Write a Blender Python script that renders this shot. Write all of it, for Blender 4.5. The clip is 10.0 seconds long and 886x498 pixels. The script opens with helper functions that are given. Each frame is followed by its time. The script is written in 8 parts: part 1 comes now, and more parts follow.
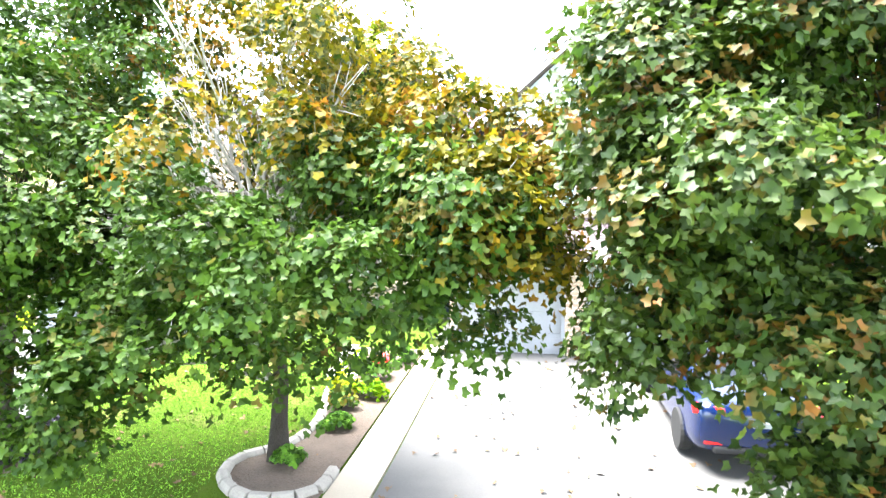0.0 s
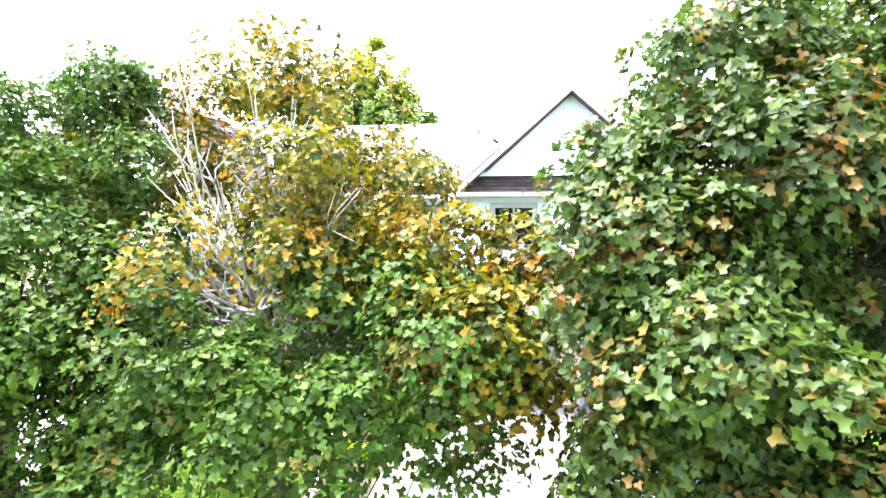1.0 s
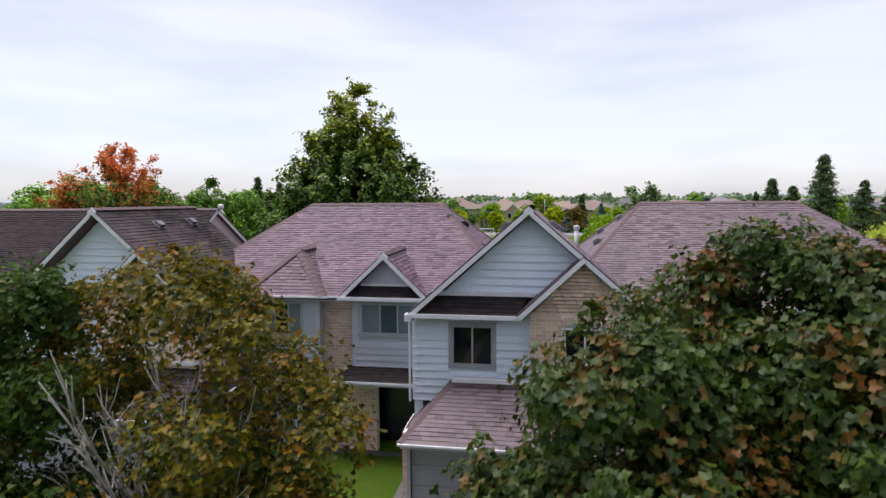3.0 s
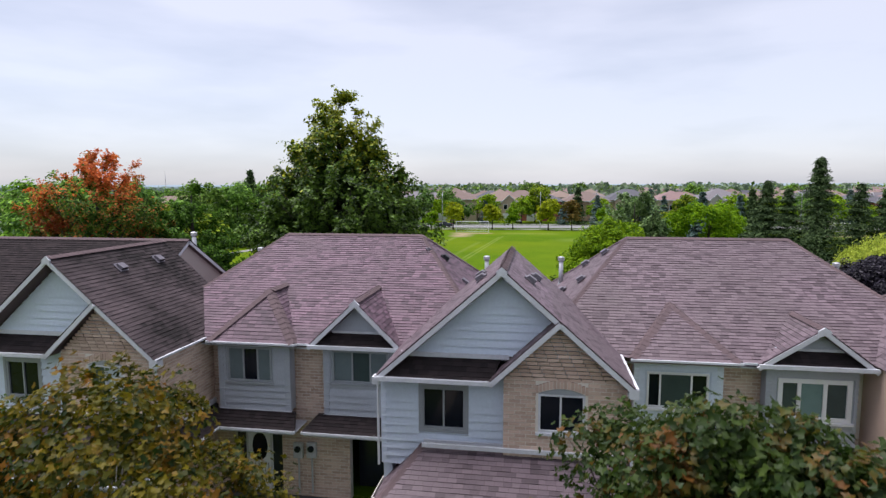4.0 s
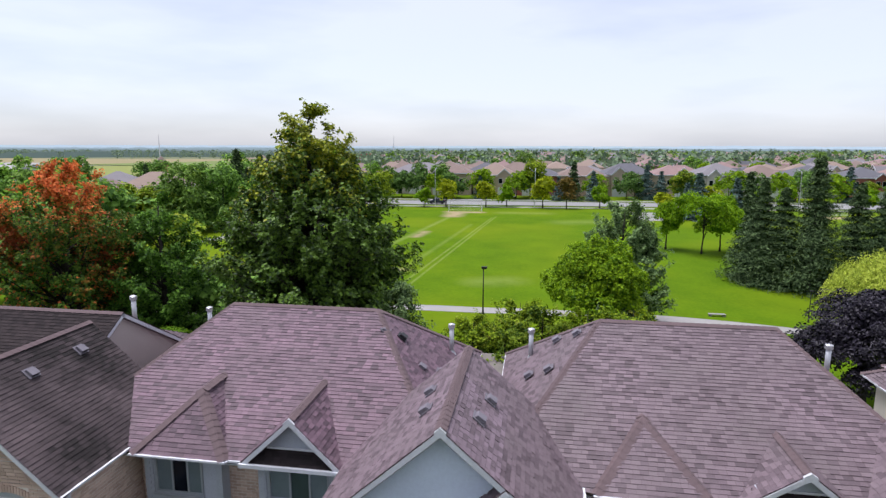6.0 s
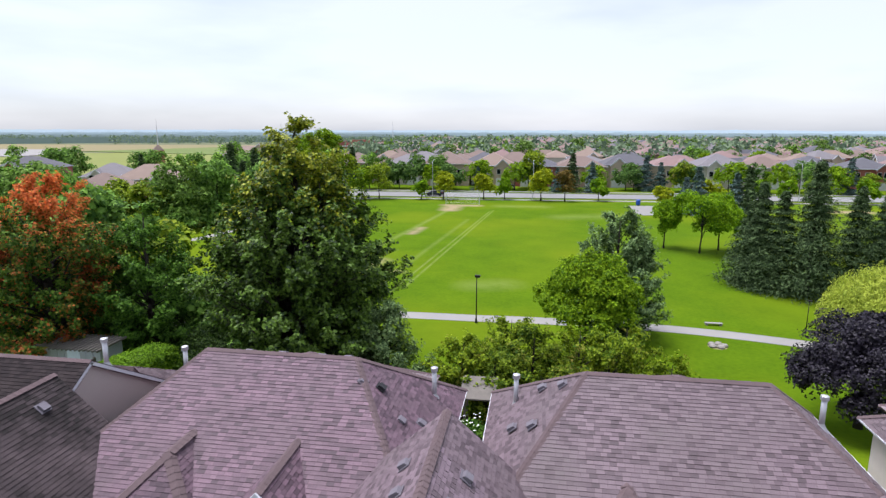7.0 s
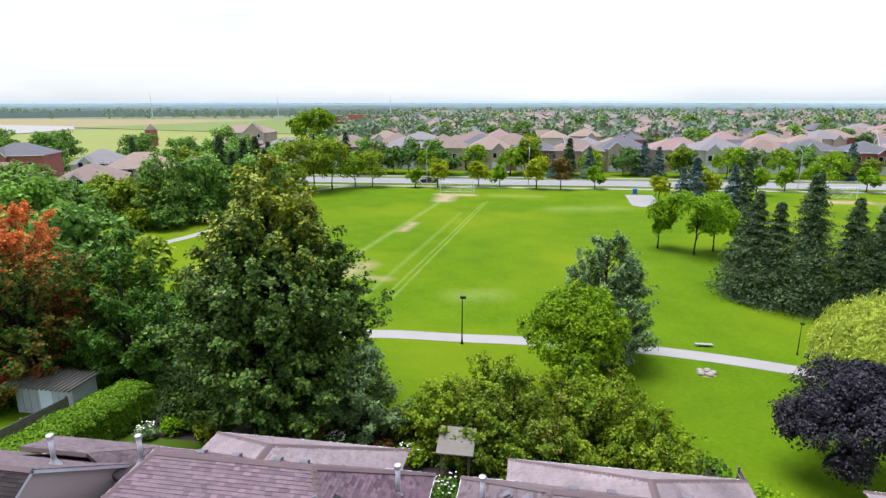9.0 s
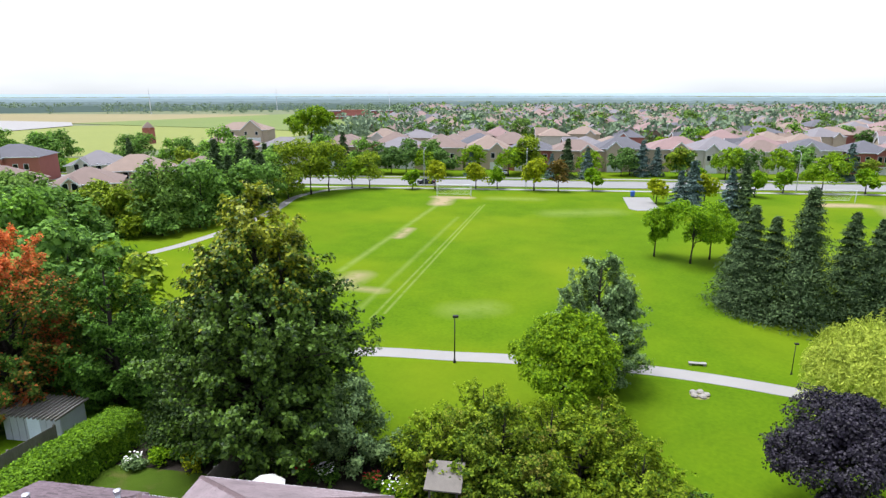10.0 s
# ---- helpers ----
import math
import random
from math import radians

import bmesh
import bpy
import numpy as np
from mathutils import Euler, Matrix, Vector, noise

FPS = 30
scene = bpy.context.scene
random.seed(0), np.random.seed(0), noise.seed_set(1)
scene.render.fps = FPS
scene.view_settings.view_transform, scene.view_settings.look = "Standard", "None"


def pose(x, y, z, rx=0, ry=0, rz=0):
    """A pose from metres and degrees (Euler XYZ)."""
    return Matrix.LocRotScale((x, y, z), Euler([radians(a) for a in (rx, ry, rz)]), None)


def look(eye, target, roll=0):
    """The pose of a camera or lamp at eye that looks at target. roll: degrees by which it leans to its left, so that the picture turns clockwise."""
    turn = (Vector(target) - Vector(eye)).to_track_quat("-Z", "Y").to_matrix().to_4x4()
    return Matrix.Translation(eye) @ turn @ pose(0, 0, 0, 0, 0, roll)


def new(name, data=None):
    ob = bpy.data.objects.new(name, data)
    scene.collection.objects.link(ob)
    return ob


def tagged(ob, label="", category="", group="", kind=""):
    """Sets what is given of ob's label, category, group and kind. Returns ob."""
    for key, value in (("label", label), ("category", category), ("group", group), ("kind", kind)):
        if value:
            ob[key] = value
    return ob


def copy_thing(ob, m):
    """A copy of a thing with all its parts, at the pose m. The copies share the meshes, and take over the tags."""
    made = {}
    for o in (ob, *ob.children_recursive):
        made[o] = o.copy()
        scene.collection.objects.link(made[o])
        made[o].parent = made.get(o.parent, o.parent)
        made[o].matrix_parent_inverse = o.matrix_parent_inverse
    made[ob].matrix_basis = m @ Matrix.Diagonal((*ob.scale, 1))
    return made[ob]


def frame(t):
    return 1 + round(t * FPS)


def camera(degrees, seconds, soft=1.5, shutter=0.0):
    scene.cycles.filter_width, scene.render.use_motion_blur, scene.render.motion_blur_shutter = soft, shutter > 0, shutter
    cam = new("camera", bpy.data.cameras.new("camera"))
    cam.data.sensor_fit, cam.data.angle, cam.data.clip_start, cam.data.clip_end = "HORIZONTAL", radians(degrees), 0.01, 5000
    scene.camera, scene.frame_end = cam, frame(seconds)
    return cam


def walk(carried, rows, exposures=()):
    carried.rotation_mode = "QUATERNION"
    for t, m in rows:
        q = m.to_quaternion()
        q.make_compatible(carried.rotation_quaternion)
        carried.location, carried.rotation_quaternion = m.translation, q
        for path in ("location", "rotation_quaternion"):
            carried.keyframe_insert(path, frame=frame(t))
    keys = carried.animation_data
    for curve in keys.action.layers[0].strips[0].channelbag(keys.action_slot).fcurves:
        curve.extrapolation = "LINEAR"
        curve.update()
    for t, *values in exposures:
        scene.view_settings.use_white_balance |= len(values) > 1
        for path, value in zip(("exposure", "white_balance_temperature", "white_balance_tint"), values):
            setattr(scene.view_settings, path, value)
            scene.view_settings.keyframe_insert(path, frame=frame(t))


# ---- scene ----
cam = camera(73.6, 10.0, soft=1.38, shutter=0.25)
METRES, EYE, TILT, LEAN, TURN = 20.0, 3.9, -4.6, 0.0, 9.6
ROWS = [
    (0.0, 0.0, 0.0, 0.0, 0.0, -0.0, 0.0),
    (0.5, 0.0008, -0.003, 0.0318, 0.03, -0.29, 0.18),
    (1.0, 0.0041, -0.0069, 0.064, -0.02, -0.25, 0.13),
    (1.5, 0.01, -0.0114, 0.0976, -0.04, -0.29, 0.23),
    (2.0, 0.0226, -0.0116, 0.1334, -0.02, -0.17, 0.26),
    (2.5, 0.0391, -0.0059, 0.1731, -0.06, -0.12, 0.38),
    (3.0, 0.0575, 0.0058, 0.2152, -0.14, -0.09, 0.34),
    (3.2, 0.0645, 0.0125, 0.2340, -0.18, -0.2, 0.3),
    (4.3, 0.1013, 0.0595, 0.3300, -0.43, -2.22, 0.09),
    (4.5, 0.108, 0.0693, 0.3485, -0.47, -2.7, 0.05),
    (5.0, 0.1255, 0.0965, 0.3959, -0.49, -3.82, 0.02),
    (5.5, 0.1427, 0.1248, 0.4442, -0.5, -4.54, -0.04),
    (7.0, 0.1908, 0.2052, 0.5857, -0.51, -6.73, -0.06),
    (7.5, 0.2053, 0.2284, 0.6328, -0.51, -7.43, -0.05),
    (8.0, 0.221, 0.2514, 0.6803, -0.54, -8.11, -0.01),
    (8.5, 0.2365, 0.2731, 0.7286, -0.56, -8.82, 0.04),
    (9.0, 0.2525, 0.296, 0.776, -0.56, -9.5, 0.06),
    (9.5, 0.2682, 0.3152, 0.8252, -0.57, -9.94, 0.09),
    (10.0, 0.2843, 0.331, 0.876, -0.57, -10.17, 0.13),
]
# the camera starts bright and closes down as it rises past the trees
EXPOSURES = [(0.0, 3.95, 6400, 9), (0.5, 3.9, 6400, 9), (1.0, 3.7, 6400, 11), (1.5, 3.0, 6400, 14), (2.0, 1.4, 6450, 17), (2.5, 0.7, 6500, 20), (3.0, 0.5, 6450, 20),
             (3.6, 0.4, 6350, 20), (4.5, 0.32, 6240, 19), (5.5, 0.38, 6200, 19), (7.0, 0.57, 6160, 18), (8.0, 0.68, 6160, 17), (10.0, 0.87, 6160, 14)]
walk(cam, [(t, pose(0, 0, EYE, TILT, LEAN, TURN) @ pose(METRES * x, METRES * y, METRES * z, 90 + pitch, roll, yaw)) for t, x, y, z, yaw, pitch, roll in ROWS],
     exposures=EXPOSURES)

# ---- world, sun ----
world = bpy.data.worlds.new("overcast_sky")
scene.world = world
world.use_nodes = True
wn, wl = world.node_tree.nodes, world.node_tree.links
wn.clear()
w_out = wn.new("ShaderNodeOutputWorld")
w_sky = wn.new("ShaderNodeTexSky")
w_sky.sky_type, w_sky.sun_disc = "NISHITA", False
w_sky.sun_elevation, w_sky.sun_rotation = radians(74), radians(-75)
w_bg = wn.new("ShaderNodeBackground")
w_bg.inputs["Strength"].default_value = 0.05
w_co = wn.new("ShaderNodeTexCoord")
w_map = wn.new("ShaderNodeMapping")
w_map.inputs["Scale"].default_value = (1.2, 1.2, 5.5)
w_noise = wn.new("ShaderNodeTexNoise")
w_noise.inputs["Scale"].default_value, w_noise.inputs["Detail"].default_value = 1.3, 5
w_noise.inputs["Roughness"].default_value = 0.5
w_ramp = wn.new("ShaderNodeValToRGB")
w_ramp.color_ramp.elements[0].position, w_ramp.color_ramp.elements[0].color = 0.40, (0.55, 0.575, 0.60, 1)
w_ramp.color_ramp.elements[1].position, w_ramp.color_ramp.elements[1].color = 0.60, (0.81, 0.815, 0.81, 1)
w_cloud = wn.new("ShaderNodeBackground")
w_cloud.inputs["Strength"].default_value = 0.58
# the overcast is dimmer and bluer near the horizon
w_sep = wn.new("ShaderNodeSeparateXYZ")
w_low = wn.new("ShaderNodeValToRGB")
w_low.color_ramp.elements[0].position, w_low.color_ramp.elements[0].color = 0.0, (0.85, 0.90, 0.95, 1)
w_low.color_ramp.elements[1].position, w_low.color_ramp.elements[1].color = 0.30, (1.06, 1.05, 1.04, 1)
w_mul = wn.new("ShaderNodeMix")
w_mul.data_type, w_mul.blend_type = "RGBA", "MULTIPLY"
w_mul.inputs[0].default_value = 1.0
w_add = wn.new("ShaderNodeAddShader")
for a, b in ((w_sky.outputs[0], w_bg.inputs[0]), (w_co.outputs["Generated"], w_map.inputs[0]), (w_map.outputs[0], w_noise.inputs[0]),
             (w_noise.outputs[0], w_ramp.inputs[0]), (w_ramp.outputs[0], w_mul.inputs[6]), (w_co.outputs["Generated"], w_sep.inputs[0]),
             (w_sep.outputs[2], w_low.inputs[0]), (w_low.outputs[0], w_mul.inputs[7]), (w_mul.outputs[2], w_cloud.inputs[0]), (w_bg.outputs[0], w_add.inputs[0]),
             (w_cloud.outputs[0], w_add.inputs[1]), (w_add.outputs[0], w_out.inputs[0])):
    wl.new(a, b)
sun = new("sun", bpy.data.lights.new("sun", "SUN"))
sun.data.energy, sun.data.angle, sun.data.color = 3.7, radians(40), (1.0, 0.98, 0.95)
sun.matrix_world = look((-11, 3, 40), (0, 0, 0))


# ---- materials ----
def material(name, base, rough=0.8, alt=None, scale=4.0, detail_scale=60.0, bump=0.2, amount=0.5, island=0.0, metal=0.0, spec=0.3,
             third=None, third_scale=0.6, third_cut=(0.5, 0.62), translucent=0.0, obj_random=0.0, bump_dist=0.01):
    """Two scales of noise between two colours, a third colour in patches, variation by island or object, fine relief."""
    m = bpy.data.materials.new(name)
    m.use_nodes = True
    n, l = m.node_tree.nodes, m.node_tree.links
    b = n["Principled BSDF"]
    b.inputs["Roughness"].default_value, b.inputs["Metallic"].default_value = rough, metal
    b.inputs["Specular IOR Level"].default_value = spec
    co = n.new("ShaderNodeNewGeometry")
    alt = alt or tuple(c * 0.75 for c in base)
    big, fine = n.new("ShaderNodeTexNoise"), n.new("ShaderNodeTexNoise")
    big.inputs["Scale"].default_value, big.inputs["Detail"].default_value = scale, 4
    fine.inputs["Scale"].default_value, fine.inputs["Detail"].default_value = detail_scale, 3
    l.new(co.outputs["Position"], big.inputs["Vector"]), l.new(co.outputs["Position"], fine.inputs["Vector"])
    add = n.new("ShaderNodeMath")
    add.operation = "MULTIPLY_ADD"
    add.inputs[1].default_value = 0.5
    l.new(fine.outputs[0], add.inputs[0])
    half = n.new("ShaderNodeMath")
    half.operation = "MULTIPLY"
    half.inputs[1].default_value = 0.5
    l.new(big.outputs[0], half.inputs[0])
    l.new(half.outputs[0], add.inputs[2])
    value = add.outputs[0]
    if island or obj_random:
        rnd = n.new("ShaderNodeObjectInfo").outputs["Random"] if obj_random else co.outputs["Random Per Island"]
        mix = n.new("ShaderNodeMath")
        mix.operation = "MULTIPLY_ADD"
        mix.inputs[1].default_value = island or obj_random
        sub = n.new("ShaderNodeMath")
        sub.operation = "SUBTRACT"
        sub.inputs[1].default_value = 0.5
        l.new(rnd, sub.inputs[0]), l.new(sub.outputs[0], mix.inputs[0]), l.new(value, mix.inputs[2])
        value = mix.outputs[0]
    ramp = n.new("ShaderNodeValToRGB")
    e = ramp.color_ramp.elements
    e[0].position, e[0].color = 0.5 - 0.5 * (1 - amount) - 0.02, (*alt, 1)
    e[1].position, e[1].color = 0.5 + 0.5 * (1 - amount) + 0.02, (*base, 1)
    l.new(value, ramp.inputs[0])
    colour = ramp.outputs[0]
    if third:
        pn = n.new("ShaderNodeTexNoise")
        pn.inputs["Scale"].default_value, pn.inputs["Detail"].default_value = third_scale, 5
        l.new(co.outputs["Position"], pn.inputs["Vector"])
        pr = n.new("ShaderNodeValToRGB")
        pr.color_ramp.elements[0].position, pr.color_ramp.elements[1].position = third_cut
        pv = pn.outputs[0]
        if island:
            pm = n.new("ShaderNodeMath")
            pm.operation = "MULTIPLY_ADD"
            pm.inputs[1].default_value = 0.25
            l.new(co.outputs["Random Per Island"], pm.inputs[0]), l.new(pn.outputs[0], pm.inputs[2])
            pv = pm.outputs[0]
        l.new(pv, pr.inputs[0])
        mc = n.new("ShaderNodeMix")
        mc.data_type = "RGBA"
        l.new(pr.outputs[0], mc.inputs[0]), l.new(colour, mc.inputs[6])
        mc.inputs[7].default_value = (*third, 1)
        colour = mc.outputs[2]
    l.new(colour, b.inputs["Base Color"])
    if bump:
        bp = n.new("ShaderNodeBump")
        bp.inputs["Strength"].default_value, bp.inputs["Distance"].default_value = bump, bump_dist
        l.new(fine.outputs[0], bp.inputs["Height"]), l.new(bp.outputs[0], b.inputs["Normal"])
    if translucent:
        tr = n.new("ShaderNodeBsdfTranslucent")
        l.new(colour, tr.inputs[0])
        ms = n.new("ShaderNodeMixShader")
        ms.inputs[0].default_value = translucent
        l.new(b.outputs[0], ms.inputs[1]), l.new(tr.outputs[0], ms.inputs[2])
        l.new(ms.outputs[0], n["Material Output"].inputs[0])
    return m


def leaf_mat(name, base, alt, third=None, cut=(0.5, 0.7), tscale=0.5, rough=0.5, trans=0.42, scale=0.8, leaf_spec=0.07, per_leaf=0.75):
    return material(name, base, rough, alt, scale=scale, detail_scale=9, bump=0, amount=0.45, island=per_leaf, spec=leaf_spec, third=third,
                    third_scale=tscale, third_cut=cut, translucent=trans)


M = {}
M["grass"] = material("grass", (0.095, 0.166, 0.0042), 0.95, (0.047, 0.100, 0.0038), scale=0.22, detail_scale=3.5, bump=0.5, amount=0.5, bump_dist=0.04, spec=0.02,
                      third=(0.126, 0.174, 0.0058), third_scale=0.035, third_cut=(0.45, 0.7))
M["lawn"] = material("lawn", (0.0612, 0.102, 0.0102), 0.95, (0.0357, 0.0663, 0.00765), scale=0.9, detail_scale=28, bump=0.8, amount=0.5, bump_dist=0.05, spec=0.03,
                     third=(0.0867, 0.0867, 0.0255), third_scale=0.7, third_cut=(0.55, 0.7))
M["concrete"] = material("concrete", (0.098, 0.095, 0.093), 0.85, (0.074, 0.072, 0.070), scale=0.9, detail_scale=40, bump=0.15,
                         third=(0.112, 0.107, 0.100), third_scale=0.5, third_cut=(0.55, 0.75))
M["pale_concrete"] = material("pale_concrete", (0.25, 0.246, 0.236), 0.85, (0.20, 0.197, 0.19), scale=0.9, detail_scale=20, bump=0.1)
M["warm_concrete"] = material("warm_concrete", (0.347, 0.302, 0.241), 0.85, (0.269, 0.23, 0.185), scale=1.5, detail_scale=50, bump=0.15)
M["path"] = material("path_asphalt", (0.28, 0.273, 0.26), 0.9, (0.22, 0.213, 0.206), scale=0.4, detail_scale=30, bump=0.2)
M["road"] = material("road_asphalt", (0.234, 0.234, 0.234), 0.9, (0.172, 0.172, 0.172), scale=0.2, detail_scale=20, bump=0.1)
M["soil"] = material("garden_soil", (0.119, 0.0918, 0.0702), 0.95, (0.054, 0.0405, 0.0324), scale=3, detail_scale=30, bump=0.8, bump_dist=0.03)
M["bare"] = material("bare_earth", (0.259, 0.216, 0.115), 0.95, (0.144, 0.173, 0.036), scale=0.6, detail_scale=6, bump=0.3)
M["stone"] = material("kerb_stone", (0.312, 0.293, 0.26), 0.85, (0.195, 0.182, 0.163), scale=5, detail_scale=40, bump=0.4, island=0.3)
M["shingle"] = material("asphalt_shingle", (0.188, 0.135, 0.158), 0.66, (0.066, 0.046, 0.053), scale=0.9, detail_scale=45, bump=0.5, amount=0.27, island=0.75, spec=0.48,
                        third=(0.105, 0.082, 0.086), third_scale=0.45, third_cut=(0.52, 0.92))
M["shingle_piece"] = material("asphalt_shingle_piece", (0.178, 0.130, 0.156), 0.74, (0.082, 0.059, 0.068), scale=0.9, detail_scale=45, bump=0.5, amount=0.30,
                              obj_random=0.70, spec=0.5, third=(0.105, 0.082, 0.086), third_scale=0.45, third_cut=(0.64, 0.95))
M["shingle_plum"] = material("plum_asphalt_shingle", (0.176, 0.107, 0.140), 0.68, (0.058, 0.036, 0.047), scale=1.3, detail_scale=45, bump=0.5, amount=0.27, island=0.74, spec=0.46,
                             third=(0.100, 0.067, 0.080), third_scale=0.8, third_cut=(0.55, 0.92))
# rear roofs: the sky's grazing sheen put into a paler shingle colour
M["shingle_sheen"] = material("sheen_paled_shingle", (0.285, 0.228, 0.240), 0.66, (0.150, 0.116, 0.124), scale=0.9, detail_scale=45, bump=0.5, amount=0.27, island=0.5, spec=0.6,
                             third=(0.115, 0.090, 0.096), third_scale=0.5, third_cut=(0.60, 0.90))
M["shingle_stained"] = material("stained_dark_shingle", (0.125, 0.098, 0.102), 0.92, (0.040, 0.033, 0.035), scale=0.7, detail_scale=55, bump=0.45, amount=0.35, island=0.4, spec=0.12,
                                third=(0.024, 0.021, 0.021), third_scale=0.6, third_cut=(0.50, 0.80))
M["shingle_dark"] = material("near_black_shingle", (0.045, 0.036, 0.036), 0.92, (0.019, 0.016, 0.017), scale=0.6, detail_scale=70, bump=0.35, amount=0.35, island=0.4, spec=0.1)
M["shingle_cap"] = material("ridge_cap_shingle", (0.142, 0.101, 0.105), 0.92, (0.0834, 0.0618, 0.0644), scale=1.5, detail_scale=60, bump=0.3)
M["white"] = material("white_painted_trim", (0.66, 0.68, 0.72), 0.55, (0.47, 0.48, 0.51), scale=1.6, detail_scale=14, bump=0.08, amount=0.45)
M["pvc"] = material("bright_white_window_frame", (0.80, 0.81, 0.83), 0.4, (0.70, 0.71, 0.73), scale=1.5, bump=0)
M["pale_blind"] = material("pale_window_blind_lit", (0.46, 0.52, 0.56), 0.5, (0.36, 0.41, 0.44), scale=2, bump=0)
M["siding"] = material("pale_grey_siding", (0.67, 0.75, 0.85), 0.65, (0.52, 0.58, 0.67), scale=0.9, detail_scale=12, bump=0.1, amount=0.4)
M["siding_old"] = material("weathered_grey_siding", (0.44, 0.475, 0.53), 0.7, (0.30, 0.315, 0.345), scale=1.2, detail_scale=25, bump=0.12, amount=0.4)
M["stucco"] = material("greige_stucco", (0.444, 0.391, 0.359), 0.9, (0.359, 0.317, 0.295), scale=0.5, detail_scale=80, bump=0.2)
M["mortar"] = material("mortar", (0.74, 0.69, 0.62), 0.95, (0.60, 0.56, 0.50), scale=3, detail_scale=90, bump=0.2)
M["brick"] = material("buff_brick", (0.64, 0.485, 0.40), 0.9, (0.40, 0.285, 0.225), scale=1.0, detail_scale=60, bump=0.3, island=0.6, amount=0.3)
M["brick_piece"] = material("buff_brick_piece", (0.64, 0.485, 0.40), 0.9, (0.40, 0.285, 0.225), scale=1.0, detail_scale=60, bump=0.3, obj_random=0.6, amount=0.3)
M["glass"] = material("dark_window_glass", (0.008, 0.011, 0.018), 0.05, (0.006, 0.008, 0.012), bump=0, spec=0.25)
M["blind"] = material("pale_window_blind", (0.165, 0.21, 0.225), 0.5, (0.10, 0.13, 0.14), scale=2, bump=0)
M["teal_curtain"] = material("green_grey_curtain", (0.055, 0.085, 0.085), 0.35, (0.03, 0.045, 0.048), scale=2.5, bump=0)
M["sage_blind"] = material("sage_window_blind", (0.17, 0.27, 0.265), 0.4, (0.11, 0.18, 0.18), scale=2.5, bump=0)
M["frame_grey"] = material("grey_window_frame", (0.33, 0.35, 0.37), 0.5, (0.26, 0.28, 0.30), bump=0)
M["metal"] = material("galvanised_metal", (0.55, 0.56, 0.58), 0.4, (0.40, 0.41, 0.43), scale=4, bump=0.05, metal=0.6)
M["black"] = material("black_metal", (0.02, 0.02, 0.022), 0.5, (0.012, 0.012, 0.014), bump=0)
M["garage"] = material("grey_garage_door", (0.32, 0.336, 0.368), 0.55, (0.272, 0.288, 0.32), scale=0.8, detail_scale=20, bump=0.04, amount=0.4)
M["wood"] = material("grey_weathered_wood", (0.192, 0.176, 0.152), 0.9, (0.104, 0.096, 0.088), scale=3, detail_scale=30, bump=0.3, island=0.4)
M["deck"] = material("tan_deck", (0.42, 0.27, 0.17), 0.8, (0.32, 0.2, 0.13), scale=2, detail_scale=30, bump=0.1)
M["bark"] = material("maple_bark", (0.0468, 0.0385, 0.0319), 0.95, (0.0193, 0.0165, 0.0149), scale=6, detail_scale=40, bump=0.9, bump_dist=0.03)
M["grey_bark"] = material("pale_grey_twigs", (0.352, 0.336, 0.32), 0.95, (0.192, 0.176, 0.168), scale=6, detail_scale=40, bump=0.5)
M["maple"] = leaf_mat("maple_leaves", (0.060, 0.112, 0.011), (0.011, 0.034, 0.006), third=(0.1242, 0.081, 0.02376), cut=(0.74, 0.92), tscale=1.9, rough=0.5, leaf_spec=0.16, trans=0.40, scale=2.2, per_leaf=0.4)
M["maple_rust"] = leaf_mat("rusting_maple_leaves", (0.058, 0.096, 0.011), (0.011, 0.031, 0.006), third=(0.162, 0.0672, 0.0132), cut=(0.70, 0.88), tscale=1.6, rough=0.5, leaf_spec=0.26, trans=0.40, scale=2.2, per_leaf=0.42)
M["maple_gold"] = leaf_mat("turning_maple_leaves", (0.158, 0.130, 0.005), (0.016, 0.032, 0.004), third=(0.215, 0.095, 0.010), cut=(0.66, 0.86), tscale=1.5, rough=0.5, leaf_spec=0.18, trans=0.40, scale=2.2, per_leaf=0.68)
M["linden"] = leaf_mat("big_tree_leaves", (0.118, 0.215, 0.024), (0.014, 0.036, 0.006), rough=0.45, leaf_spec=0.16, trans=0.24, per_leaf=0.7)
M["wood_green"] = leaf_mat("woodland_leaves", (0.252, 0.4637, 0.05242), (0.05242, 0.125, 0.01814), trans=0.28)
M["town_green"] = leaf_mat("town_tree_leaves", (0.1432, 0.2611, 0.05054), (0.0337, 0.08424, 0.02022), trans=0.3)
M["belt_green"] = leaf_mat("belt_tree_leaves", (0.2025, 0.3729, 0.05968), (0.04688, 0.1109, 0.02131), trans=0.3)
M["rusty"] = leaf_mat("rusty_street_tree_leaves", (0.24, 0.16, 0.035), (0.07, 0.06, 0.012), trans=0.3)
M["yellow_green"] = leaf_mat("yellowish_green_leaves", (0.3, 0.4, 0.015), (0.075, 0.1313, 0.0075), trans=0.35)
M["light_green"] = leaf_mat("airy_light_green_leaves", (0.1995, 0.3366, 0.05611), (0.04364, 0.09351, 0.01496), trans=0.35)
M["linden_tip"] = leaf_mat("yellowing_big_tree_leaves", (0.36, 0.39, 0.018), (0.09, 0.13, 0.009), rough=0.45, leaf_spec=0.25, trans=0.3)
M["gold_green"] = leaf_mat("yellow_green_leaves", (0.44, 0.495, 0.011), (0.132, 0.187, 0.0066), trans=0.385)
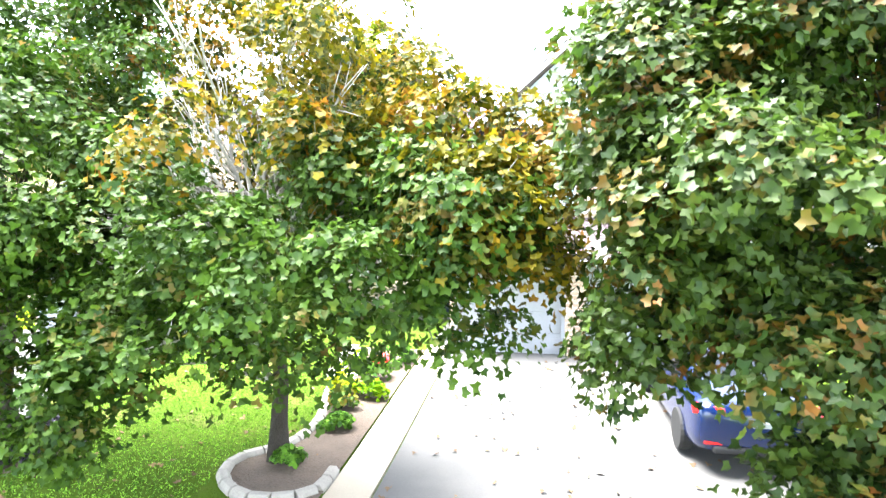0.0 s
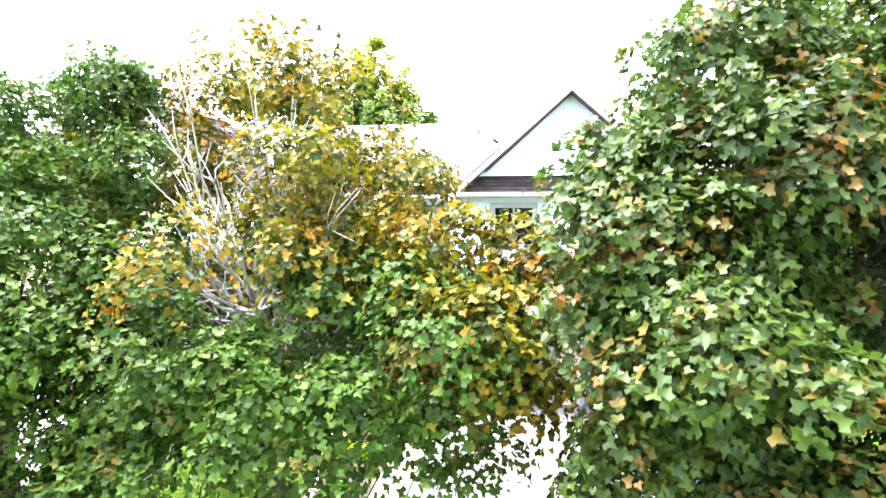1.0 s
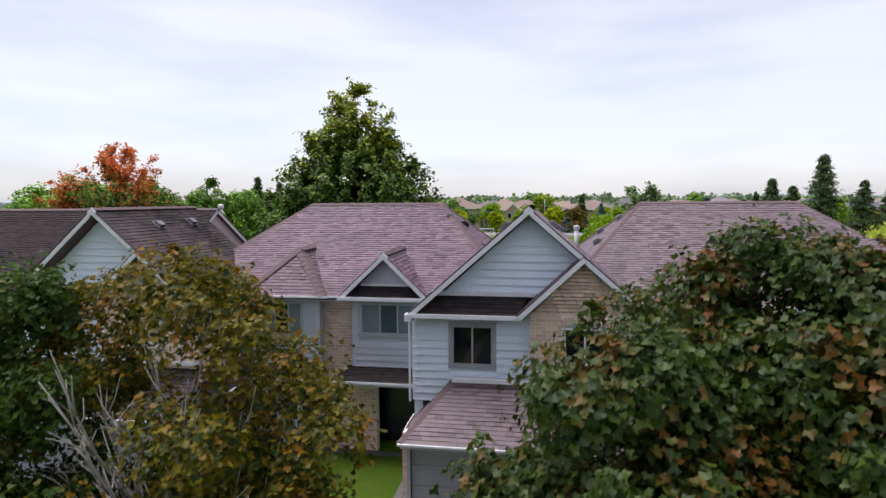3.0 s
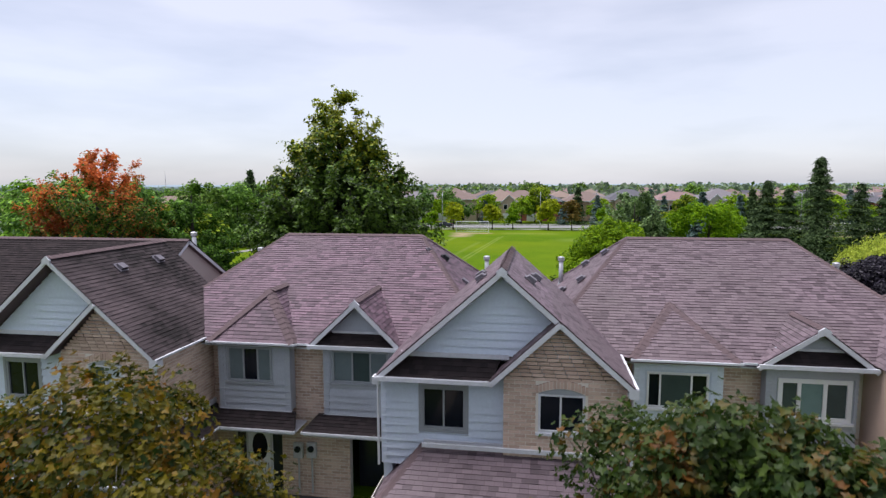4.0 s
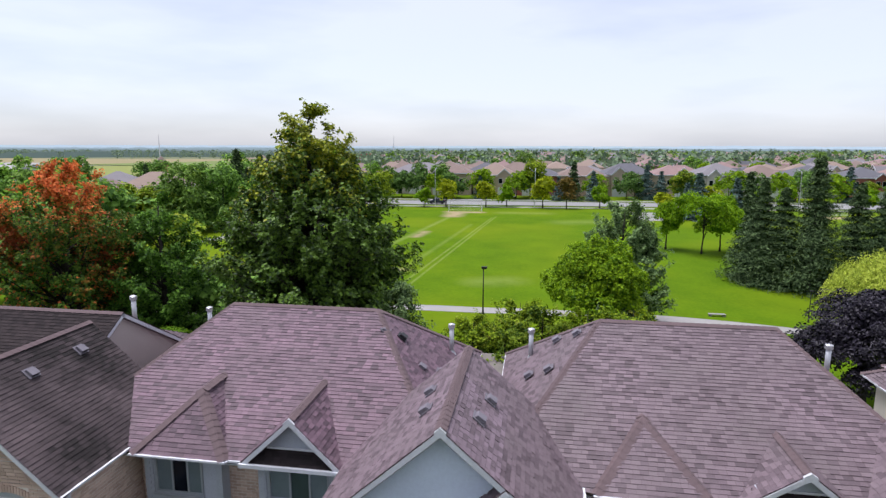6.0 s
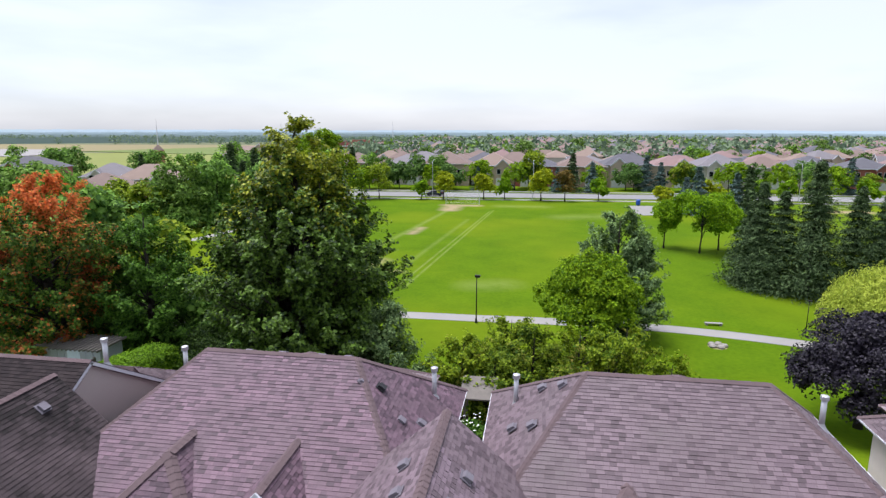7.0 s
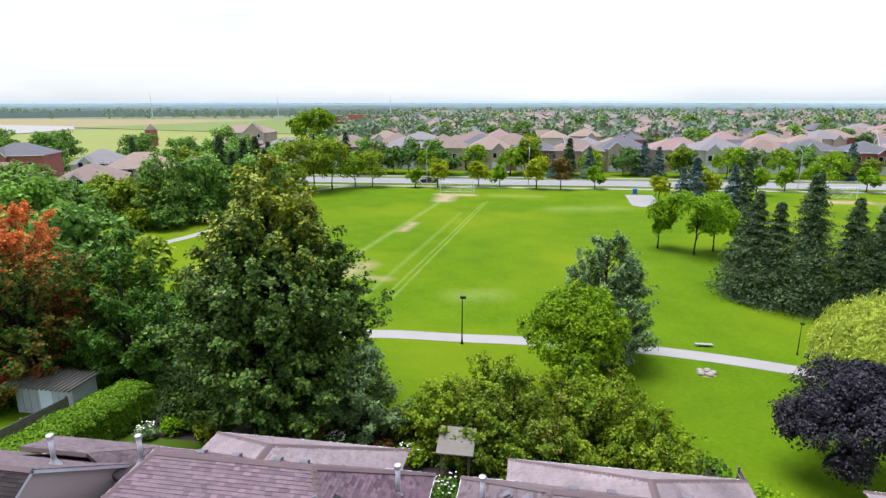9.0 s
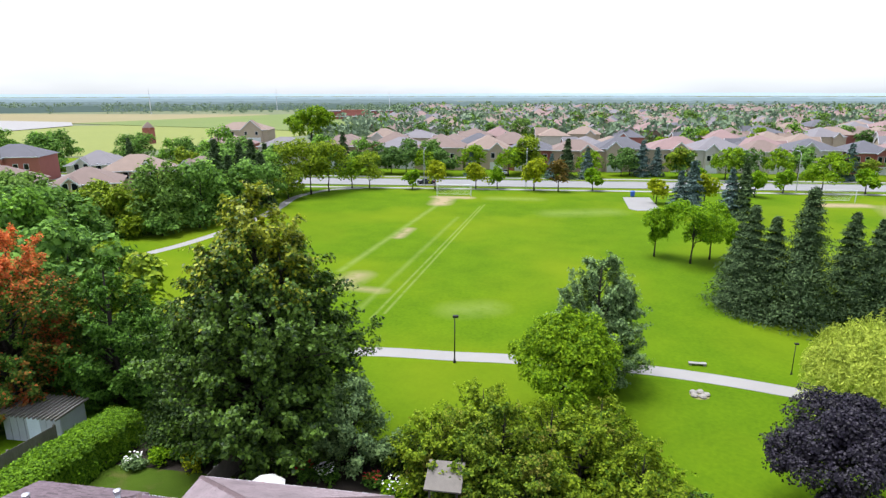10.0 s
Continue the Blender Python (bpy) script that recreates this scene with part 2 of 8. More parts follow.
M["orange"] = leaf_mat("orange_maple_leaves", (0.85, 0.27, 0.07), (0.46, 0.11, 0.035), third=(0.17, 0.15, 0.03), cut=(0.70, 0.90), tscale=0.5, trans=0.45)
M["rust_green"] = leaf_mat("rusty_green_leaves", (0.1326, 0.234, 0.02808), (0.02496, 0.05928, 0.00936), third=(0.3744, 0.078, 0.0312), cut=(0.70, 0.86), tscale=0.35, trans=0.28)
M["green"] = leaf_mat("mid_green_leaves", (0.117, 0.2476, 0.027), (0.021, 0.06, 0.009), trans=0.28)
M["bright"] = leaf_mat("bright_green_leaves", (0.2525, 0.4301, 0.00748), (0.06077, 0.1543, 0.004675), trans=0.385)
M["round_maple"] = leaf_mat("round_maple_leaves", (0.2635, 0.4165, 0.0102), (0.06375, 0.1445, 0.0051), trans=0.385)
M["silver"] = leaf_mat("silvery_leaves", (0.247, 0.3705, 0.13), (0.0585, 0.1105, 0.0416), trans=0.3, leaf_spec=0.15)
M["crab"] = leaf_mat("crabapple_leaves", (0.2988, 0.4019, 0.02061), (0.05667, 0.1185, 0.008243), third=(0.2679, 0.2267, 0.05152), cut=(0.74, 0.94), tscale=0.5, trans=0.38)
M["crab_dark"] = leaf_mat("olive_crabapple_leaves", (0.207, 0.2949, 0.01863), (0.03726, 0.0828, 0.00828), third=(0.2587, 0.207, 0.05175), cut=(0.72, 0.92), tscale=0.5, trans=0.34)
M["purple"] = leaf_mat("purple_maple_leaves", (0.020, 0.016, 0.028), (0.004, 0.003, 0.006), rough=0.5, trans=0.05, leaf_spec=0.25)
M["willow"] = leaf_mat("yellow_willow_leaves", (0.56, 0.64, 0.09), (0.26, 0.34, 0.045), trans=0.36)
M["spruce"] = leaf_mat("spruce_needles", (0.10, 0.155, 0.060), (0.020, 0.040, 0.016), rough=0.7, trans=0.0)
M["blue_spruce"] = leaf_mat("blue_spruce_needles", (0.1305, 0.196, 0.1736), (0.04312, 0.0763, 0.06636), rough=0.7, trans=0.0)
# leaf colour darkened for the tall tree's shade
M["understory"] = leaf_mat("shade_toned_shrub_leaves", (0.045, 0.085, 0.014), (0.010, 0.024, 0.006), trans=0.2)
# leaves of far trees: distance haze put into a paler, greyer colour
M["haze_green"] = leaf_mat("hazed_tree_leaves", (0.211, 0.2891, 0.1641), (0.09375, 0.1438, 0.09375), trans=0.2)
# dark garden soil, its colour deepened for the shade behind the houses
M["mulch"] = material("shade_darkened_mulch", (0.042, 0.033, 0.025), 0.95, (0.02, 0.016, 0.012), scale=3, detail_scale=30, bump=0.8, bump_dist=0.03)
M["hedge"] = leaf_mat("cedar_hedge", (0.164, 0.312, 0.0123), (0.0451, 0.107, 0.00656), trans=0.3)
M["flower_red"] = material("red_petals", (0.65, 0.02, 0.03), 0.6, (0.5, 0.01, 0.02), bump=0)
M["flower_white"] = material("white_petals", (0.8, 0.8, 0.76), 0.6, (0.7, 0.7, 0.66), bump=0)
M["dry_leaf"] = material("dry_fallen_leaves", (0.176, 0.112, 0.056), 0.9, (0.08, 0.048, 0.028), bump=0, island=0.6)
M["blue_paint"] = material("blue_car_paint", (0.002, 0.011, 0.058), 0.2, (0.002, 0.009, 0.048), bump=0, spec=0.7)
M["dark_paint"] = material("dark_car_paint", (0.02, 0.025, 0.04), 0.2, (0.015, 0.02, 0.03), bump=0, spec=0.7)
M["rubber"] = material("tyre_rubber", (0.02, 0.02, 0.02), 0.85, (0.015, 0.015, 0.015), bump=0)
M["chrome"] = material("bright_metal", (0.7, 0.7, 0.72), 0.2, (0.6, 0.6, 0.62), bump=0, metal=1.0)
M["lamp_red"] = material("red_lamp_lens", (0.55, 0.02, 0.02), 0.15, (0.4, 0.01, 0.01), bump=0, spec=0.6)
M["plastic_blue"] = material("blue_plastic", (0.03, 0.10, 0.45), 0.5, (0.025, 0.08, 0.35), bump=0)
M["meter"] = material("meter_grey", (0.45, 0.46, 0.47), 0.5, (0.38, 0.39, 0.40), bump=0.02)
M["worn_grass"] = material("worn_grass", (0.21, 0.238, 0.042), 0.95, (0.133, 0.203, 0.014), scale=0.5, detail_scale=5, bump=0.2, spec=0.02)
M["vent_grey"] = material("dull_vent_metal", (0.17, 0.16, 0.18), 0.5, (0.11, 0.10, 0.12), scale=4, bump=0.05)
M["crop_tan"] = material("ripe_field", (0.225, 0.191, 0.0958), 0.95, (0.18, 0.157, 0.0727), scale=0.02, detail_scale=0.3, bump=0)
M["crop_green"] = material("green_field", (0.139, 0.176, 0.044), 0.95, (0.0944, 0.139, 0.0314), scale=0.02, detail_scale=0.3, bump=0)
M["crop_yellow"] = material("yellow_field", (0.186, 0.208, 0.0492), 0.95, (0.148, 0.175, 0.0383), scale=0.02, detail_scale=0.3, bump=0)


def wear(m, marks):
    """Worn earth in the turf: marks (x0, y0, x1, y1, half width, strength, colour) along lines, ragged and soft at the edges."""
    n, l = m.node_tree.nodes, m.node_tree.links
    b = n["Principled BSDF"]
    colour = b.inputs["Base Color"].links[0].from_socket
    co = n.new("ShaderNodeNewGeometry")
    flat = n.new("ShaderNodeVectorMath")
    flat.operation, flat.inputs[1].default_value = "MULTIPLY", (1, 1, 0)
    l.new(co.outputs["Position"], flat.inputs[0])

    def vec(op, a, c, out=0):
        v = n.new("ShaderNodeVectorMath")
        v.operation = op
        for s, x in ((0, a), (1, c)):
            if isinstance(x, tuple):
                v.inputs[s].default_value = x
            else:
                l.new(x, v.inputs[s])
        return v.outputs[out]

    def num(op, *xs, clamp=False):
        v = n.new("ShaderNodeMath")
        v.operation, v.use_clamp = op, clamp
        for s, x in enumerate(xs):
            if isinstance(x, (int, float)):
                v.inputs[s].default_value = x
            else:
                l.new(x, v.inputs[s])
        return v.outputs[0]

    ragged = n.new("ShaderNodeTexNoise")
    ragged.inputs["Scale"].default_value, ragged.inputs["Detail"].default_value, ragged.inputs["Roughness"].default_value = 0.55, 6, 0.7
    l.new(flat.outputs[0], ragged.inputs["Vector"])
    for x0, y0, x1, y1, half, strength, tone in marks:
        d = (x1 - x0, y1 - y0, 0)
        rel = vec("SUBTRACT", flat.outputs[0], (x0, y0, 0))
        u = num("DIVIDE", vec("DOT_PRODUCT", rel, d, 1), d[0] ** 2 + d[1] ** 2, clamp=True)
        on_line = n.new("ShaderNodeVectorMath")
        on_line.operation, on_line.inputs[0].default_value = "SCALE", d
        l.new(u, on_line.inputs[3])
        dist = vec("DISTANCE", rel, on_line.outputs[0], 1)
        near = num("SUBTRACT", 1.0, num("DIVIDE", dist, half * 2), clamp=True)
        mask = num("MULTIPLY", num("MULTIPLY", near, num("MULTIPLY_ADD", ragged.outputs[0], 4.0, -1.0, clamp=True)), strength, clamp=True)
        mc = n.new("ShaderNodeMix")
        mc.data_type = "RGBA"
        l.new(mask, mc.inputs[0]), l.new(colour, mc.inputs[6])
        mc.inputs[7].default_value = (*tone, 1)
        colour = mc.outputs[2]
    l.new(colour, b.inputs["Base Color"])


PALE, EARTH = (0.20, 0.25, 0.07), (0.27, 0.22, 0.13)
wear(M["grass"], [(-11.4, 61.7, -6.5, 123.3, 0.13, 0.5, PALE), (-10.4, 63.4, -5.8, 125.3, 0.13, 0.5, PALE), (-19.6, 77.0, -14.8, 126, 0.4, 0.45, PALE), (-13.3, 64, -9.5, 112, 0.3, 0.3, PALE),
                  (-17.6, 71.5, -16.8, 75.5, 1.3, 0.75, EARTH), (-15.2, 70.6, -12.6, 70.2, 0.7, 0.6, EARTH), (-16.5, 95.5, -16.0, 101.5, 0.7, 0.9, EARTH), (-14.8, 124.5, -14.8, 130.5, 1.5, 1.3, EARTH),
                  (-16.5, 132.4, -10.1, 132.4, 1.1, 1.4, EARTH), (60.5, 134.2, 67.5, 134.9, 1.6, 1.3, EARTH), (70.6, 121, 73.4, 131, 3.0, 1.0, EARTH), (-3.2, 65.5, -0.4, 66.5, 1.6, 0.35, PALE),
                  (8.0, 118, 18.0, 121, 2.4, 0.35, PALE), (-4.5, 132.5, 4.0, 132.8, 1.6, 0.4, PALE)])
FAR_ROOFS = []
for nm, c in (("brown", (0.20, 0.15, 0.13)), ("rose", (0.25, 0.17, 0.16)), ("slate", (0.115, 0.115, 0.13)), ("grey", (0.19, 0.18, 0.19)), ("tan", (0.25, 0.19, 0.155))):
    FAR_ROOFS.append(material("far_roof_" + nm, c, 0.9, tuple(v * 0.75 for v in c), scale=0.6, detail_scale=8, bump=0.2))
FAR_WALLS = []
for nm, c in (("brick", (0.34, 0.12, 0.10)), ("beige", (0.46, 0.37, 0.29)), ("pale", (0.52, 0.48, 0.44)), ("buff", (0.40, 0.28, 0.22))):
    FAR_WALLS.append(material("far_wall_" + nm, c, 0.9, tuple(v * 0.8 for v in c), scale=0.8, detail_scale=10, bump=0.1))


# ---- builders ----
class Build:
    """Collects vertices and faces of one mesh."""

    def __init__(self):
        self.v, self.f = [], []

    def face(self, *pts):
        k = len(self.v)
        self.v += [tuple(p) for p in pts]
        self.f.append(tuple(range(k, k + len(pts))))
        return self

    def box(self, x0, x1, y0, y1, z0, z1):
        k = len(self.v)
        self.v += [(x, y, z) for z in (z0, z1) for y in (y0, y1) for x in (x0, x1)]
        self.f += [tuple(k + i for i in q) for q in ((0, 2, 3, 1), (4, 5, 7, 6), (0, 1, 5, 4), (2, 6, 7, 3), (0, 4, 6, 2), (1, 3, 7, 5))]
        return self

    def prism(self, poly, depth):
        """A planar polygon pushed by the vector depth."""
        k, n = len(self.v), len(poly)
        d = Vector(depth)
        self.v += [tuple(p) for p in poly] + [tuple(Vector(p) + d) for p in poly]
        self.f += [tuple(range(k + n - 1, k - 1, -1)), tuple(range(k + n, k + 2 * n))]
        self.f += [(k + i, k + (i + 1) % n, k + n + (i + 1) % n, k + n + i) for i in range(n)]
        return self

    def beam(self, a, b, w, h, up=(0, 0, 1)):
        """A bar from a to b, w across and h high, hung under the line's top."""
        a, b = Vector(a), Vector(b)
        d = (b - a).normalized()
        s = d.cross(Vector(up)).normalized() * w / 2
        u = s.cross(d).normalized() * h
        return self.prism([a - s, a + s, a + s - u, a - s - u], b - a)

    def tube(self, pts, radii, sides=7):
        pts, radii = [Vector(p) for p in pts], [float(r) for r in radii]
        k = len(self.v)
        for i, p in enumerate(pts):
            d = (pts[min(i + 1, len(pts) - 1)] - pts[max(i - 1, 0)]).normalized()
            x = d.orthogonal().normalized()
            y = d.cross(x)
            for j in range(sides):
                a = 2 * math.pi * j / sides
                self.v.append(tuple(p + radii[i] * (math.cos(a) * x + math.sin(a) * y)))
        for i in range(len(pts) - 1):
            for j in range(sides):
                a, b = k + i * sides + j, k + i * sides + (j + 1) % sides
                self.f.append((a, b, b + sides, a + sides))
        self.f.append(tuple(k + j for j in reversed(range(sides))))
        self.f.append(tuple(k + (len(pts) - 1) * sides + j for j in range(sides)))
        return self

    def lathe(self, profile, centre=(0, 0, 0), sides=16):
        """profile: radius, height pairs from the bottom up."""
        k, c = len(self.v), Vector(centre)
        for r, z in profile:
            for j in range(sides):
                a = 2 * math.pi * j / sides
                self.v.append((c.x + r * math.cos(a), c.y + r * math.sin(a), c.z + z))
        for i in range(len(profile) - 1):
            for j in range(sides):
                a, b = k + i * sides + j, k + i * sides + (j + 1) % sides
                self.f.append((a, b, b + sides, a + sides))
        self.f.append(tuple(k + j for j in reversed(range(sides))))
        self.f.append(tuple(k + (len(profile) - 1) * sides + j for j in range(sides)))
        return self

    def weld(self):
        """Joins corners that lie on one another, so that the boxes become one piece."""
        seen, order = {}, []
        for q in self.v:
            key = tuple(round(c, 3) for c in q)
            if key not in seen:
                seen[key] = len(seen)
            order.append(seen[key])
        keep = [None] * len(seen)
        for q, i in zip(self.v, order):
            keep[i] = q
        faces, had = [], set()
        for f in self.f:
            g = tuple(dict.fromkeys(order[i] for i in f))
            if len(g) > 2 and frozenset(g) not in had:
                had.add(frozenset(g))
                faces.append(g)
        self.v, self.f = keep, faces
        return self

    def ring(self, x0, x1, z0, z1, w, y0, y1):
        """A rectangular frame of width w in the x, z plane, from y0 back to y1."""
        k = len(self.v)
        for y in (y0, y1):
            self.v += [(x0, y, z0), (x1, y, z0), (x1, y, z1), (x0, y, z1), (x0 + w, y, z0 + w), (x1 - w, y, z0 + w), (x1 - w, y, z1 - w), (x0 + w, y, z1 - w)]
        for i in range(4):
            j = (i + 1) % 4
            self.f += [tuple(k + t for t in q) for q in ((i, j, 4 + j, 4 + i), (8 + i, 12 + i, 12 + j, 8 + j), (i, 8 + i, 8 + j, j), (4 + i, 4 + j, 12 + j, 12 + i))]
        return self

    def mesh(self, name, mat, smooth=False):
        me = bpy.data.meshes.new(name)
        me.from_pydata(self.v, [], self.f)
        me.materials.append(mat)
        if smooth:
            me.shade_smooth()
        me.update()
        return me


def thing(name, label, category, at=(0, 0, 0), group="", kind=""):
    """An Empty at the base of a thing with parts."""
    ob = new(name)
    ob.location = at
    ob.empty_display_size = 0.2
    return tagged(ob, label, category, group, kind)


def part(name, build, mat, parent=None, label="", smooth=False, bevel=0.0):
    """Links a Build (in world metres less the parent's place) as one mesh object under a thing or a part."""
    me = build.mesh(name, mat, smooth) if isinstance(build, Build) else build
    ob = new(name, me)
    if parent:
        ob.parent = parent
    if bevel:
        mod = ob.modifiers.new("bevel", "BEVEL")
        mod.width, mod.segments, mod.limit_method = bevel, 2, "ANGLE"
    if label:
        ob["label"] = label
    return ob


def solid(name, build, mat, label, category, kind="", group="", smooth=False, bevel=0.0):
    return tagged(part(name, build, mat, None, "", smooth, bevel), label, category, group, kind)


def fast_mesh(name, verts, faces, mat):
    """A mesh from numpy arrays; all faces have the same count of corners."""
    me = bpy.data.meshes.new(name)
    nv, (nf, k) = len(verts), faces.shape
    me.vertices.add(nv)
    me.vertices.foreach_set("co", np.ascontiguousarray(verts, dtype=np.float32).ravel())
    me.loops.add(nf * k)
    me.loops.foreach_set("vertex_index", np.ascontiguousarray(faces, dtype=np.int32).ravel())
    me.polygons.add(nf)
    me.polygons.foreach_set("loop_start", np.arange(0, nf * k, k, dtype=np.int32))
    me.materials.append(mat)
    me.update(calc_edges=True)
    me.validate()
    return me


def ground_z(x, y):
    """Height of the ground: the street side, the houses' level, and the park behind, a little lower."""
    def step(a, b, v):
        u = np.clip((v - a) / (b - a), 0, 1)
        return u * u * (3 - 2 * u)
    return 0.2 * step(7.0, 14.0, y) - 0.9 * step(30.0, 40.0, y)


def ribbon(name, pts, width, mat, label, category, lift=0.02, kind="structure", depth=0.25):
    """A slab that follows a line on the ground."""
    p = np.array(pts, float)
    d = np.gradient(p, axis=0)
    d /= np.linalg.norm(d, axis=1)[:, None]
    nrm = np.stack([-d[:, 1], d[:, 0]], 1) * width / 2
    b = Build()
    top = [[(*q, float(ground_z(*q)) + lift) for q in side] for side in (p - nrm, p + nrm)]
    for i in range(len(p) - 1):
        a, c, e, g = top[0][i], top[0][i + 1], top[1][i + 1], top[1][i]
        b.face(g, a, c, e)
        for u, w in ((a, c), (e, g)):
            b.face(u, (u[0], u[1], u[2] - depth), (w[0], w[1], w[2] - depth), w)
    return solid(name, b, mat, label, category, kind)


def smooth_line(pts, n=8):
    """A curve through the points."""
    p = np.array([pts[0], *pts, pts[-1]], float)
    out = []
    for i in range(1, len(p) - 2):
        for u in np.arange(n) / n:
            a, b, c, d = p[i - 1:i + 3]
            out.append(0.5 * (2 * b + (c - a) * u + (2 * a - 5 * b + 4 * c - d) * u ** 2 + (3 * b - a - 3 * c + d) * u ** 3))
    return np.array(out + [p[-2]])


# ---- foliage ----
MAPLE_HALF = np.array([(0, 0.10), (0.40, -0.02), (0.60, 0.46), (0.25, 0.54), (0.0, 1.0)])


def leaf_cards(points, normals, sizes, rng, shape):
    """Leaves at the points: 'maple' lobed and folded, 'oval' six-sided, 'chip' four-sided, 'tuft' narrow, all folded along the rib."""
    n = len(points)
    rnd = rng.normal(size=(n, 3))
    t = np.cross(normals, rnd)
    t /= np.linalg.norm(t, axis=1)[:, None] + 1e-9
    s = np.cross(t, normals)
    if shape == "maple":
        half = MAPLE_HALF
    elif shape == "oval":
        half = np.array([(0, 0), (0.28, 0.25), (0.30, 0.6), (0, 1.0)])
    elif shape == "chip":
        half = np.array([(0, 0), (0.36, 0.5), (0, 1.0)])
    else:
        half = np.array([(0, 0), (0.13, 0.35), (0, 1.0)])
    k = len(half)
    fold = 0.35
    verts = []
    for sign in (1, -1):
        for x, y in half:
            verts.append(points + sizes[:, None] * (sign * x * s + (y - 0.3) * t + (fold * x - 0.12 * y * y) * normals))
    V = np.stack(verts, 1)
    # shared midrib: the second half uses the first half's first and last corner, so that a leaf is one island
    base = np.arange(n)[:, None] * (2 * k)
    f1 = base + np.arange(k)[None]
    idx2 = np.array([0] + [k + i for i in range(1, k - 1)] + [k - 1])[::-1]
    f2 = base + idx2[None]
    return V.reshape(-1, 3), np.concatenate([f1, f2])


def crown_points(rng, blobs, count, cluster, spread, shell=0.55, lobes=12, spikes=0, reach=1.0):
    """Leaf places in drooping sprays on lobes that stand out of a union of blobs (x, y, z, rx, ry, rz and a density), with the leaves' directions."""
    sub, weight = [], []
    for b in blobs:
        weight += [b[6] if len(b) > 6 else 1.0] * lobes
        b = np.array(b[:6], float)
        k = lobes
        q = rng.normal(size=(k, 3))
        q /= np.linalg.norm(q, axis=1)[:, None]
        q[:, 2] = np.where(q[:, 2] < -0.45, -q[:, 2], q[:, 2])
        r = (0.30 + 0.16 * rng.random(k))[:, None] * (0.75 + 0.25 * (b[5] / b[3]))
        c0 = b[:3] + q * b[3:] * (0.66 + 0.16 * rng.random(k))[:, None]
        rr = r * np.array([b[3], b[4], 0.5 * (b[5] + 0.8 * b[3])])
        sub.append(np.concatenate([c0, rr], 1))
    B = np.concatenate(sub)
    vol = (B[:, 3] * B[:, 4] * B[:, 5]) ** (2 / 3) * np.array(weight)
    nc = max(1, count // cluster)
    which = rng.choice(len(B), size=nc * 3, p=vol / vol.sum())
    d = rng.normal(size=(nc * 3, 3))
    d /= np.linalg.norm(d, axis=1)[:, None]
    r = shell + (1 - shell) * rng.random(nc * 3) ** 0.6
    r *= 1 + 0.16 * np.abs(rng.normal(size=nc * 3)) * (rng.random(nc * 3) < 0.4)
    c = B[which, :3] + d * r[:, None] * B[which, 3:]
    keep = np.ones(len(c), bool)
    for i in range(len(B)):
        inside = (((c - B[i, :3]) / B[i, 3:]) ** 2).sum(1) < shell ** 2 * 0.9
        keep &= ~inside | (rng.random(len(c)) < 0.12)
    keep &= (d[:, 2] > -0.35) | (rng.random(len(c)) < 0.25)
    c, d = c[keep][:nc], d[keep][:nc]
    fine = np.ones(len(c))
    if spikes:
        # leading shoots that stand out of the outline, thinner towards their tips
        pick = rng.choice(len(c), min(spikes, len(c)), replace=False)
        lead = d[pick] * np.array([0.8, 0.8, 0.3]) + np.array([0, 0, 0.62]) + rng.normal(size=(len(pick), 3)) * 0.18
        lead /= np.linalg.norm(lead, axis=1)[:, None]
        far = reach * (0.5 + 0.8 * rng.random(len(pick)))
        for s in np.linspace(0.15, 1.0, 8):
            c, d = np.concatenate([c, c[pick] + lead * (far * s)[:, None]]), np.concatenate([d, lead])
            fine = np.concatenate([fine, np.full(len(pick), 0.9 - 0.6 * s)])
    n = len(c)
    up = d * 0.75 + np.array([0, 0, 0.75]) + rng.normal(size=(n, 3)) * 0.2
    up /= np.linalg.norm(up, axis=1)[:, None]
    side = np.cross(up, rng.normal(size=(n, 3)))
    side /= np.linalg.norm(side, axis=1)[:, None]
    fwd = np.cross(side, up)
    rad = (spread * (0.6 + 0.8 * rng.random(n)) * fine)[:, None]
    ang, rr = rng.random((n, cluster)) * 6.283, np.sqrt(rng.random((n, cluster)))
    u, v = rr * np.cos(ang), rr * np.sin(ang)
    h = -0.45 * rr ** 2 + 0.16 * rng.normal(size=(n, cluster))
    off = (side[:, None] * u[..., None] + fwd[:, None] * v[..., None] + up[:, None] * h[..., None]) * rad[..., None]
    p = (c[:, None] + off).reshape(-1, 3)
    some = rng.random(len(p)) < np.repeat(np.where(fine < 1, 0.4, 1.0), cluster)
    out = (up[:, None] * 0.9 + (side[:, None] * u[..., None] + fwd[:, None] * v[..., None]) * 0.55).reshape(-1, 3) + rng.normal(size=(len(p), 3)) * 0.32
    out /= np.linalg.norm(out, axis=1)[:, None]
    return p[some], out[some], c


def crown_mesh(name, seed, blobs, count, size, mat, shape="oval", cluster=18, spread=0.22, shell=0.55, keep=None, spikes=0, reach=1.0):
    rng = np.random.default_rng(abs(int(seed)))
    p, nrm, c = crown_points(rng, blobs, count, cluster, spread, shell, spikes=spikes, reach=reach)
    if keep is not None:
        ok = keep(p)
        p, nrm = p[ok], nrm[ok]
    v, f = leaf_cards(p, nrm, size * (0.7 + 0.6 * rng.random(len(p))), rng, shape)
    return fast_mesh(name, v, f, mat), c


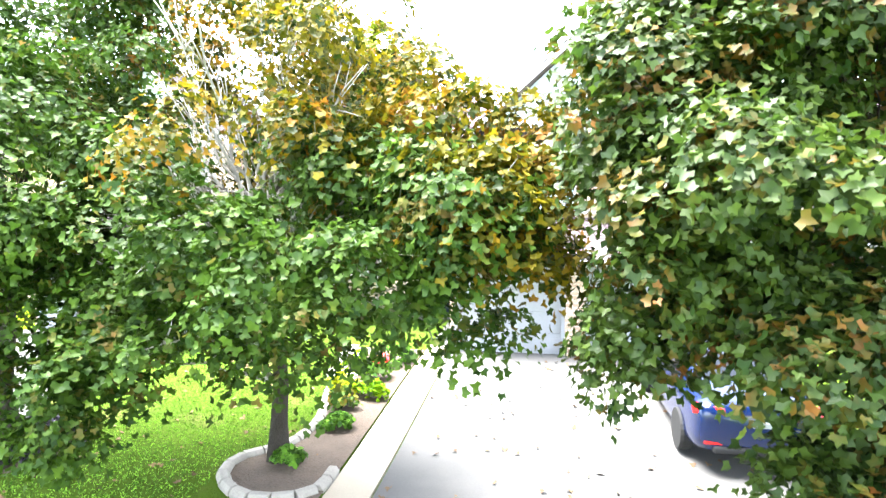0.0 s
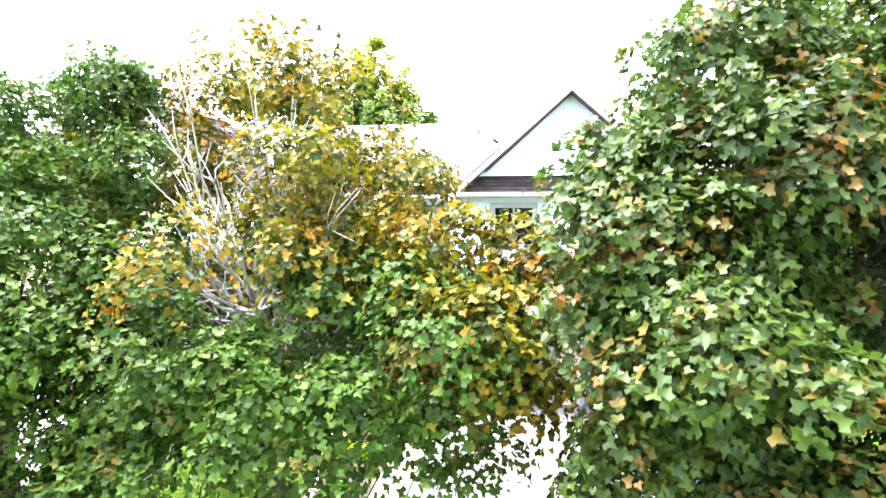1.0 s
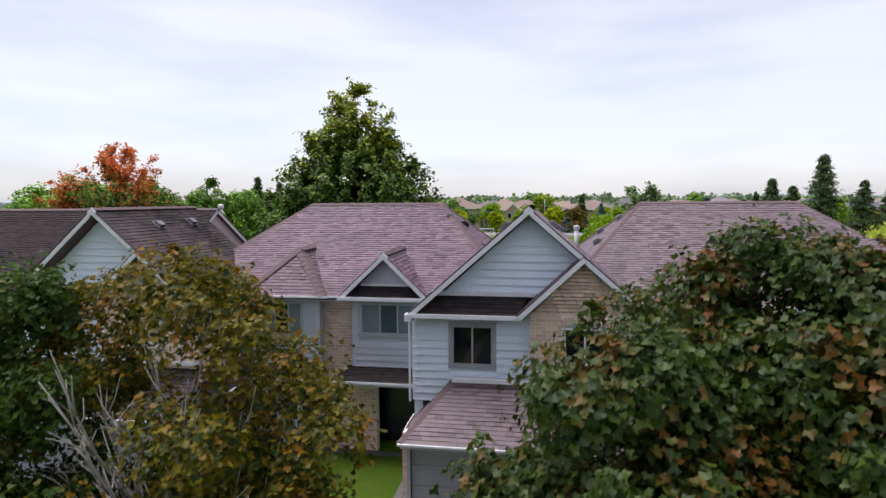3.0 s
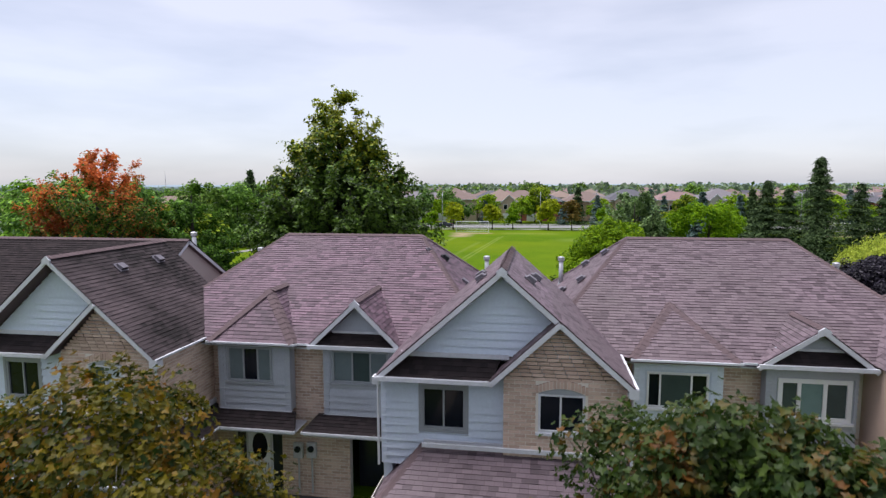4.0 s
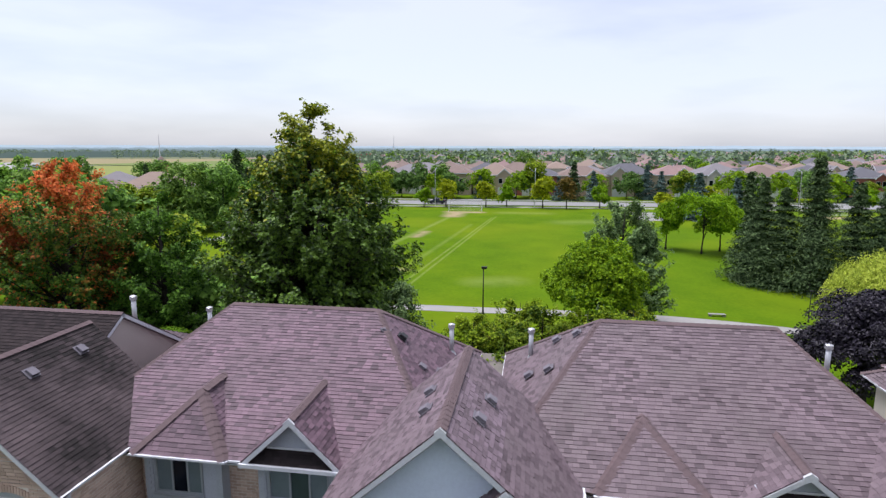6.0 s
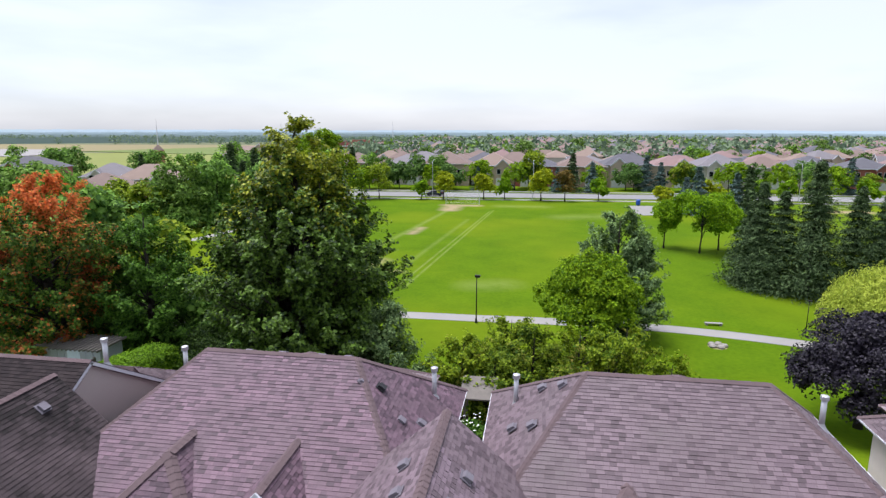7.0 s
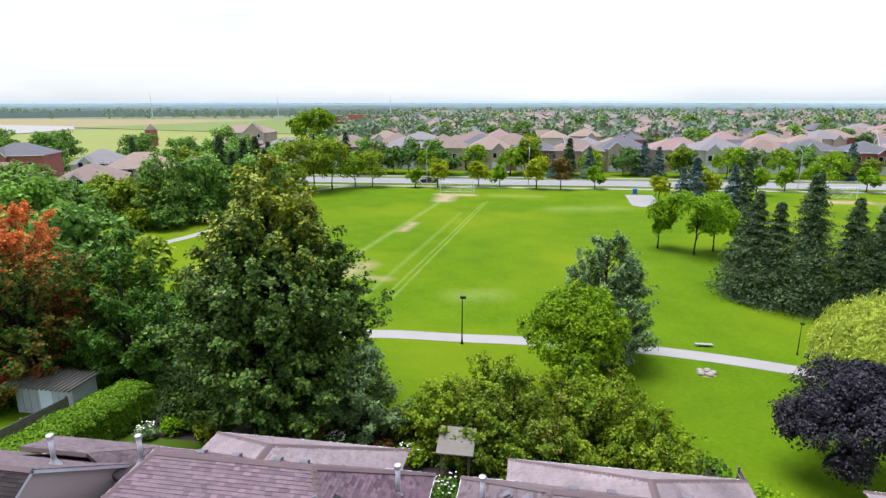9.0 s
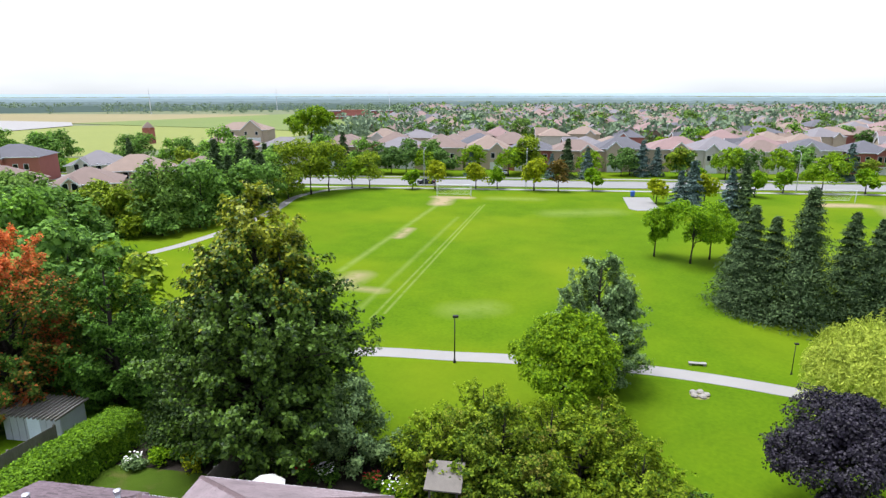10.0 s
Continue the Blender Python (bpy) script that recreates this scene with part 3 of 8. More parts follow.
def branches(seed, base, top, r0, targets, sides=8, bend=0.25, split=0.42):
    """A tapered trunk, and limbs that reach from it towards the targets."""
    rng = np.random.default_rng(abs(int(seed)))
    b = Build()
    base, top = Vector(base), Vector(top)
    n = 7
    pts = [base.lerp(top, i / n) + Vector(rng.normal(size=3)) * 0.04 * (i > 0) for i in range(n + 1)]
    rad = [r0 * (1.35 if i == 0 else 1) * (1 - 0.75 * i / n) for i in range(n + 1)]
    stem = Build().tube(pts, rad, sides)
    for tg in targets:
        tg = Vector(tg)
        u = min(0.95, max(split, split + rng.random() * (0.95 - split) * 0.9))
        i = int(u * n)
        s = pts[i]
        mid = s.lerp(tg, 0.5) + Vector((0, 0, bend * (tg - s).length * (0.3 + 0.5 * rng.random()))) + Vector(rng.normal(size=3)) * 0.12
        span = (tg - s).length
        q = []
        for k in range(8):
            w = k / 7
            q.append(s.lerp(mid, w).lerp(mid.lerp(tg, w), w) + Vector(rng.normal(size=3)) * 0.022 * span * min(1, 2 * w) * (1.2 - w))
        r = rad[i] * (0.30 + 0.25 * rng.random())
        b.tube(q, [r * (1 - 0.92 * (k / 7) ** 0.8) for k in range(8)], 5)
        for k in (3, 4, 5, 6):
            a = q[k]
            e = a + (q[k + 1] - a).normalized() * 0.13 * span + Vector(rng.normal(size=3)) * 0.05 * span
            b.tube([a, a.lerp(e, 0.5) + Vector(rng.normal(size=3)) * 0.02 * span, e], [r * 0.30, r * 0.18, r * 0.05], 4)
    return stem, b


def tree(name, label, at, blobs, count, size, leaf, seed, trunk_r=0.14, trunk_top=None, limbs=26, shape="oval", cluster=40, spread=0.6,
         shell=0.55, bark="bark", keep=None, group="", bend=0.2, limb_bark=None, spikes=0, reach=1.0, tip=None):
    """A tree: trunk with limbs, and a crown of many leaves; blobs are relative to the trunk's foot."""
    ob = thing(name, label, "tree", at, group)
    me, c = crown_mesh("crown", seed, blobs, count, size, M[leaf], shape, cluster, spread, shell, keep, spikes, reach)
    top = trunk_top or (0, 0, max(b[2] + b[5] * 0.3 for b in blobs))
    rng = np.random.default_rng(seed + 1)
    if keep is not None and limb_bark is None:
        c = c[keep(c)]
    tg = c[rng.choice(len(c), min(limbs, len(c)), replace=False)]
    tg = tg[tg[:, 2] > top[2] * 0.33]
    stem, arms = branches(seed + 2, (0, 0, -0.1), top, trunk_r, tg, bend=bend)
    part("trunk", stem, M[bark], ob, smooth=True)
    tagged(part("branchwork", arms, M[limb_bark or bark], ob, smooth=True), kind="stuff")
    part("crown", me, None, ob)
    if tip:
        t_name, t_blobs, t_count, t_leaf, t_label, t_keep = tip
        part(t_name, crown_mesh(t_name, seed + 5, t_blobs, t_count, size, M[t_leaf], shape, cluster, spread, shell, t_keep, spikes // 4, reach)[0], None, ob, t_label)
    return ob


def twig_crown(rng, profile, limbs, twigs, per, elev=(60, 12), twig=1.0, scatter=0.14, centre=(0, 0)):
    """Leaf places along twigs on ascending limbs; profile: height and radius pairs of the crown's outline. Also the limbs' curves."""
    z, r = np.array(profile).T
    grid = np.linspace(z[0], z[-1], 240)
    w = np.interp(grid, z, r) + 0.25
    zt = rng.choice(grid, limbs, p=w / w.sum())
    az = np.arange(limbs) * 2.39996 + rng.normal(size=limbs) * 0.35
    bulge = 1 + 0.10 * np.sin(az * 2 + zt * 0.9) + 0.07 * np.sin(az * 5 - zt * 1.7)
    rt = np.interp(zt, z, r) * (0.70 + 0.36 * rng.random(limbs)) * bulge
    u = (zt - z[0]) / (z[-1] - z[0])
    el = np.radians(elev[1] + (elev[0] - elev[1]) * u + rng.normal(size=limbs) * 8)
    out = np.stack([np.cos(az), np.sin(az), np.zeros(limbs)], 1)
    base = np.stack([np.full(limbs, centre[0]), np.full(limbs, centre[1]), np.maximum(zt - rt * np.tan(el), z[-1] * 0.07)], 1)
    tip = np.stack([centre[0] + rt * out[:, 0], centre[1] + rt * out[:, 1], zt], 1)
    span = np.linalg.norm(tip - base, axis=1)
    mid = (base + tip) / 2 - np.array([0, 0, 0.10]) * span[:, None] + rng.normal(size=(limbs, 3)) * 0.05 * span[:, None]
    k = np.repeat(np.arange(limbs), twigs)
    v = (0.28 + 0.72 * rng.random(len(k)) ** 0.75)[:, None]
    p0 = base[k] * (1 - v) ** 2 + 2 * mid[k] * v * (1 - v) + tip[k] * v ** 2
    tangent = 2 * (1 - v) * (mid[k] - base[k]) + 2 * v * (tip[k] - mid[k])
    tangent /= np.linalg.norm(tangent, axis=1)[:, None]
    way = tangent * 0.7 + rng.normal(size=(len(k), 3)) * np.array([0.5, 0.5, 0.32]) + out[k] * 0.25 + np.array([0, 0, 0.12])
    way /= np.linalg.norm(way, axis=1)[:, None]
    length = twig * (0.45 + 0.85 * rng.random(len(k))) * (1.2 - 0.5 * v[:, 0])
    s = rng.random((len(k), per))
    p = p0[:, None] + way[:, None] * (length[:, None] * s)[..., None]
    p[..., 2] -= 0.22 * length[:, None] * s ** 2
    p = (p + rng.normal(size=p.shape) * (scatter * (1.15 - 0.6 * s))[..., None]).reshape(-1, 3)
    n = np.repeat(out[k] * 0.4 + way * 0.25 + np.array([0, 0, 0.72]), per, axis=0) + rng.normal(size=p.shape) * 0.42
    n /= np.linalg.norm(n, axis=1)[:, None]
    return p, n, (base, mid, tip)


def twig_tree(name, label, at, profile, limbs, twigs, per, size, leaf, seed, trunk_r=0.2, shape="chip", elev=(60, 12), twig=1.0, scatter=0.14, group="", leaders=(), turned=None):
    """A tree built limb by limb; leaders: more stems (x, y, profile, limbs); turned: (part name, leaf, label, from height, to height, most, least) for leaves that have changed colour."""
    ob = thing(name, label, "tree", at, group)
    rng = np.random.default_rng(seed)
    P, N, arms = [], [], Build()
    top = max(q[0] for q in profile)
    stem = Build().tube([(0, 0, -0.15), (0.03, 0.02, top * 0.15), (-0.04, 0.03, top * 0.45), (0, 0, top * 0.75), (0.02, 0, top * 0.94)], [trunk_r * c for c in (1.35, 1, 0.72, 0.38, 0.08)], 9)
    for cx, cy, prof, nl in ((0, 0, profile, limbs), *leaders):
        p, n, (base, mid, tip) = twig_crown(rng, prof, nl, twigs, per, elev, twig, scatter, (cx, cy))
        P.append(p), N.append(n)
        for a, b, c in zip(base, mid, tip):
            r0 = trunk_r * 0.30 * (1 - 0.7 * a[2] / top)
            arms.tube([a, (a + 2 * b + c) / 4, c], [r0 + 0.01, r0 * 0.6 + 0.008, 0.008], 4)
        if cx or cy:
            arms.tube([(0, 0, top * 0.1), (cx * 0.7, cy * 0.7, prof[-1][0] * 0.4), (cx, cy, prof[-1][0] * 0.9)], [trunk_r * 0.7, trunk_r * 0.5, 0.03], 7)
    p, n = np.concatenate(P), np.concatenate(N)
    size = size * (0.65 + 0.7 * rng.random(len(p)))
    part("trunk", stem, M["bark"], ob, smooth=True)
    tagged(part("branchwork", arms, M["bark"], ob, smooth=True), kind="stuff")
    other = np.zeros(len(p), bool)
    if turned:
        t_name, t_leaf, t_label, z0, z1, most, least = turned
        side = 0.8 * np.sin(p[:, 0] * 0.9 + p[:, 1] * 0.7)
        other = rng.random(len(p)) < least + (most - least) * np.clip((p[:, 2] + side - z0) / (z1 - z0), 0, 1)
        v, f = leaf_cards(p[other], n[other], size[other], rng, shape)
        part(t_name, fast_mesh(t_name, v, f, M[t_leaf]), None, ob, t_label)
    v, f = leaf_cards(p[~other], n[~other], size[~other], rng, shape)
    part("crown", fast_mesh("crown", v, f, M[leaf]), None, ob)
    return ob


def conifer_mesh(name, seed, h, r, count, size, mat):
    """Tiers of drooping branches round a straight stem."""
    rng = np.random.default_rng(abs(int(seed)))
    tiers = int(h / 0.72)
    per = max(5, count // 26 // tiers)
    nb = tiers * per
    z = np.repeat(np.linspace(0, 0.96, tiers), per) + rng.normal(size=nb) * 0.014
    a = rng.random(nb) * 2 * math.pi
    reach = r * np.clip(1 - z, 0.01, 1) ** 0.95 * (0.50 + 0.65 * rng.random(nb)) + 0.03 * r
    u = rng.random((nb, 26)) ** 0.7
    droop = -0.30 * reach[:, None] * u ** 1.5 + 0.10 * reach[:, None] * u ** 4
    fan = rng.uniform(-1, 1, (nb, 26)) * reach[:, None] * 0.30 * np.sin(np.clip(u, 0.05, 1) * 2.6)
    px = np.cos(a)[:, None] * reach[:, None] * u - np.sin(a)[:, None] * fan
    py = np.sin(a)[:, None] * reach[:, None] * u + np.cos(a)[:, None] * fan
    pz = (0.04 + z)[:, None] * h + droop
    p = np.stack([px, py, pz], 2).reshape(-1, 3) + rng.normal(size=(nb * 26, 3)) * (0.010 * h + 0.05 * r * (1 - np.repeat(z, 26)))[:, None] * np.array([1, 1, 0.5])
    n = np.stack([px, py, pz * 0], 2).reshape(-1, 3)
    n = n / (np.linalg.norm(n, axis=1)[:, None] + 1e-6) * 0.5 + np.array([0, 0, 0.8]) + rng.normal(size=(len(p), 3)) * 0.4
    n /= np.linalg.norm(n, axis=1)[:, None]
    v, f = leaf_cards(p, n, size * (0.7 + 0.6 * rng.random(len(p))), rng, "tuft")
    return fast_mesh(name, v, f, mat)


def conifer(name, label, at, h, r, count, size, leaf, seed, group=""):
    ob = thing(name, label, "tree", at, group)
    part("trunk", Build().tube([(0, 0, -0.1), (0, 0, h * 0.5), (0, 0, h * 0.97)], [h * 0.018, h * 0.011, 0.02], 6), M["bark"], ob)
    part("crown", conifer_mesh("crown", seed, h, r, count, size, M[leaf]), None, ob)
    return ob


# ---- ground ----
def axis_steps(lo, hi, fine_lo, fine_hi, step):
    out = list(np.arange(fine_lo, fine_hi + 1e-6, step))
    d = step
    while out[-1] < hi:
        d *= 1.35
        out.append(min(hi, out[-1] + d))
    d = step
    while out[0] > lo:
        d *= 1.35
        out.insert(0, max(lo, out[0] - d))
    return np.array(out)


gx, gy = axis_steps(-4700, 4700, -34, 34, 2.0), axis_steps(-2500, 4800, 0, 60, 0.5)
GX, GY = np.meshgrid(gx, gy)
gv = np.stack([GX, GY, ground_z(GX, GY)], 2).reshape(-1, 3)
gi = np.arange(len(gv)).reshape(len(gy), len(gx))
gf = np.stack([gi[:-1, :-1], gi[:-1, 1:], gi[1:, 1:], gi[1:, :-1]], 2).reshape(-1, 4)
ground = tagged(new("ground", fast_mesh("ground", gv, gf, M["grass"])), "mown green grass of the park and the land beyond", "grass", kind="structure")


def ground_patch(name, poly, mat, label, category, lift=0.03, kind="structure", depth=0.2):
    """A flat-topped patch on the ground, bounded by a polygon; its corners follow the ground."""
    b = Build()
    top = [(x, y, float(ground_z(x, y)) + lift) for x, y in poly]
    b.face(*top)
    for i in range(len(top)):
        u, w = top[i], top[(i + 1) % len(top)]
        b.face(u, (u[0], u[1], u[2] - depth), (w[0], w[1], w[2] - depth), w)
    return solid(name, b, mat, label, category, kind)


# front yard: lawns, drives and walks rise gently towards the houses
def strip_y(name, x0, x1, ys, mat, label, category, lift):
    b = Build()
    for a, c in zip(ys[:-1], ys[1:]):
        za, zc = float(ground_z(0, a)) + lift, float(ground_z(0, c)) + lift
        b.face((x0, a, za), (x1, a, za), (x1, c, zc), (x0, c, zc))
        b.face((x0, a, za), (x0, c, zc), (x0, c, zc - .2), (x0, a, za - .2))
        b.face((x1, a, za), (x1, a, za - .2), (x1, c, zc - .2), (x1, c, zc))
    return solid(name, b, mat, label, category, "structure")


strip_ys = list(np.arange(30.0, 39.1, 0.5))
YS = list(np.arange(-3, 14.6, 0.55)) + [14.6]
strip_y("driveway", -2.16, 3.95, YS, M["concrete"], "pale grey concrete driveway with fallen leaves on it", "driveway", 0.03)
strip_y("pavement", -2.80, -2.185, YS, M["warm_concrete"], "warm beige concrete edging walk beside the driveway", "walk", 0.045)
lawn_b = Build()
for i in range(32):
    ya, yb = 2 + i * 0.5, 2.5 + i * 0.5
    def lx(v):
        return float(np.interp(v, [2, 8.2, 11.4, 14.5, 18], [-8.6, -8.85, -9.75, -9.0, -8.4]))
    za, zb = float(ground_z(0, ya)) + 0.035, float(ground_z(0, yb)) + 0.035
    lawn_b.face((lx(ya), ya, za), (-2.81, ya, za), (-2.81, yb, zb), (lx(yb), yb, zb))
solid("lawn_front", lawn_b, M["lawn"], "green front lawn with worn brownish patches", "lawn", "structure")
lawn_r = Build()
for i in range(32):
    ya, yb = 2 + i * 0.5, 2.5 + i * 0.5
    za, zb = float(ground_z(0, ya)) + 0.035, float(ground_z(0, yb)) + 0.035
    lawn_r.face((3.96, ya, za), (8.4, ya, za), (8.4, yb, zb), (3.96, yb, zb))
solid("lawn_side", lawn_r, M["lawn"], "bright green lawn between two driveways", "lawn", "structure")
strip_y("driveway_left", -15.2, -8.9, YS, M["concrete"], "pale concrete driveway of the neighbouring house", "driveway", 0.012)

WALK_YS = list(np.arange(14.61, 18.4, 0.47))
strip_y("front_walk", -8.4, -2.2, WALK_YS, M["concrete"], "concrete walk before the entrance doors", "walk", 0.03)
strip_y("front_walk_side", 3.85, 10.0, WALK_YS, M["concrete"], "concrete walk before the entrance doors", "walk", 0.03)
# darker soil and lawn colours stand in for the back yards' shade
strip_y("garden_soil", -12.0, 14.0, strip_ys, M["mulch"], "garden soil behind the houses, darkened in colour for shade", "soil", 0.02)
strip_y("yard_lawn", -20.5, -12.05, strip_ys[:13], M["lawn"], "olive lawn of a back yard, darker in colour for shade", "lawn", 0.02)
strip_y("yard_soil", -20.5, -12.05, strip_ys[12:], M["mulch"], "soil under the tall tree, darkened in colour for shade", "soil", 0.024)
# park: path, court, road, bare earth, field lines
PATH = smooth_line([(34, 48.5), (29, 50.6), (22.8, 52.4), (17.5, 53.7), (11.7, 54.5), (2.7, 54.7), (-1.8, 54.5), (-9.3, 54.3), (-16, 52.6), (-24, 49.6), (-32, 49.2), (-40, 53),
                    (-47, 60.5), (-51, 69), (-51, 75.4), (-48.6, 81.2), (-46.4, 88), (-44.6, 100), (-45, 115), (-46.5, 128), (-43, 138), (-36, 142)])
ribbon("park_path", PATH, 1.8, M["path"], "pale grey asphalt footpath winding through the park", "path", 0.02)
ROAD_A = math.atan(0.055)


def along_road(s, d):
    """A place s metres along the far road from x = 0 and d metres beyond its near edge."""
    return (s * math.cos(ROAD_A) - d * math.sin(ROAD_A), 144.2 + s * math.sin(ROAD_A) + d * math.cos(ROAD_A))


ribbon("pavement_far", [along_road(s, 0.6) for s in range(-420, 430, 20)], 1.8, M["path"], "pale sidewalk along the far road", "pavement", 0.06)
ribbon("road", [along_road(s, 10.0) for s in range(-420, 430, 20)], 10.5, M["road"], "grey asphalt road along the park's far side", "road", 0.03)
ribbon("kerb_near", [along_road(s, 4.6) for s in range(-420, 430, 20)], 0.3, M["pale_concrete"], "pale concrete kerb of the far road", "kerb", 0.14)
ribbon("kerb_far", [along_road(s, 15.4) for s in range(-420, 430, 20)], 0.3, M["pale_concrete"], "pale concrete kerb of the far road", "kerb", 0.14)
ribbon("pavement_beyond", [along_road(s, 19.5) for s in range(-420, 430, 20)], 1.8, M["path"], "pale sidewalk before the far houses", "pavement", 0.06)
ground_patch("court", [(22.4, 137.8), (21.9, 124.5), (23.2, 122.8), (27.6, 123.8), (28.0, 138.2)], M["pale_concrete"], "pale concrete basketball court", "court", 0.05)


# lamps, goals and rocks in the park
def park_lamp(at, tall=1.0):
    ob = thing("street_lamp", "slim black metal park lamp post beside the footpath", "lamp", at, "park lamps")
    ob.scale = (tall, tall, tall)
    part("base", Build().lathe([(0.13, 0), (0.13, 0.1), (0.09, 0.22), (0.07, 0.4)], sides=12), M["black"], ob)
    part("pole", Build().tube([(0, 0, 0.3), (0, 0, 2.2), (0, 0, 3.95)], [0.06, 0.05, 0.04], 10), M["black"], ob, smooth=True)
    part("head", Build().box(-0.16, 0.30, -0.14, 0.14, 3.98, 4.16).box(-0.05, 0.05, -0.05, 0.05, 3.9, 3.98), M["black"], ob, "flat black lamp head", bevel=0.02)
    part("lens", Build().box(-0.12, 0.26, -0.10, 0.10, 3.955, 3.978), M["blind"], ob, "pale glass lens")
    return ob


park_lamp((-1.85, 53.3, -0.7))
park_lamp((24.7, 55.3, -0.7), 0.64)


def goal(at, turn):
    ob = thing("soccer_goal", "white metal soccer goal with a net on the grass", "goal", at, "soccer goals")
    ob.rotation_euler = (0, 0, turn)
    for x in (-3.66, 3.66):
        part("post", Build().tube([(x, 0, 0), (x, 0, 2.44)], [0.07, 0.07], 8), M["white"], ob)
        part("stay", Build().tube([(x, 0, 2.40), (x, 0.8, 2.35), (x, 2.0, 0.03)], [0.035, 0.035, 0.035], 6), M["white"], ob)
    part("crossbar", Build().tube([(-3.7, 0, 2.44), (3.7, 0, 2.44)], [0.07, 0.07], 8), M["white"], ob)
    part("ground_bar", Build().tube([(-3.66, 2.0, 0.04), (3.66, 2.0, 0.04)], [0.035, 0.035], 6), M["white"], ob)
    net = Build()
    for i in range(0, 31):
        x = -3.66 + 7.32 * i / 30
        net.tube([(x, 0.8, 2.33), (x, 2.0, 0.05)], [0.008, 0.008], 3)
    for i in range(10):
        u = i / 9
        net.tube([(-3.66, 0.8 + 1.2 * u, 2.33 - 2.28 * u), (3.66, 0.8 + 1.2 * u, 2.33 - 2.28 * u)], [0.008, 0.008], 3)
    part("net", net, M["white"], ob, "white cord net")
    return ob


goal((-13.3, 134.4, -0.7), 0.06)
goal((64.2, 138.0, -0.7), 0.1)


# ---- houses: builders ----
def interval(poly, z):
    """The x range of a convex outline (x, z) at a height."""
    xs = []
    for i in range(len(poly)):
        (xa, za), (xb, zb) = poly[i], poly[(i + 1) % len(poly)]
        if (za - z) * (zb - z) <= 0 and abs(za - zb) > 1e-9:
            xs.append(xa + (xb - xa) * (z - za) / (zb - za))
    return (min(xs), max(xs)) if len(xs) >= 2 else None


def minus(a, b, holes):
    """The range a..b less the holes."""
    out = [(a, b)]
    for h0, h1 in holes:
        out = [q for p in out for q in ((p[0], min(p[1], h0)), (max(p[0], h1), p[1])) if q[1] - q[0] > 0.015]
    return out


def wall_panel(poly, y, thick, openings):
    """An upright wall (outline in x, z; its face at y, going back) with openings (x0, x1, z0, z1) cut through it."""
    zs = sorted({round(v, 4) for v in [p[1] for p in poly] + [o for q in openings for o in q[2:]]})
    b = Build()
    for z0, z1 in zip(zs[:-1], zs[1:]):
        e = 1e-5
        lo, hi = interval(poly, z0 + e), interval(poly, z1 - e)
        if not lo or not hi:
            continue
        holes = [(o[0], o[1]) for o in openings if o[2] < (z0 + z1) / 2 < o[3]]
        cuts = minus(min(lo[0], hi[0]), max(lo[1], hi[1]), holes)
        inner = [x for o in openings for x in o[:2] if max(lo[0], hi[0]) + 0.01 < x < min(lo[1], hi[1]) - 0.01]
        bits = []
        for a, c in cuts:
            stops = sorted({a, c, *(x for x in inner if a + 0.001 < x < c - 0.001)})
            bits += list(zip(stops[:-1], stops[1:]))
        for a, c in bits:
            a0, a1 = (lo[0], hi[0]) if a <= min(lo[0], hi[0]) + 1e-6 else (a, a)
            c0, c1 = (lo[1], hi[1]) if c >= max(lo[1], hi[1]) - 1e-6 else (c, c)
            b.prism([(a0, y, z0), (c0, y, z0), (c1, y, z1), (a1, y, z1)], (0, thick, 0))
    return b.weld()


def lap_siding(parent, poly, y, openings, mat, expose=0.19):
    """Lapped boards over a wall's face: each board a part, thicker at its foot."""
    z = min(p[1] for p in poly)
    top = max(p[1] for p in poly)
    while z < top - 0.02:
        z1 = min(z + expose, top)
        lo, hi = interval(poly, z + 0.001), interval(poly, z1 - 0.001)
        if lo and hi:
            holes = [(o[0], o[1]) for o in openings if o[2] < z1 - 0.02 and o[3] > z + 0.02]
            for a, c in minus(min(lo[0], hi[0]), max(lo[1], hi[1]), holes):
                b = Build()
                a0, a1 = (lo[0], hi[0]) if a <= min(lo[0], hi[0]) + 1e-6 else (a, a)
                c0, c1 = (lo[1], hi[1]) if c >= max(lo[1], hi[1]) - 1e-6 else (c, c)
                if c1 - a1 < 0.01:
                    a1 = c1 = (a1 + c1) / 2
                b.face((a0, y - 0.055, z), (c0, y - 0.055, z), (c1, y - 0.005, z1), (a1, y - 0.005, z1))
                b.face((a0, y, z), (c0, y, z), (c0, y - 0.055, z), (a0, y - 0.055, z))
                b.face((a0, y, z), (a0, y - 0.055, z), (a1, y - 0.005, z1), (a1, y, z1))
                b.face((c0, y - 0.055, z), (c0, y, z), (c1, y, z1), (c1, y - 0.005, z1))
                part("siding_board", b, mat, parent)
        z = z1


BRICK_MESHES = {}


def brick_mesh(w):
    """A brick w metres wide, with slightly eased edges, lying against a wall that faces -y."""
    key = round(w, 2)
    if key not in BRICK_MESHES:
        h, d, e = 0.080, 0.010, 0.003
        b = Build()
        b.face((e, -d, e), (w - e, -d, e), (w - e, -d, h - e), (e, -d, h - e))
        o, i = [(0, 0, 0), (w, 0, 0), (w, 0, h), (0, 0, h)], [(e, -d, e), (w - e, -d, e), (w - e, -d, h - e), (e, -d, h - e)]
        for k in range(4):
            b.face(o[k], o[(k + 1) % 4], i[(k + 1) % 4], i[k])
        BRICK_MESHES[key] = b.mesh("brick", M["brick_piece"])
    return BRICK_MESHES[key]


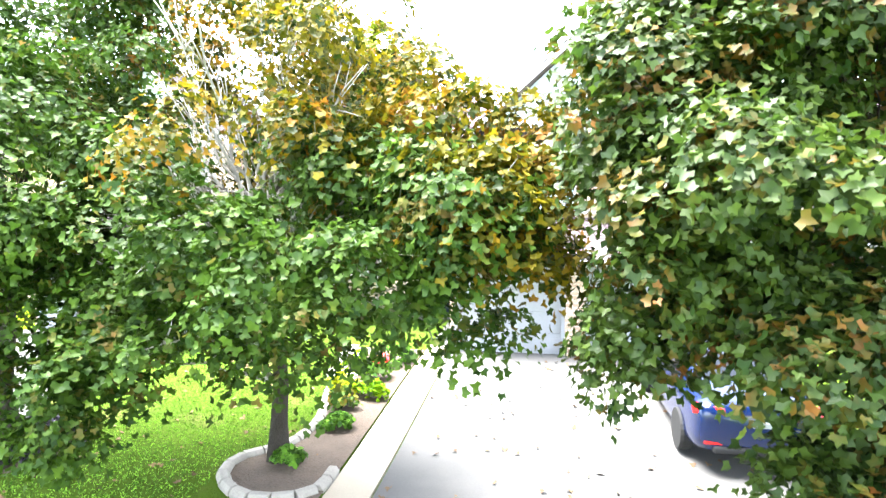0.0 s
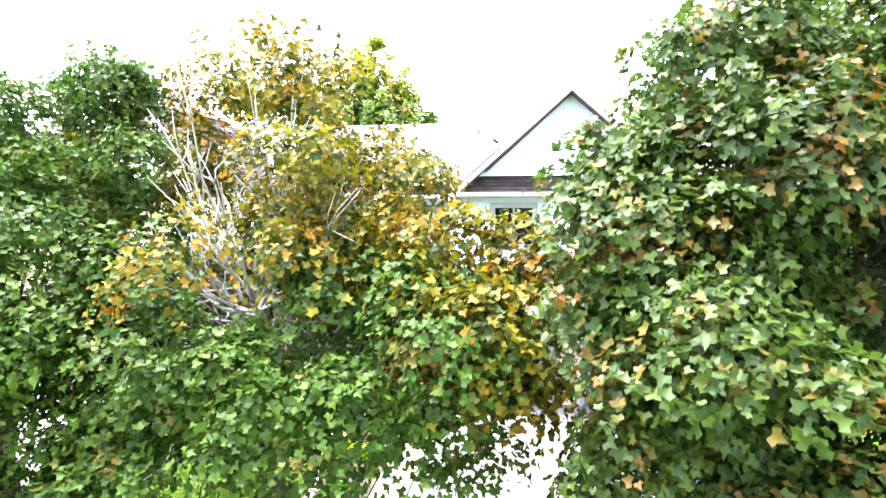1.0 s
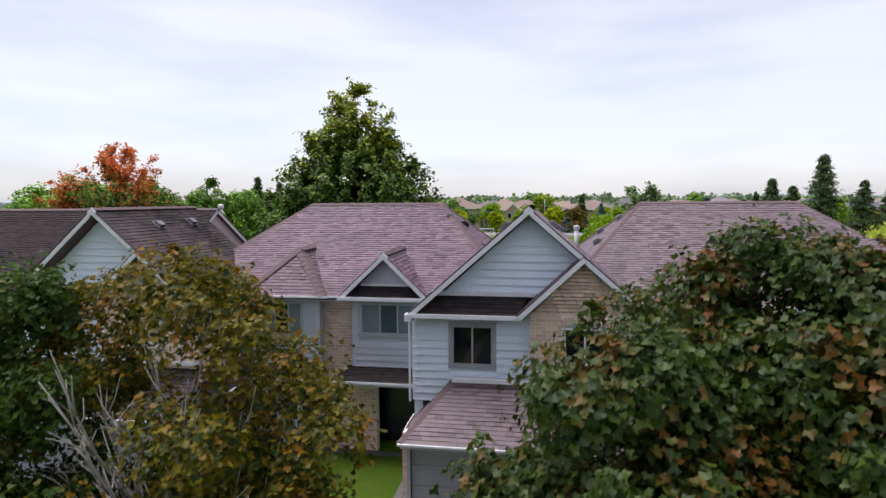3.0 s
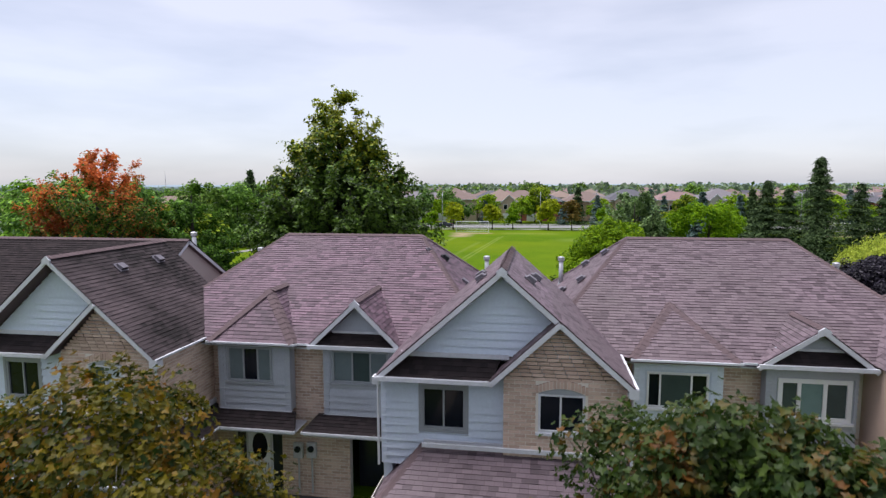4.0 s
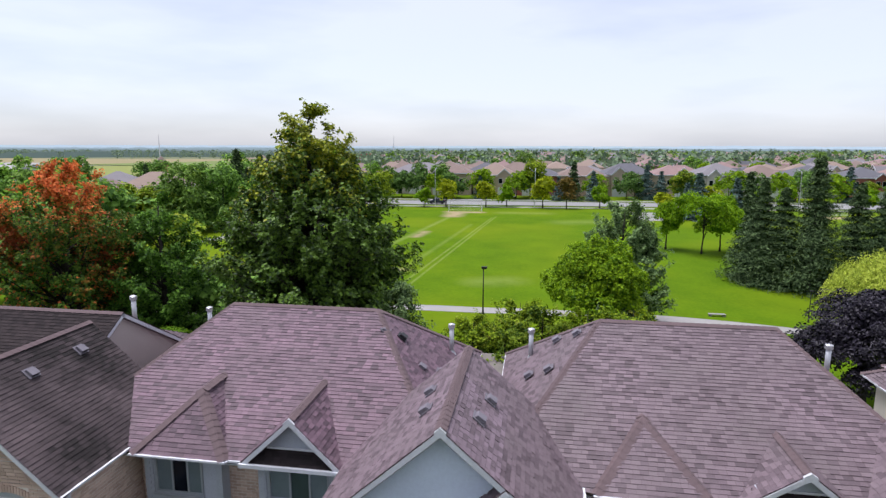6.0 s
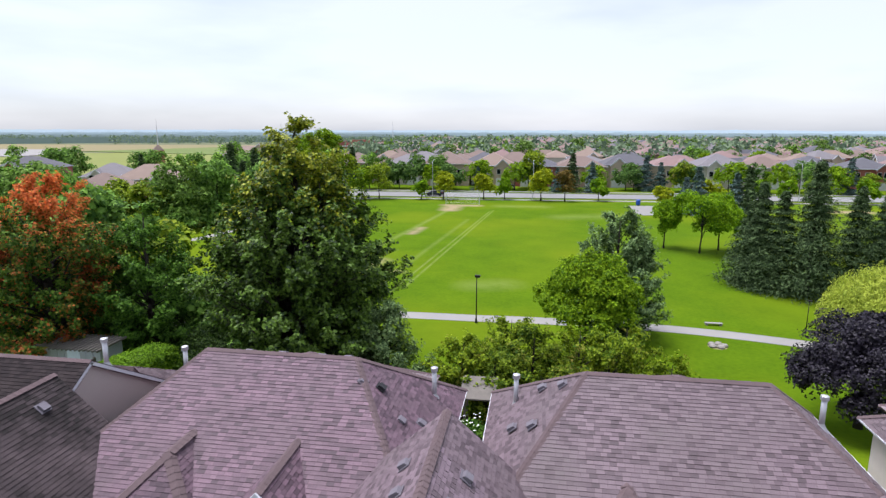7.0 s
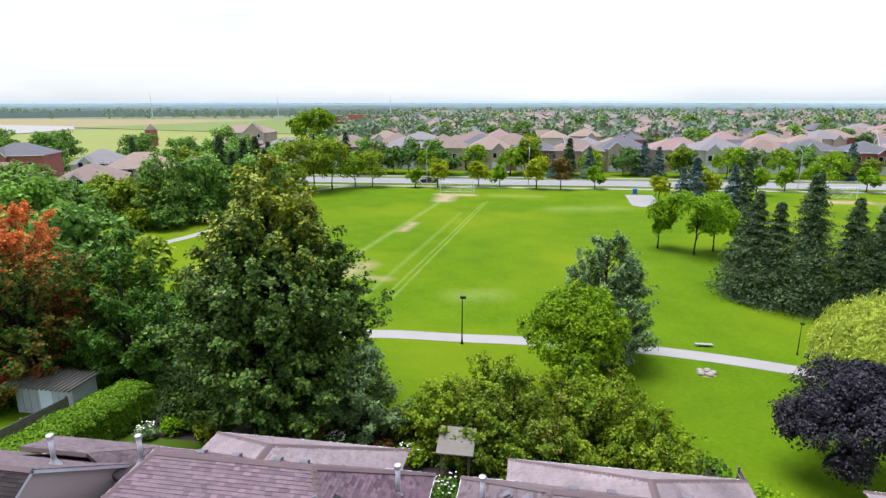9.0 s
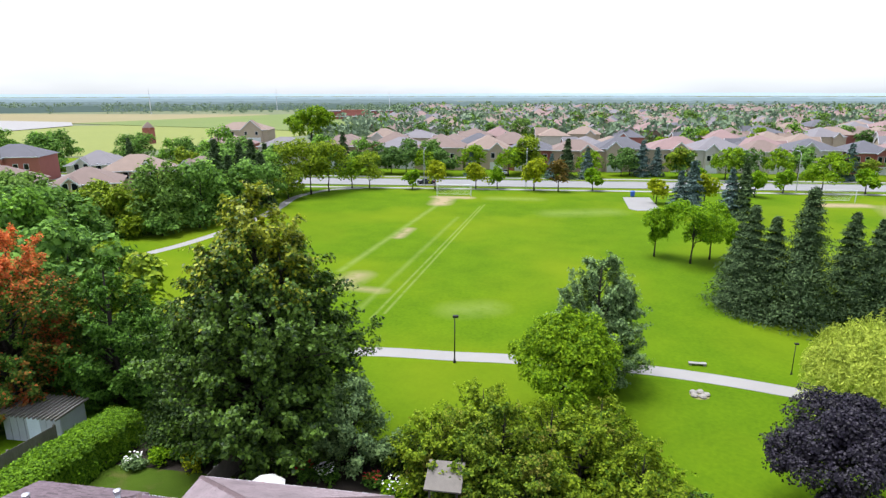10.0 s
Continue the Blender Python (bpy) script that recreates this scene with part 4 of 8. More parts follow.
def brick_face(parent, poly, y, openings, singles=0, seed=1, side=None):
    """Courses of bricks over a wall's face; the first `singles` from the top are pieces of their own, the rest one mesh.
    side: None for a wall that faces -y, else (x, sign) for a wall in the plane x that faces sign * x, outline then in y, z."""
    rng = np.random.default_rng(abs(int(seed)))
    zs = np.arange(min(p[1] for p in poly) + 0.006, max(p[1] for p in poly) - 0.08, 0.093)
    rest, made = Build(), 0
    for r, z in enumerate(zs[::-1]):
        lo, hi = interval(poly, z + 0.002), interval(poly, z + 0.08)
        if not lo or not hi:
            continue
        a, c = max(lo[0], hi[0]), min(lo[1], hi[1])
        holes = [(o[0], o[1]) for o in openings if o[2] < z + 0.08 and o[3] > z + 0.005]
        for p, q in minus(a, c, holes):
            x = p - (0.134 if r % 2 else 0.0)
            while x < q - 0.03:
                x0, x1 = max(x, p), min(x + 0.255, q)
                x += 0.268
                if x1 - x0 < 0.04:
                    continue
                if made < singles and side is None:
                    ob = new("brick", brick_mesh(x1 - x0))
                    ob.location = (x0, y + rng.normal() * 0.002, z)
                    ob.parent = parent
                    made += 1
                    continue
                d, e = 0.010 + rng.normal() * 0.0015, 0.003
                h = 0.080
                o = [(x0, 0, z), (x1, 0, z), (x1, 0, z + h), (x0, 0, z + h)]
                i = [(x0 + e, -d, z + e), (x1 - e, -d, z + e), (x1 - e, -d, z + h - e), (x0 + e, -d, z + h - e)]
                if side is None:
                    m = lambda t: (t[0], y + t[1], t[2])
                else:
                    m = lambda t: (side[0] - side[1] * t[1], t[0], t[2])
                k = len(rest.v)
                rest.v += [m(t) for t in o + i]
                rest.f.append((k + 4, k + 5, k + 6, k + 7))
                rest.f += [(k + j, k + (j + 1) % 4, k + 4 + (j + 1) % 4, k + 4 + j) for j in range(4)]
    if rest.f:
        tagged(part("brickwork", rest, M["brick"], parent), kind="stuff")


SHINGLE_PIECE = {}


def roof_slope(parent, pts, mat="shingle", singles=0, thick=0.14, seed=1, name="roof_slope", piece_at=None, expose=0.130, tab=0.20):
    """A roof plane: a slab with courses of shingles on it. The first two points are its eave, from left to right as seen from outside."""
    P = [Vector(p) for p in pts]
    u = (P[1] - P[0]).normalized()
    n = u.cross(P[2] - P[0]).normalized()
    if n.z < 0:
        n = -n
    v = n.cross(u).normalized()
    slab = part(name, Build().prism([p - n * 0.006 for p in P], -n * thick), M["shingle_dark" if mat == "shingle_dark" else "shingle_cap"], parent)
    flat = [((p - P[0]).dot(u), (p - P[0]).dot(v)) for p in P]
    top = max(q[1] for q in flat)
    rng = np.random.default_rng(abs(int(seed)))
    rest, made, row, z = Build(), 0, 0, -0.02
    while z < top - 0.03:
        z1 = min(z + expose, top)
        rng_lo, rng_hi = interval(flat, max(z, 0.001)), interval(flat, z1 - 0.001)
        if rng_lo and rng_hi:
            a, c = max(rng_lo[0], rng_hi[0]) - 0.02, min(rng_lo[1], rng_hi[1]) + 0.02
            x = a - rng.random() * tab
            while x < c:
                w = tab * (0.8 + 0.5 * rng.random())
                x0, x1 = max(x, a), min(x + w - 0.007, c)
                x += w
                if x1 - x0 < 0.02:
                    continue
                lift = 0.009 + 0.014 * rng.random()
                q0 = P[0] + u * x0 + v * z
                centre = q0 + u * (x1 - x0) / 2
                if made < singles and (piece_at is None or piece_at(centre)) and x1 - x0 > 0.16:
                    wq = round((x1 - x0) / 0.04) * 0.04
                    key = (wq, mat)
                    if key not in SHINGLE_PIECE:
                        t = Build()
                        t.face((0, 0, 0.018), (wq, 0, 0.018), (wq, expose + 0.01, 0.001), (0, expose + 0.01, 0.001))
                        t.face((0, 0, 0), (wq, 0, 0), (wq, 0, 0.018), (0, 0, 0.018))
                        t.face((0, 0, 0), (0, 0, 0.018), (0, expose + 0.01, 0.001))
                        t.face((wq, 0, 0), (wq, expose + 0.01, 0.001), (wq, 0, 0.018))
                        SHINGLE_PIECE[key] = t.mesh("shingle", M["shingle_piece"])
                    ob = new("shingle", SHINGLE_PIECE[key])
                    R = Matrix((u, v, n)).transposed().to_4x4()
                    ob.matrix_local = Matrix.Translation(q0) @ R
                    ob.parent = slab
                    made += 1
                    continue
                b0 = q0 + n * lift
                d = u * (x1 - x0)
                e = v * (z1 - z + 0.008) - n * (lift - 0.001)
                k = len(rest.v)
                rest.v += [tuple(t) for t in (b0, b0 + d, b0 + d + e, b0 + e, q0, q0 + d)]
                rest.f += [(k, k + 1, k + 2, k + 3), (k + 4, k + 5, k + 1, k)]
        z = z1
        row += 1
    if rest.f:
        tagged(part("shingles", rest, M[mat], slab), kind="stuff")
    return slab


def cap_line(parent, a, b, w=0.26, mat="shingle_cap", name="ridge_cap"):
    """Ridge or hip caps: a chain of short bent pieces along the line, in one mesh."""
    a, b = Vector(a), Vector(b)
    d = (b - a)
    L = d.length
    d.normalize()
    s = d.cross(Vector((0, 0, 1))).normalized()
    up = s.cross(d).normalized()
    bl = Build()
    n = max(1, int(L / 0.2))
    for i in range(n):
        p, q = a + d * L * i / n, a + d * (L * (i + 1) / n + 0.02)
        h0, h1 = 0.045, 0.030
        for sg in (1, -1):
            bl.face(p + up * h0, q + up * h1, q + s * sg * w / 2 + up * (h1 - 0.075), p + s * sg * w / 2 + up * (h0 - 0.075))
    return tagged(part(name, bl, M[mat], parent), kind="stuff")


def window(parent, x0, x1, z0, z1, y, splits, panes, mat="white", fw=0.055, sill=True, surround=0.0):
    """A window in a wall that faces -y: its frame with mullions is the part, the panes are under it."""
    d0, d1 = y - 0.03, y + 0.07
    w = part("window", Build().ring(x0, x1, z0, z1, fw, d0, d1), M[mat], parent, bevel=0.006)
    edges = [x0 + fw] + list(splits) + [x1 - fw]
    for s in splits:
        part("mullion", Build().box(s - fw * 0.4, s + fw * 0.4, d0 + 0.01, d1, z0 + fw, z1 - fw), M[mat], w)
    for i, (a, b) in enumerate(zip(edges[:-1], edges[1:])):
        part("pane", Build().box(a, b, y + 0.02, y + 0.028, z0 + fw, z1 - fw), M[panes[i % len(panes)]], w)
    if surround:
        q = surround
        part("surround", Build().ring(x0 - q, x1 + q, z0 - q, z1 + q, q, y - 0.045, y - 0.004), M["frame_grey"], w)
    if sill:
        part("sill", Build().box(x0 - 0.06, x1 + 0.06, y - 0.09, y + 0.02, z0 - 0.06 - surround, z0 - surround), M[mat], w)
    return w


def eave(parent, a, b, mat="white", h=0.055, w=0.08):
    """A gutter with its fascia along an eave."""
    return part("gutter", Build().beam(a, b, w, h), M[mat], parent)


def rake(parent, a, b, mat="white", h=0.11, w=0.05):
    drop = Vector((0, 0, 0.035))
    return part("rake_board", Build().beam(Vector(a) - drop, Vector(b) - drop, w, h), M[mat], parent)


def apex_block(parent, x, y, z, slope, mat="white", w=0.12, h=0.16):
    """The mitred joint of two rake boards at a gable's top."""
    p = [(x, y, z + 0.035), (x - w, y, z + 0.035 - w * slope), (x - w, y, z + 0.03 - w * slope - h), (x, y, z - h), (x + w, y, z + 0.03 - w * slope - h), (x + w, y, z + 0.035 - w * slope)]
    return part("apex_board", Build().prism(p, (0, 0.06, 0)), M[mat], parent)


def chimney_pipe(at, base_z, top_z):
    ob = thing("roof_vent_pipe", "galvanised metal flue pipe with a cap on the roof", "flue", (at[0], at[1], base_z), "roof flues")
    h = top_z - base_z
    part("pipe", Build().tube([(0, 0, -0.25), (0, 0, h - 0.16)], [0.085, 0.085], 12), M["metal"], ob, smooth=True)
    part("flashing", Build().lathe([(0.24, -0.12), (0.12, 0.08), (0.09, 0.16)], sides=14), M["metal"], ob)
    part("cap", Build().lathe([(0.10, h - 0.20), (0.125, h - 0.19), (0.125, h - 0.06), (0.11, h - 0.05), (0.02, h - 0.02)], sides=14), M["metal"], ob, "round cap")
    return ob


def roof_box_vent(at, slope_dir, pitch, dark=False):
    """A low square roof vent lying on a slope; slope_dir: heading of the downhill side in degrees."""
    ob = thing("roof_vent", "dark plastic roof vent on shingles" if dark else "small grey metal box vent on the shingles", "vent", at, "roof vents")
    ob.rotation_euler = Euler((math.atan(pitch), 0, radians(slope_dir)))
    ob.scale = (0.75, 0.75, 0.75)
    part("flange", Build().box(-0.24, 0.24, -0.22, 0.22, 0.0, 0.03), M["black" if dark else "vent_grey"], ob)
    part("hood", Build().prism([(-0.17, -0.18, 0.03), (-0.17, 0.16, 0.03), (-0.17, 0.12, 0.14), (-0.17, -0.18, 0.17)], (0.34, 0, 0)), M["black" if dark else "vent_grey"], ob, bevel=0.01)
    part("louvre", Build().box(-0.15, 0.15, -0.19, -0.175, 0.05, 0.14), M["black"], ob)
    return ob

# ---- the row of houses ----
EZ, RZ, FLOOR = 5.30, 8.06, 0.2


def front_gable(x, left=False):
    """A garage wing shared by two houses: front gable with siding and brick, two garages under a lower roof."""
    dark = "shingle_stained" if left else "shingle"
    ob = thing("garage_wing", "grey siding and buff brick garage wing with " + ("dark weathered" if left else "mauve") + " shingles",
               "house", (x, 0.4 if left else 0, 0), "garage wings")
    hw, az, y0, y1 = 3.0, 8.0, 15.0, 19.95
    ez = EZ + 0.05
    # roof
    for sgn in (1, -1):
        pts = [(sgn * hw, y0, ez), (sgn * hw, y1, ez), (0, y1, az), (0, y0, az)]
        if sgn < 0:
            pts = [pts[1], pts[0], pts[3], pts[2]]
        roof_slope(ob, pts, dark, singles=240 if (sgn > 0 and not left and x == 0.75) else 0, seed=int(50 + x * 3 + sgn),
                   piece_at=lambda c: c.y < 18.2 and c.z > 6.9)
        if sgn > 0:
            eave(ob, (sgn * (hw + 0.04), y0, ez + 0.0), (sgn * (hw + 0.04), 18.0, ez + 0.0))
    cap_line(ob, (0, y0, az), (0, y1, az))
    # rakes: the upper gable, and the lower one over the brick bay
    sl = (az - ez) / hw
    rake(ob, (-hw - 0.05, y0 + 0.01, ez - 0.04), (0, y0 + 0.01, az + 0.005))
    rake(ob, (hw + 0.05, y0 + 0.01, ez - 0.04), (0, y0 + 0.01, az + 0.005))
    apex_block(ob, 0, y0 - 0.035, az, sl)
    sx, sz = 1.30, az - 1.30 * sl - 0.02
    bx = -0.28
    rake(ob, (bx - 0.02, y0 - 0.03, ez - 0.02), (sx, y0 - 0.03, sz + 0.01))
    roof_slope(ob, [(bx, 15.55, ez + 0.0), (bx, y0 - 0.02, ez + 0.0), (sx, y0 - 0.02, sz), (sx, 15.55, sz)], dark, seed=3, thick=0.1)
    part("gable_return", Build().box(hw - 0.14, hw + 0.08, y0 - 0.02, y0 + 0.25, ez - 0.24, ez - 0.02), M["white"], ob)
    part("gable_return", Build().box(-hw - 0.08, -hw + 0.1, y0 - 0.02, y0 + 0.25, ez - 0.2, ez - 0.02), M["white"], ob)
    # pent roof under the siding triangle
    roof_slope(ob, [(-hw + 0.08, 15.02, ez - 0.02), (bx + 0.05, 15.02, ez - 0.02), (bx + 0.25, 15.46, ez + 0.42), (-hw + 0.55, 15.46, ez + 0.42)], "shingle_dark", seed=4, thick=0.08)
    eave(ob, (-hw + 0.02, 14.99, ez + 0.0), (bx + 0.1, 14.99, ez + 0.0), h=0.10, w=0.09)
    part("trim", Build().box(-hw + 0.55, bx + 0.45, 15.38, 15.45, ez + 0.42, ez + 0.53), M["white"], ob)
    # walls
    ys = 15.46
    wx0, wx1, wz0, wz1 = -1.95, -0.88, 3.95, 5.0
    upper = [(-2.15, ez + 0.5), (2.15, ez + 0.5), (0, az - 0.22)]
    win = (wx0, wx1, wz0, wz1)
    part("wall", wall_panel(upper, ys, 0.2, []), M["siding"], ob)
    lap_siding(ob, upper, ys, [], M["siding"], 0.2)
    low = [(-hw + 0.06, 3.0), (0.05, 3.0), (0.05, ez), (-hw + 0.06, ez)]
    part("wall", wall_panel(low, ys, 0.2, [win]), M["siding"], ob)
    lap_siding(ob, low, ys, [(wx0 - 0.08, wx1 + 0.08, wz0 - 0.08, wz1 + 0.08)], M["siding"], 0.2)
    part("corner_trim", Build().box(-hw + 0.02, -hw + 0.14, ys - 0.04, ys + 0.1, 3.0, ez), M["siding"], ob)
    window(ob, *win, ys, [(wx0 + wx1) / 2], ["glass"], "frame_grey", sill=False, surround=0.08)
    yb = 15.2
    brick = [(0.05, 3.5), (hw - 0.1, 3.5), (hw - 0.1, ez - 0.02), (sx, sz - 0.12), (0.05, ez + 0.05)]
    bw = (0.86, 1.93, 4.13, 5.06)
    part("wall", wall_panel(brick, yb, 0.25, [bw]), M["mortar"], ob)
    arch = [(bw[0] - 0.06, bw[1] + 0.06, bw[2] - 0.05, bw[3] + 0.30)]
    holder = part("brick_bay", Build().box(hw - 0.12, hw - 0.1, yb, 18.3, 3.3, ez - 0.02), M["mortar"], ob)
    brick_face(holder, brick, yb, arch, singles=0 if left else (280 if x == 0.75 else 0), seed=int(7 + x))
    brick_face(holder, [(15.2, 0.2), (18.2, 0.2), (18.2, ez - 0.05), (15.2, ez - 0.05)], 0, [], seed=int(9 + x), side=(hw - 0.1, 1))
    # soldier course in a low arch over the window
    for i in range(15):
        u = i / 14
        cx = bw[0] - 0.03 + (bw[1] - bw[0] + 0.06) * u
        dz = 0.13 * (1 - (2 * u - 1) ** 2)
        b = Build().box(cx - 0.033, cx + 0.033, yb - 0.03, yb, bw[3] + dz + 0.02, bw[3] + dz + 0.2)
        part("brick", b, M["brick_piece"], holder)
    part("head_panel", Build().prism([(bw[0], yb - 0.012, bw[3])] + [(bw[0] + (bw[1] - bw[0]) * i / 12, yb - 0.012, bw[3] + 0.005 + 0.125 * (1 - (2 * i / 12 - 1) ** 2)) for i in range(13)] + [(bw[1], yb - 0.012, bw[3])], (0, 0.03, 0)),
         M["frame_grey"], ob)
    window(ob, *bw, yb + 0.02, [(bw[0] + bw[1]) / 2 - 0.02], ["glass"] if not left else ["teal_curtain", "pale_blind"], "white", sill=True)
    # garages under the lower roof
    gy, gz = 14.2, 3.62
    ge = 13.6
    roof_slope(ob, [(-hw + 0.1, ge, 2.58), (hw + 0.35, ge, 2.58), (hw - 0.1, 15.46, gz), (-hw + 1.15, 15.46, gz)], dark, seed=int(21 + x))
    roof_slope(ob, [(-hw + 0.1, 15.9, 2.58), (-hw + 0.1, ge, 2.58), (-hw + 1.15, 15.46, gz), (-hw + 1.15, 15.9, gz)], dark, seed=int(22 + x))
    cap_line(ob, (-hw + 0.1, ge, 2.58), (-hw + 1.15, 15.46, gz))
    eave(ob, (-hw + 0.05, ge - 0.03, 2.58), (hw + 0.4, ge - 0.03, 2.58))
    part("flashing", Build().box(-hw + 1.1, hw - 0.1, 15.12, 15.18, gz - 0.02, gz + 0.08).box(-hw + 1.1, 0.05, 15.36, 15.41, gz - 0.0, gz + 0.07), M["white"], ob)
    doors = [(-hw + 0.22, -hw + 2.70), (hw - 2.65, hw - 0.17)]
    gw = [(-hw + 0.02, FLOOR - 0.2), (hw - 0.02, FLOOR - 0.2), (hw - 0.02, 2.60), (-hw + 0.02, 2.60)]
    holes = [(a, b, FLOOR - 0.3, FLOOR + 2.1) for a, b in doors]
    part("wall", wall_panel(gw, gy, 0.25, holes), M["mortar"], ob)
    holder2 = part("garage_brick", Build().box(-hw + 0.02, -hw + 0.04, gy, 15.5, 0.1, 2.6), M["mortar"], ob)
    brick_face(holder2, gw, gy, holes, seed=int(31 + x))
    part("soffit", Build().box(-hw + 0.1, hw + 0.3, ge, gy + 0.2, 2.45, 2.47), M["white"], ob)
    for a, b in doors:
        door = part("garage_door", Build().box(a, b, gy + 0.10, gy + 0.14, FLOOR - 0.05, FLOOR + 2.1), M["garage"], ob, "pale grey panelled garage door, closed")
        for r in range(4):
            z0 = FLOOR + 0.02 + r * 0.525
            sec = Build()
            sec.box(a + 0.01, b - 0.01, gy + 0.075, gy + 0.10, z0, z0 + 0.505)
            for c in range(4):
                w = (b - a) / 4
                sec.box(a + c * w + 0.07, a + (c + 1) * w - 0.07, gy + 0.062, gy + 0.078, z0 + 0.09, z0 + 0.41)
            part("panel", sec, M["garage"], door)
        part("door_frame", Build().box(a - 0.09, a, gy - 0.03, gy + 0.1, FLOOR - 0.05, FLOOR + 2.1).box(b, b + 0.09, gy - 0.03, gy + 0.1, FLOOR - 0.05, FLOOR + 2.1)
             .box(a - 0.09, b + 0.09, gy - 0.03, gy + 0.1, FLOOR + 2.1, FLOOR + 2.19), M["garage"], door)
    if left:
        roof_slope(ob, [(hw + 0.62, 15.0, 2.80), (hw + 0.62, 17.35, 2.80), (hw - 0.10, 18.0, 3.12), (hw - 0.10, 15.0, 3.12)], "shingle_dark", seed=88, thick=0.08)
        eave(ob, (hw + 0.64, 15.0, 2.80), (hw + 0.64, 17.35, 2.80))
        part("flashing", Build().box(hw - 0.10, hw - 0.05, 15.0, 18.0, 3.10, 3.26), M["white"], ob)
    # sides and rear gable
    part("wall", Build().box(-hw + 0.06, -hw + 0.28, 15.46, 18.6, FLOOR - 0.3, ez - 0.05), M["brick" if x > 5 else "siding"], ob)
    part("wall", Build().box(hw - 0.35, hw - 0.12, 15.2, 18.6, FLOOR - 0.3, ez - 0.05), M["mortar"], ob)
    part("wall", wall_panel([(-hw + 0.2, FLOOR - 0.3), (hw - 0.2, FLOOR - 0.3), (hw - 0.2, ez + 0.05), (0, az - 0.15), (-hw + 0.2, ez + 0.05)], y1 - 0.3, 0.2, []), M["siding_old"], ob)
    part("downspout", Build().tube([(hw - 0.02, 15.06, ez - 0.2), (hw - 0.02, 15.1, 4.6), (hw - 0.02, 15.1, 3.5)], [0.035] * 3, 6), M["white"], ob)
    part("downspout", Build().tube([(-hw - 0.02, 15.3, ez - 0.1), (-hw - 0.02, 15.3, 3.0)], [0.035] * 2, 6), M["white"], ob)
    return ob


def house_block(xr, xf, style):
    """A pair of houses: hipped main roof (xr: its offset), and on the front a hip-roofed bay, a brick strip and a gabled bay (xf: their offset)."""
    new_win = style == "new"
    tiles = "shingle" if new_win else "shingle_plum"
    ob = thing("townhouse", "brick and siding townhouse with a mauve hipped shingle roof", "house", (0, 0, 0), "townhouses")
    L, R, F, B = 1.45 + xr, 12.85 + xr, 17.7, 27.1
    r0, r1, ry = 4.57 + xr, 9.76 + xr, 22.95
    sd = int(xr * 10) % 97
    fl, fr, bl, br = (L, F, EZ), (R, F, EZ), (L, B, EZ), (R, B, EZ)
    ra, rb = (r0, ry, RZ), (r1, ry, RZ)
    roof_slope(ob, [fl, fr, rb, ra], tiles, seed=sd + 1)
    roof_slope(ob, [br, bl, ra, rb], tiles, seed=sd + 2)
    roof_slope(ob, [bl, fl, ra], tiles, seed=sd + 3)
    roof_slope(ob, [fr, br, rb], tiles, seed=sd + 4)
    for a, b in ((ra, rb), (fl, ra), (fr, rb), (bl, ra), (br, rb)):
        cap_line(ob, a, b)
    for a, b in ((bl, fl), (fr, br), (br, bl)):
        eave(ob, (a[0], a[1], EZ), (b[0], b[1], EZ))
    # rear bump with its own hipped roof, sky sheen painted into its pale shingles
    q0, q1, qy, qz = 3.1 + xr, 12.0 + xr, 28.95, 5.0
    if xr < -1:
        q0, q1 = -9.4, -0.97
    ap, fw = ((q0 + q1) / 2 + 0.15, 25.0, 7.3), ((q0 + q1) / 2 + 0.15, 23.6, 7.3)
    roof_slope(ob, [(q1, qy, qz), (q0, qy, qz), ap], "shingle_sheen", seed=sd + 5)
    roof_slope(ob, [(q0, qy, qz), (q0, 26.5, qz), fw, ap], "shingle_sheen", seed=sd + 6)
    roof_slope(ob, [(q1, 26.5, qz), (q1, qy, qz), ap, fw], "shingle_sheen", seed=sd + 7)
    for a, b in (((q0, qy, qz), ap), ((q1, qy, qz), ap), (ap, fw)):
        cap_line(ob, a, b)
    eave(ob, (q1, qy, qz), (q0, qy, qz))
    part("wall", Build().box(q0 + 0.35, q1 - 0.35, 26.6, qy - 0.4, FLOOR - 0.5, qz - 0.1), M["brick"], ob)
    # main walls
    wy = 18.4
    part("wall", Build().box(L + 0.35, L + 0.6, wy, B - 0.4, FLOOR - 0.3, EZ - 0.1).box(R - 0.6, R - 0.35, wy, B - 0.4, FLOOR - 0.3, EZ - 0.1)
         .box(L + 0.6, R - 0.6, B - 0.65, B - 0.4, FLOOR - 0.3, EZ - 0.1), M["mortar"], ob)
    b0, b1 = 4.20 + xf, 6.44 + xf
    d0, d1 = 7.55 + xf, 9.75 + xf
    entry = (b0 + 0.2, b0 + 1.75, FLOOR - 0.4, 2.35)
    dark_entry = (d0 + 0.6, d1 - 0.1, FLOOR - 0.4, 2.3)
    upper_holes = [(b0 + 0.3, b1 - 0.3, 3.9, 5.05), (d0 + 0.2, d1 - 0.1, 3.7, 5.05)]
    front = [(3.75 + xf, FLOOR - 0.3), (10.1 + xf, FLOOR - 0.3), (10.1 + xf, EZ - 0.05), (3.75 + xf, EZ - 0.05)]
    part("wall", wall_panel(front, wy, 0.25, [entry, dark_entry] + upper_holes), M["mortar"], ob)
    holder = part("brick_front", Build().box(front[0][0], front[1][0], wy + 0.25, wy + 0.27, FLOOR - 0.3, FLOOR), M["mortar"], ob)
    hide = [(b0 + 0.1, b1 - 0.05, 3.15, EZ), (d0 + 0.1, d1 + 0.5, 3.15, EZ)]
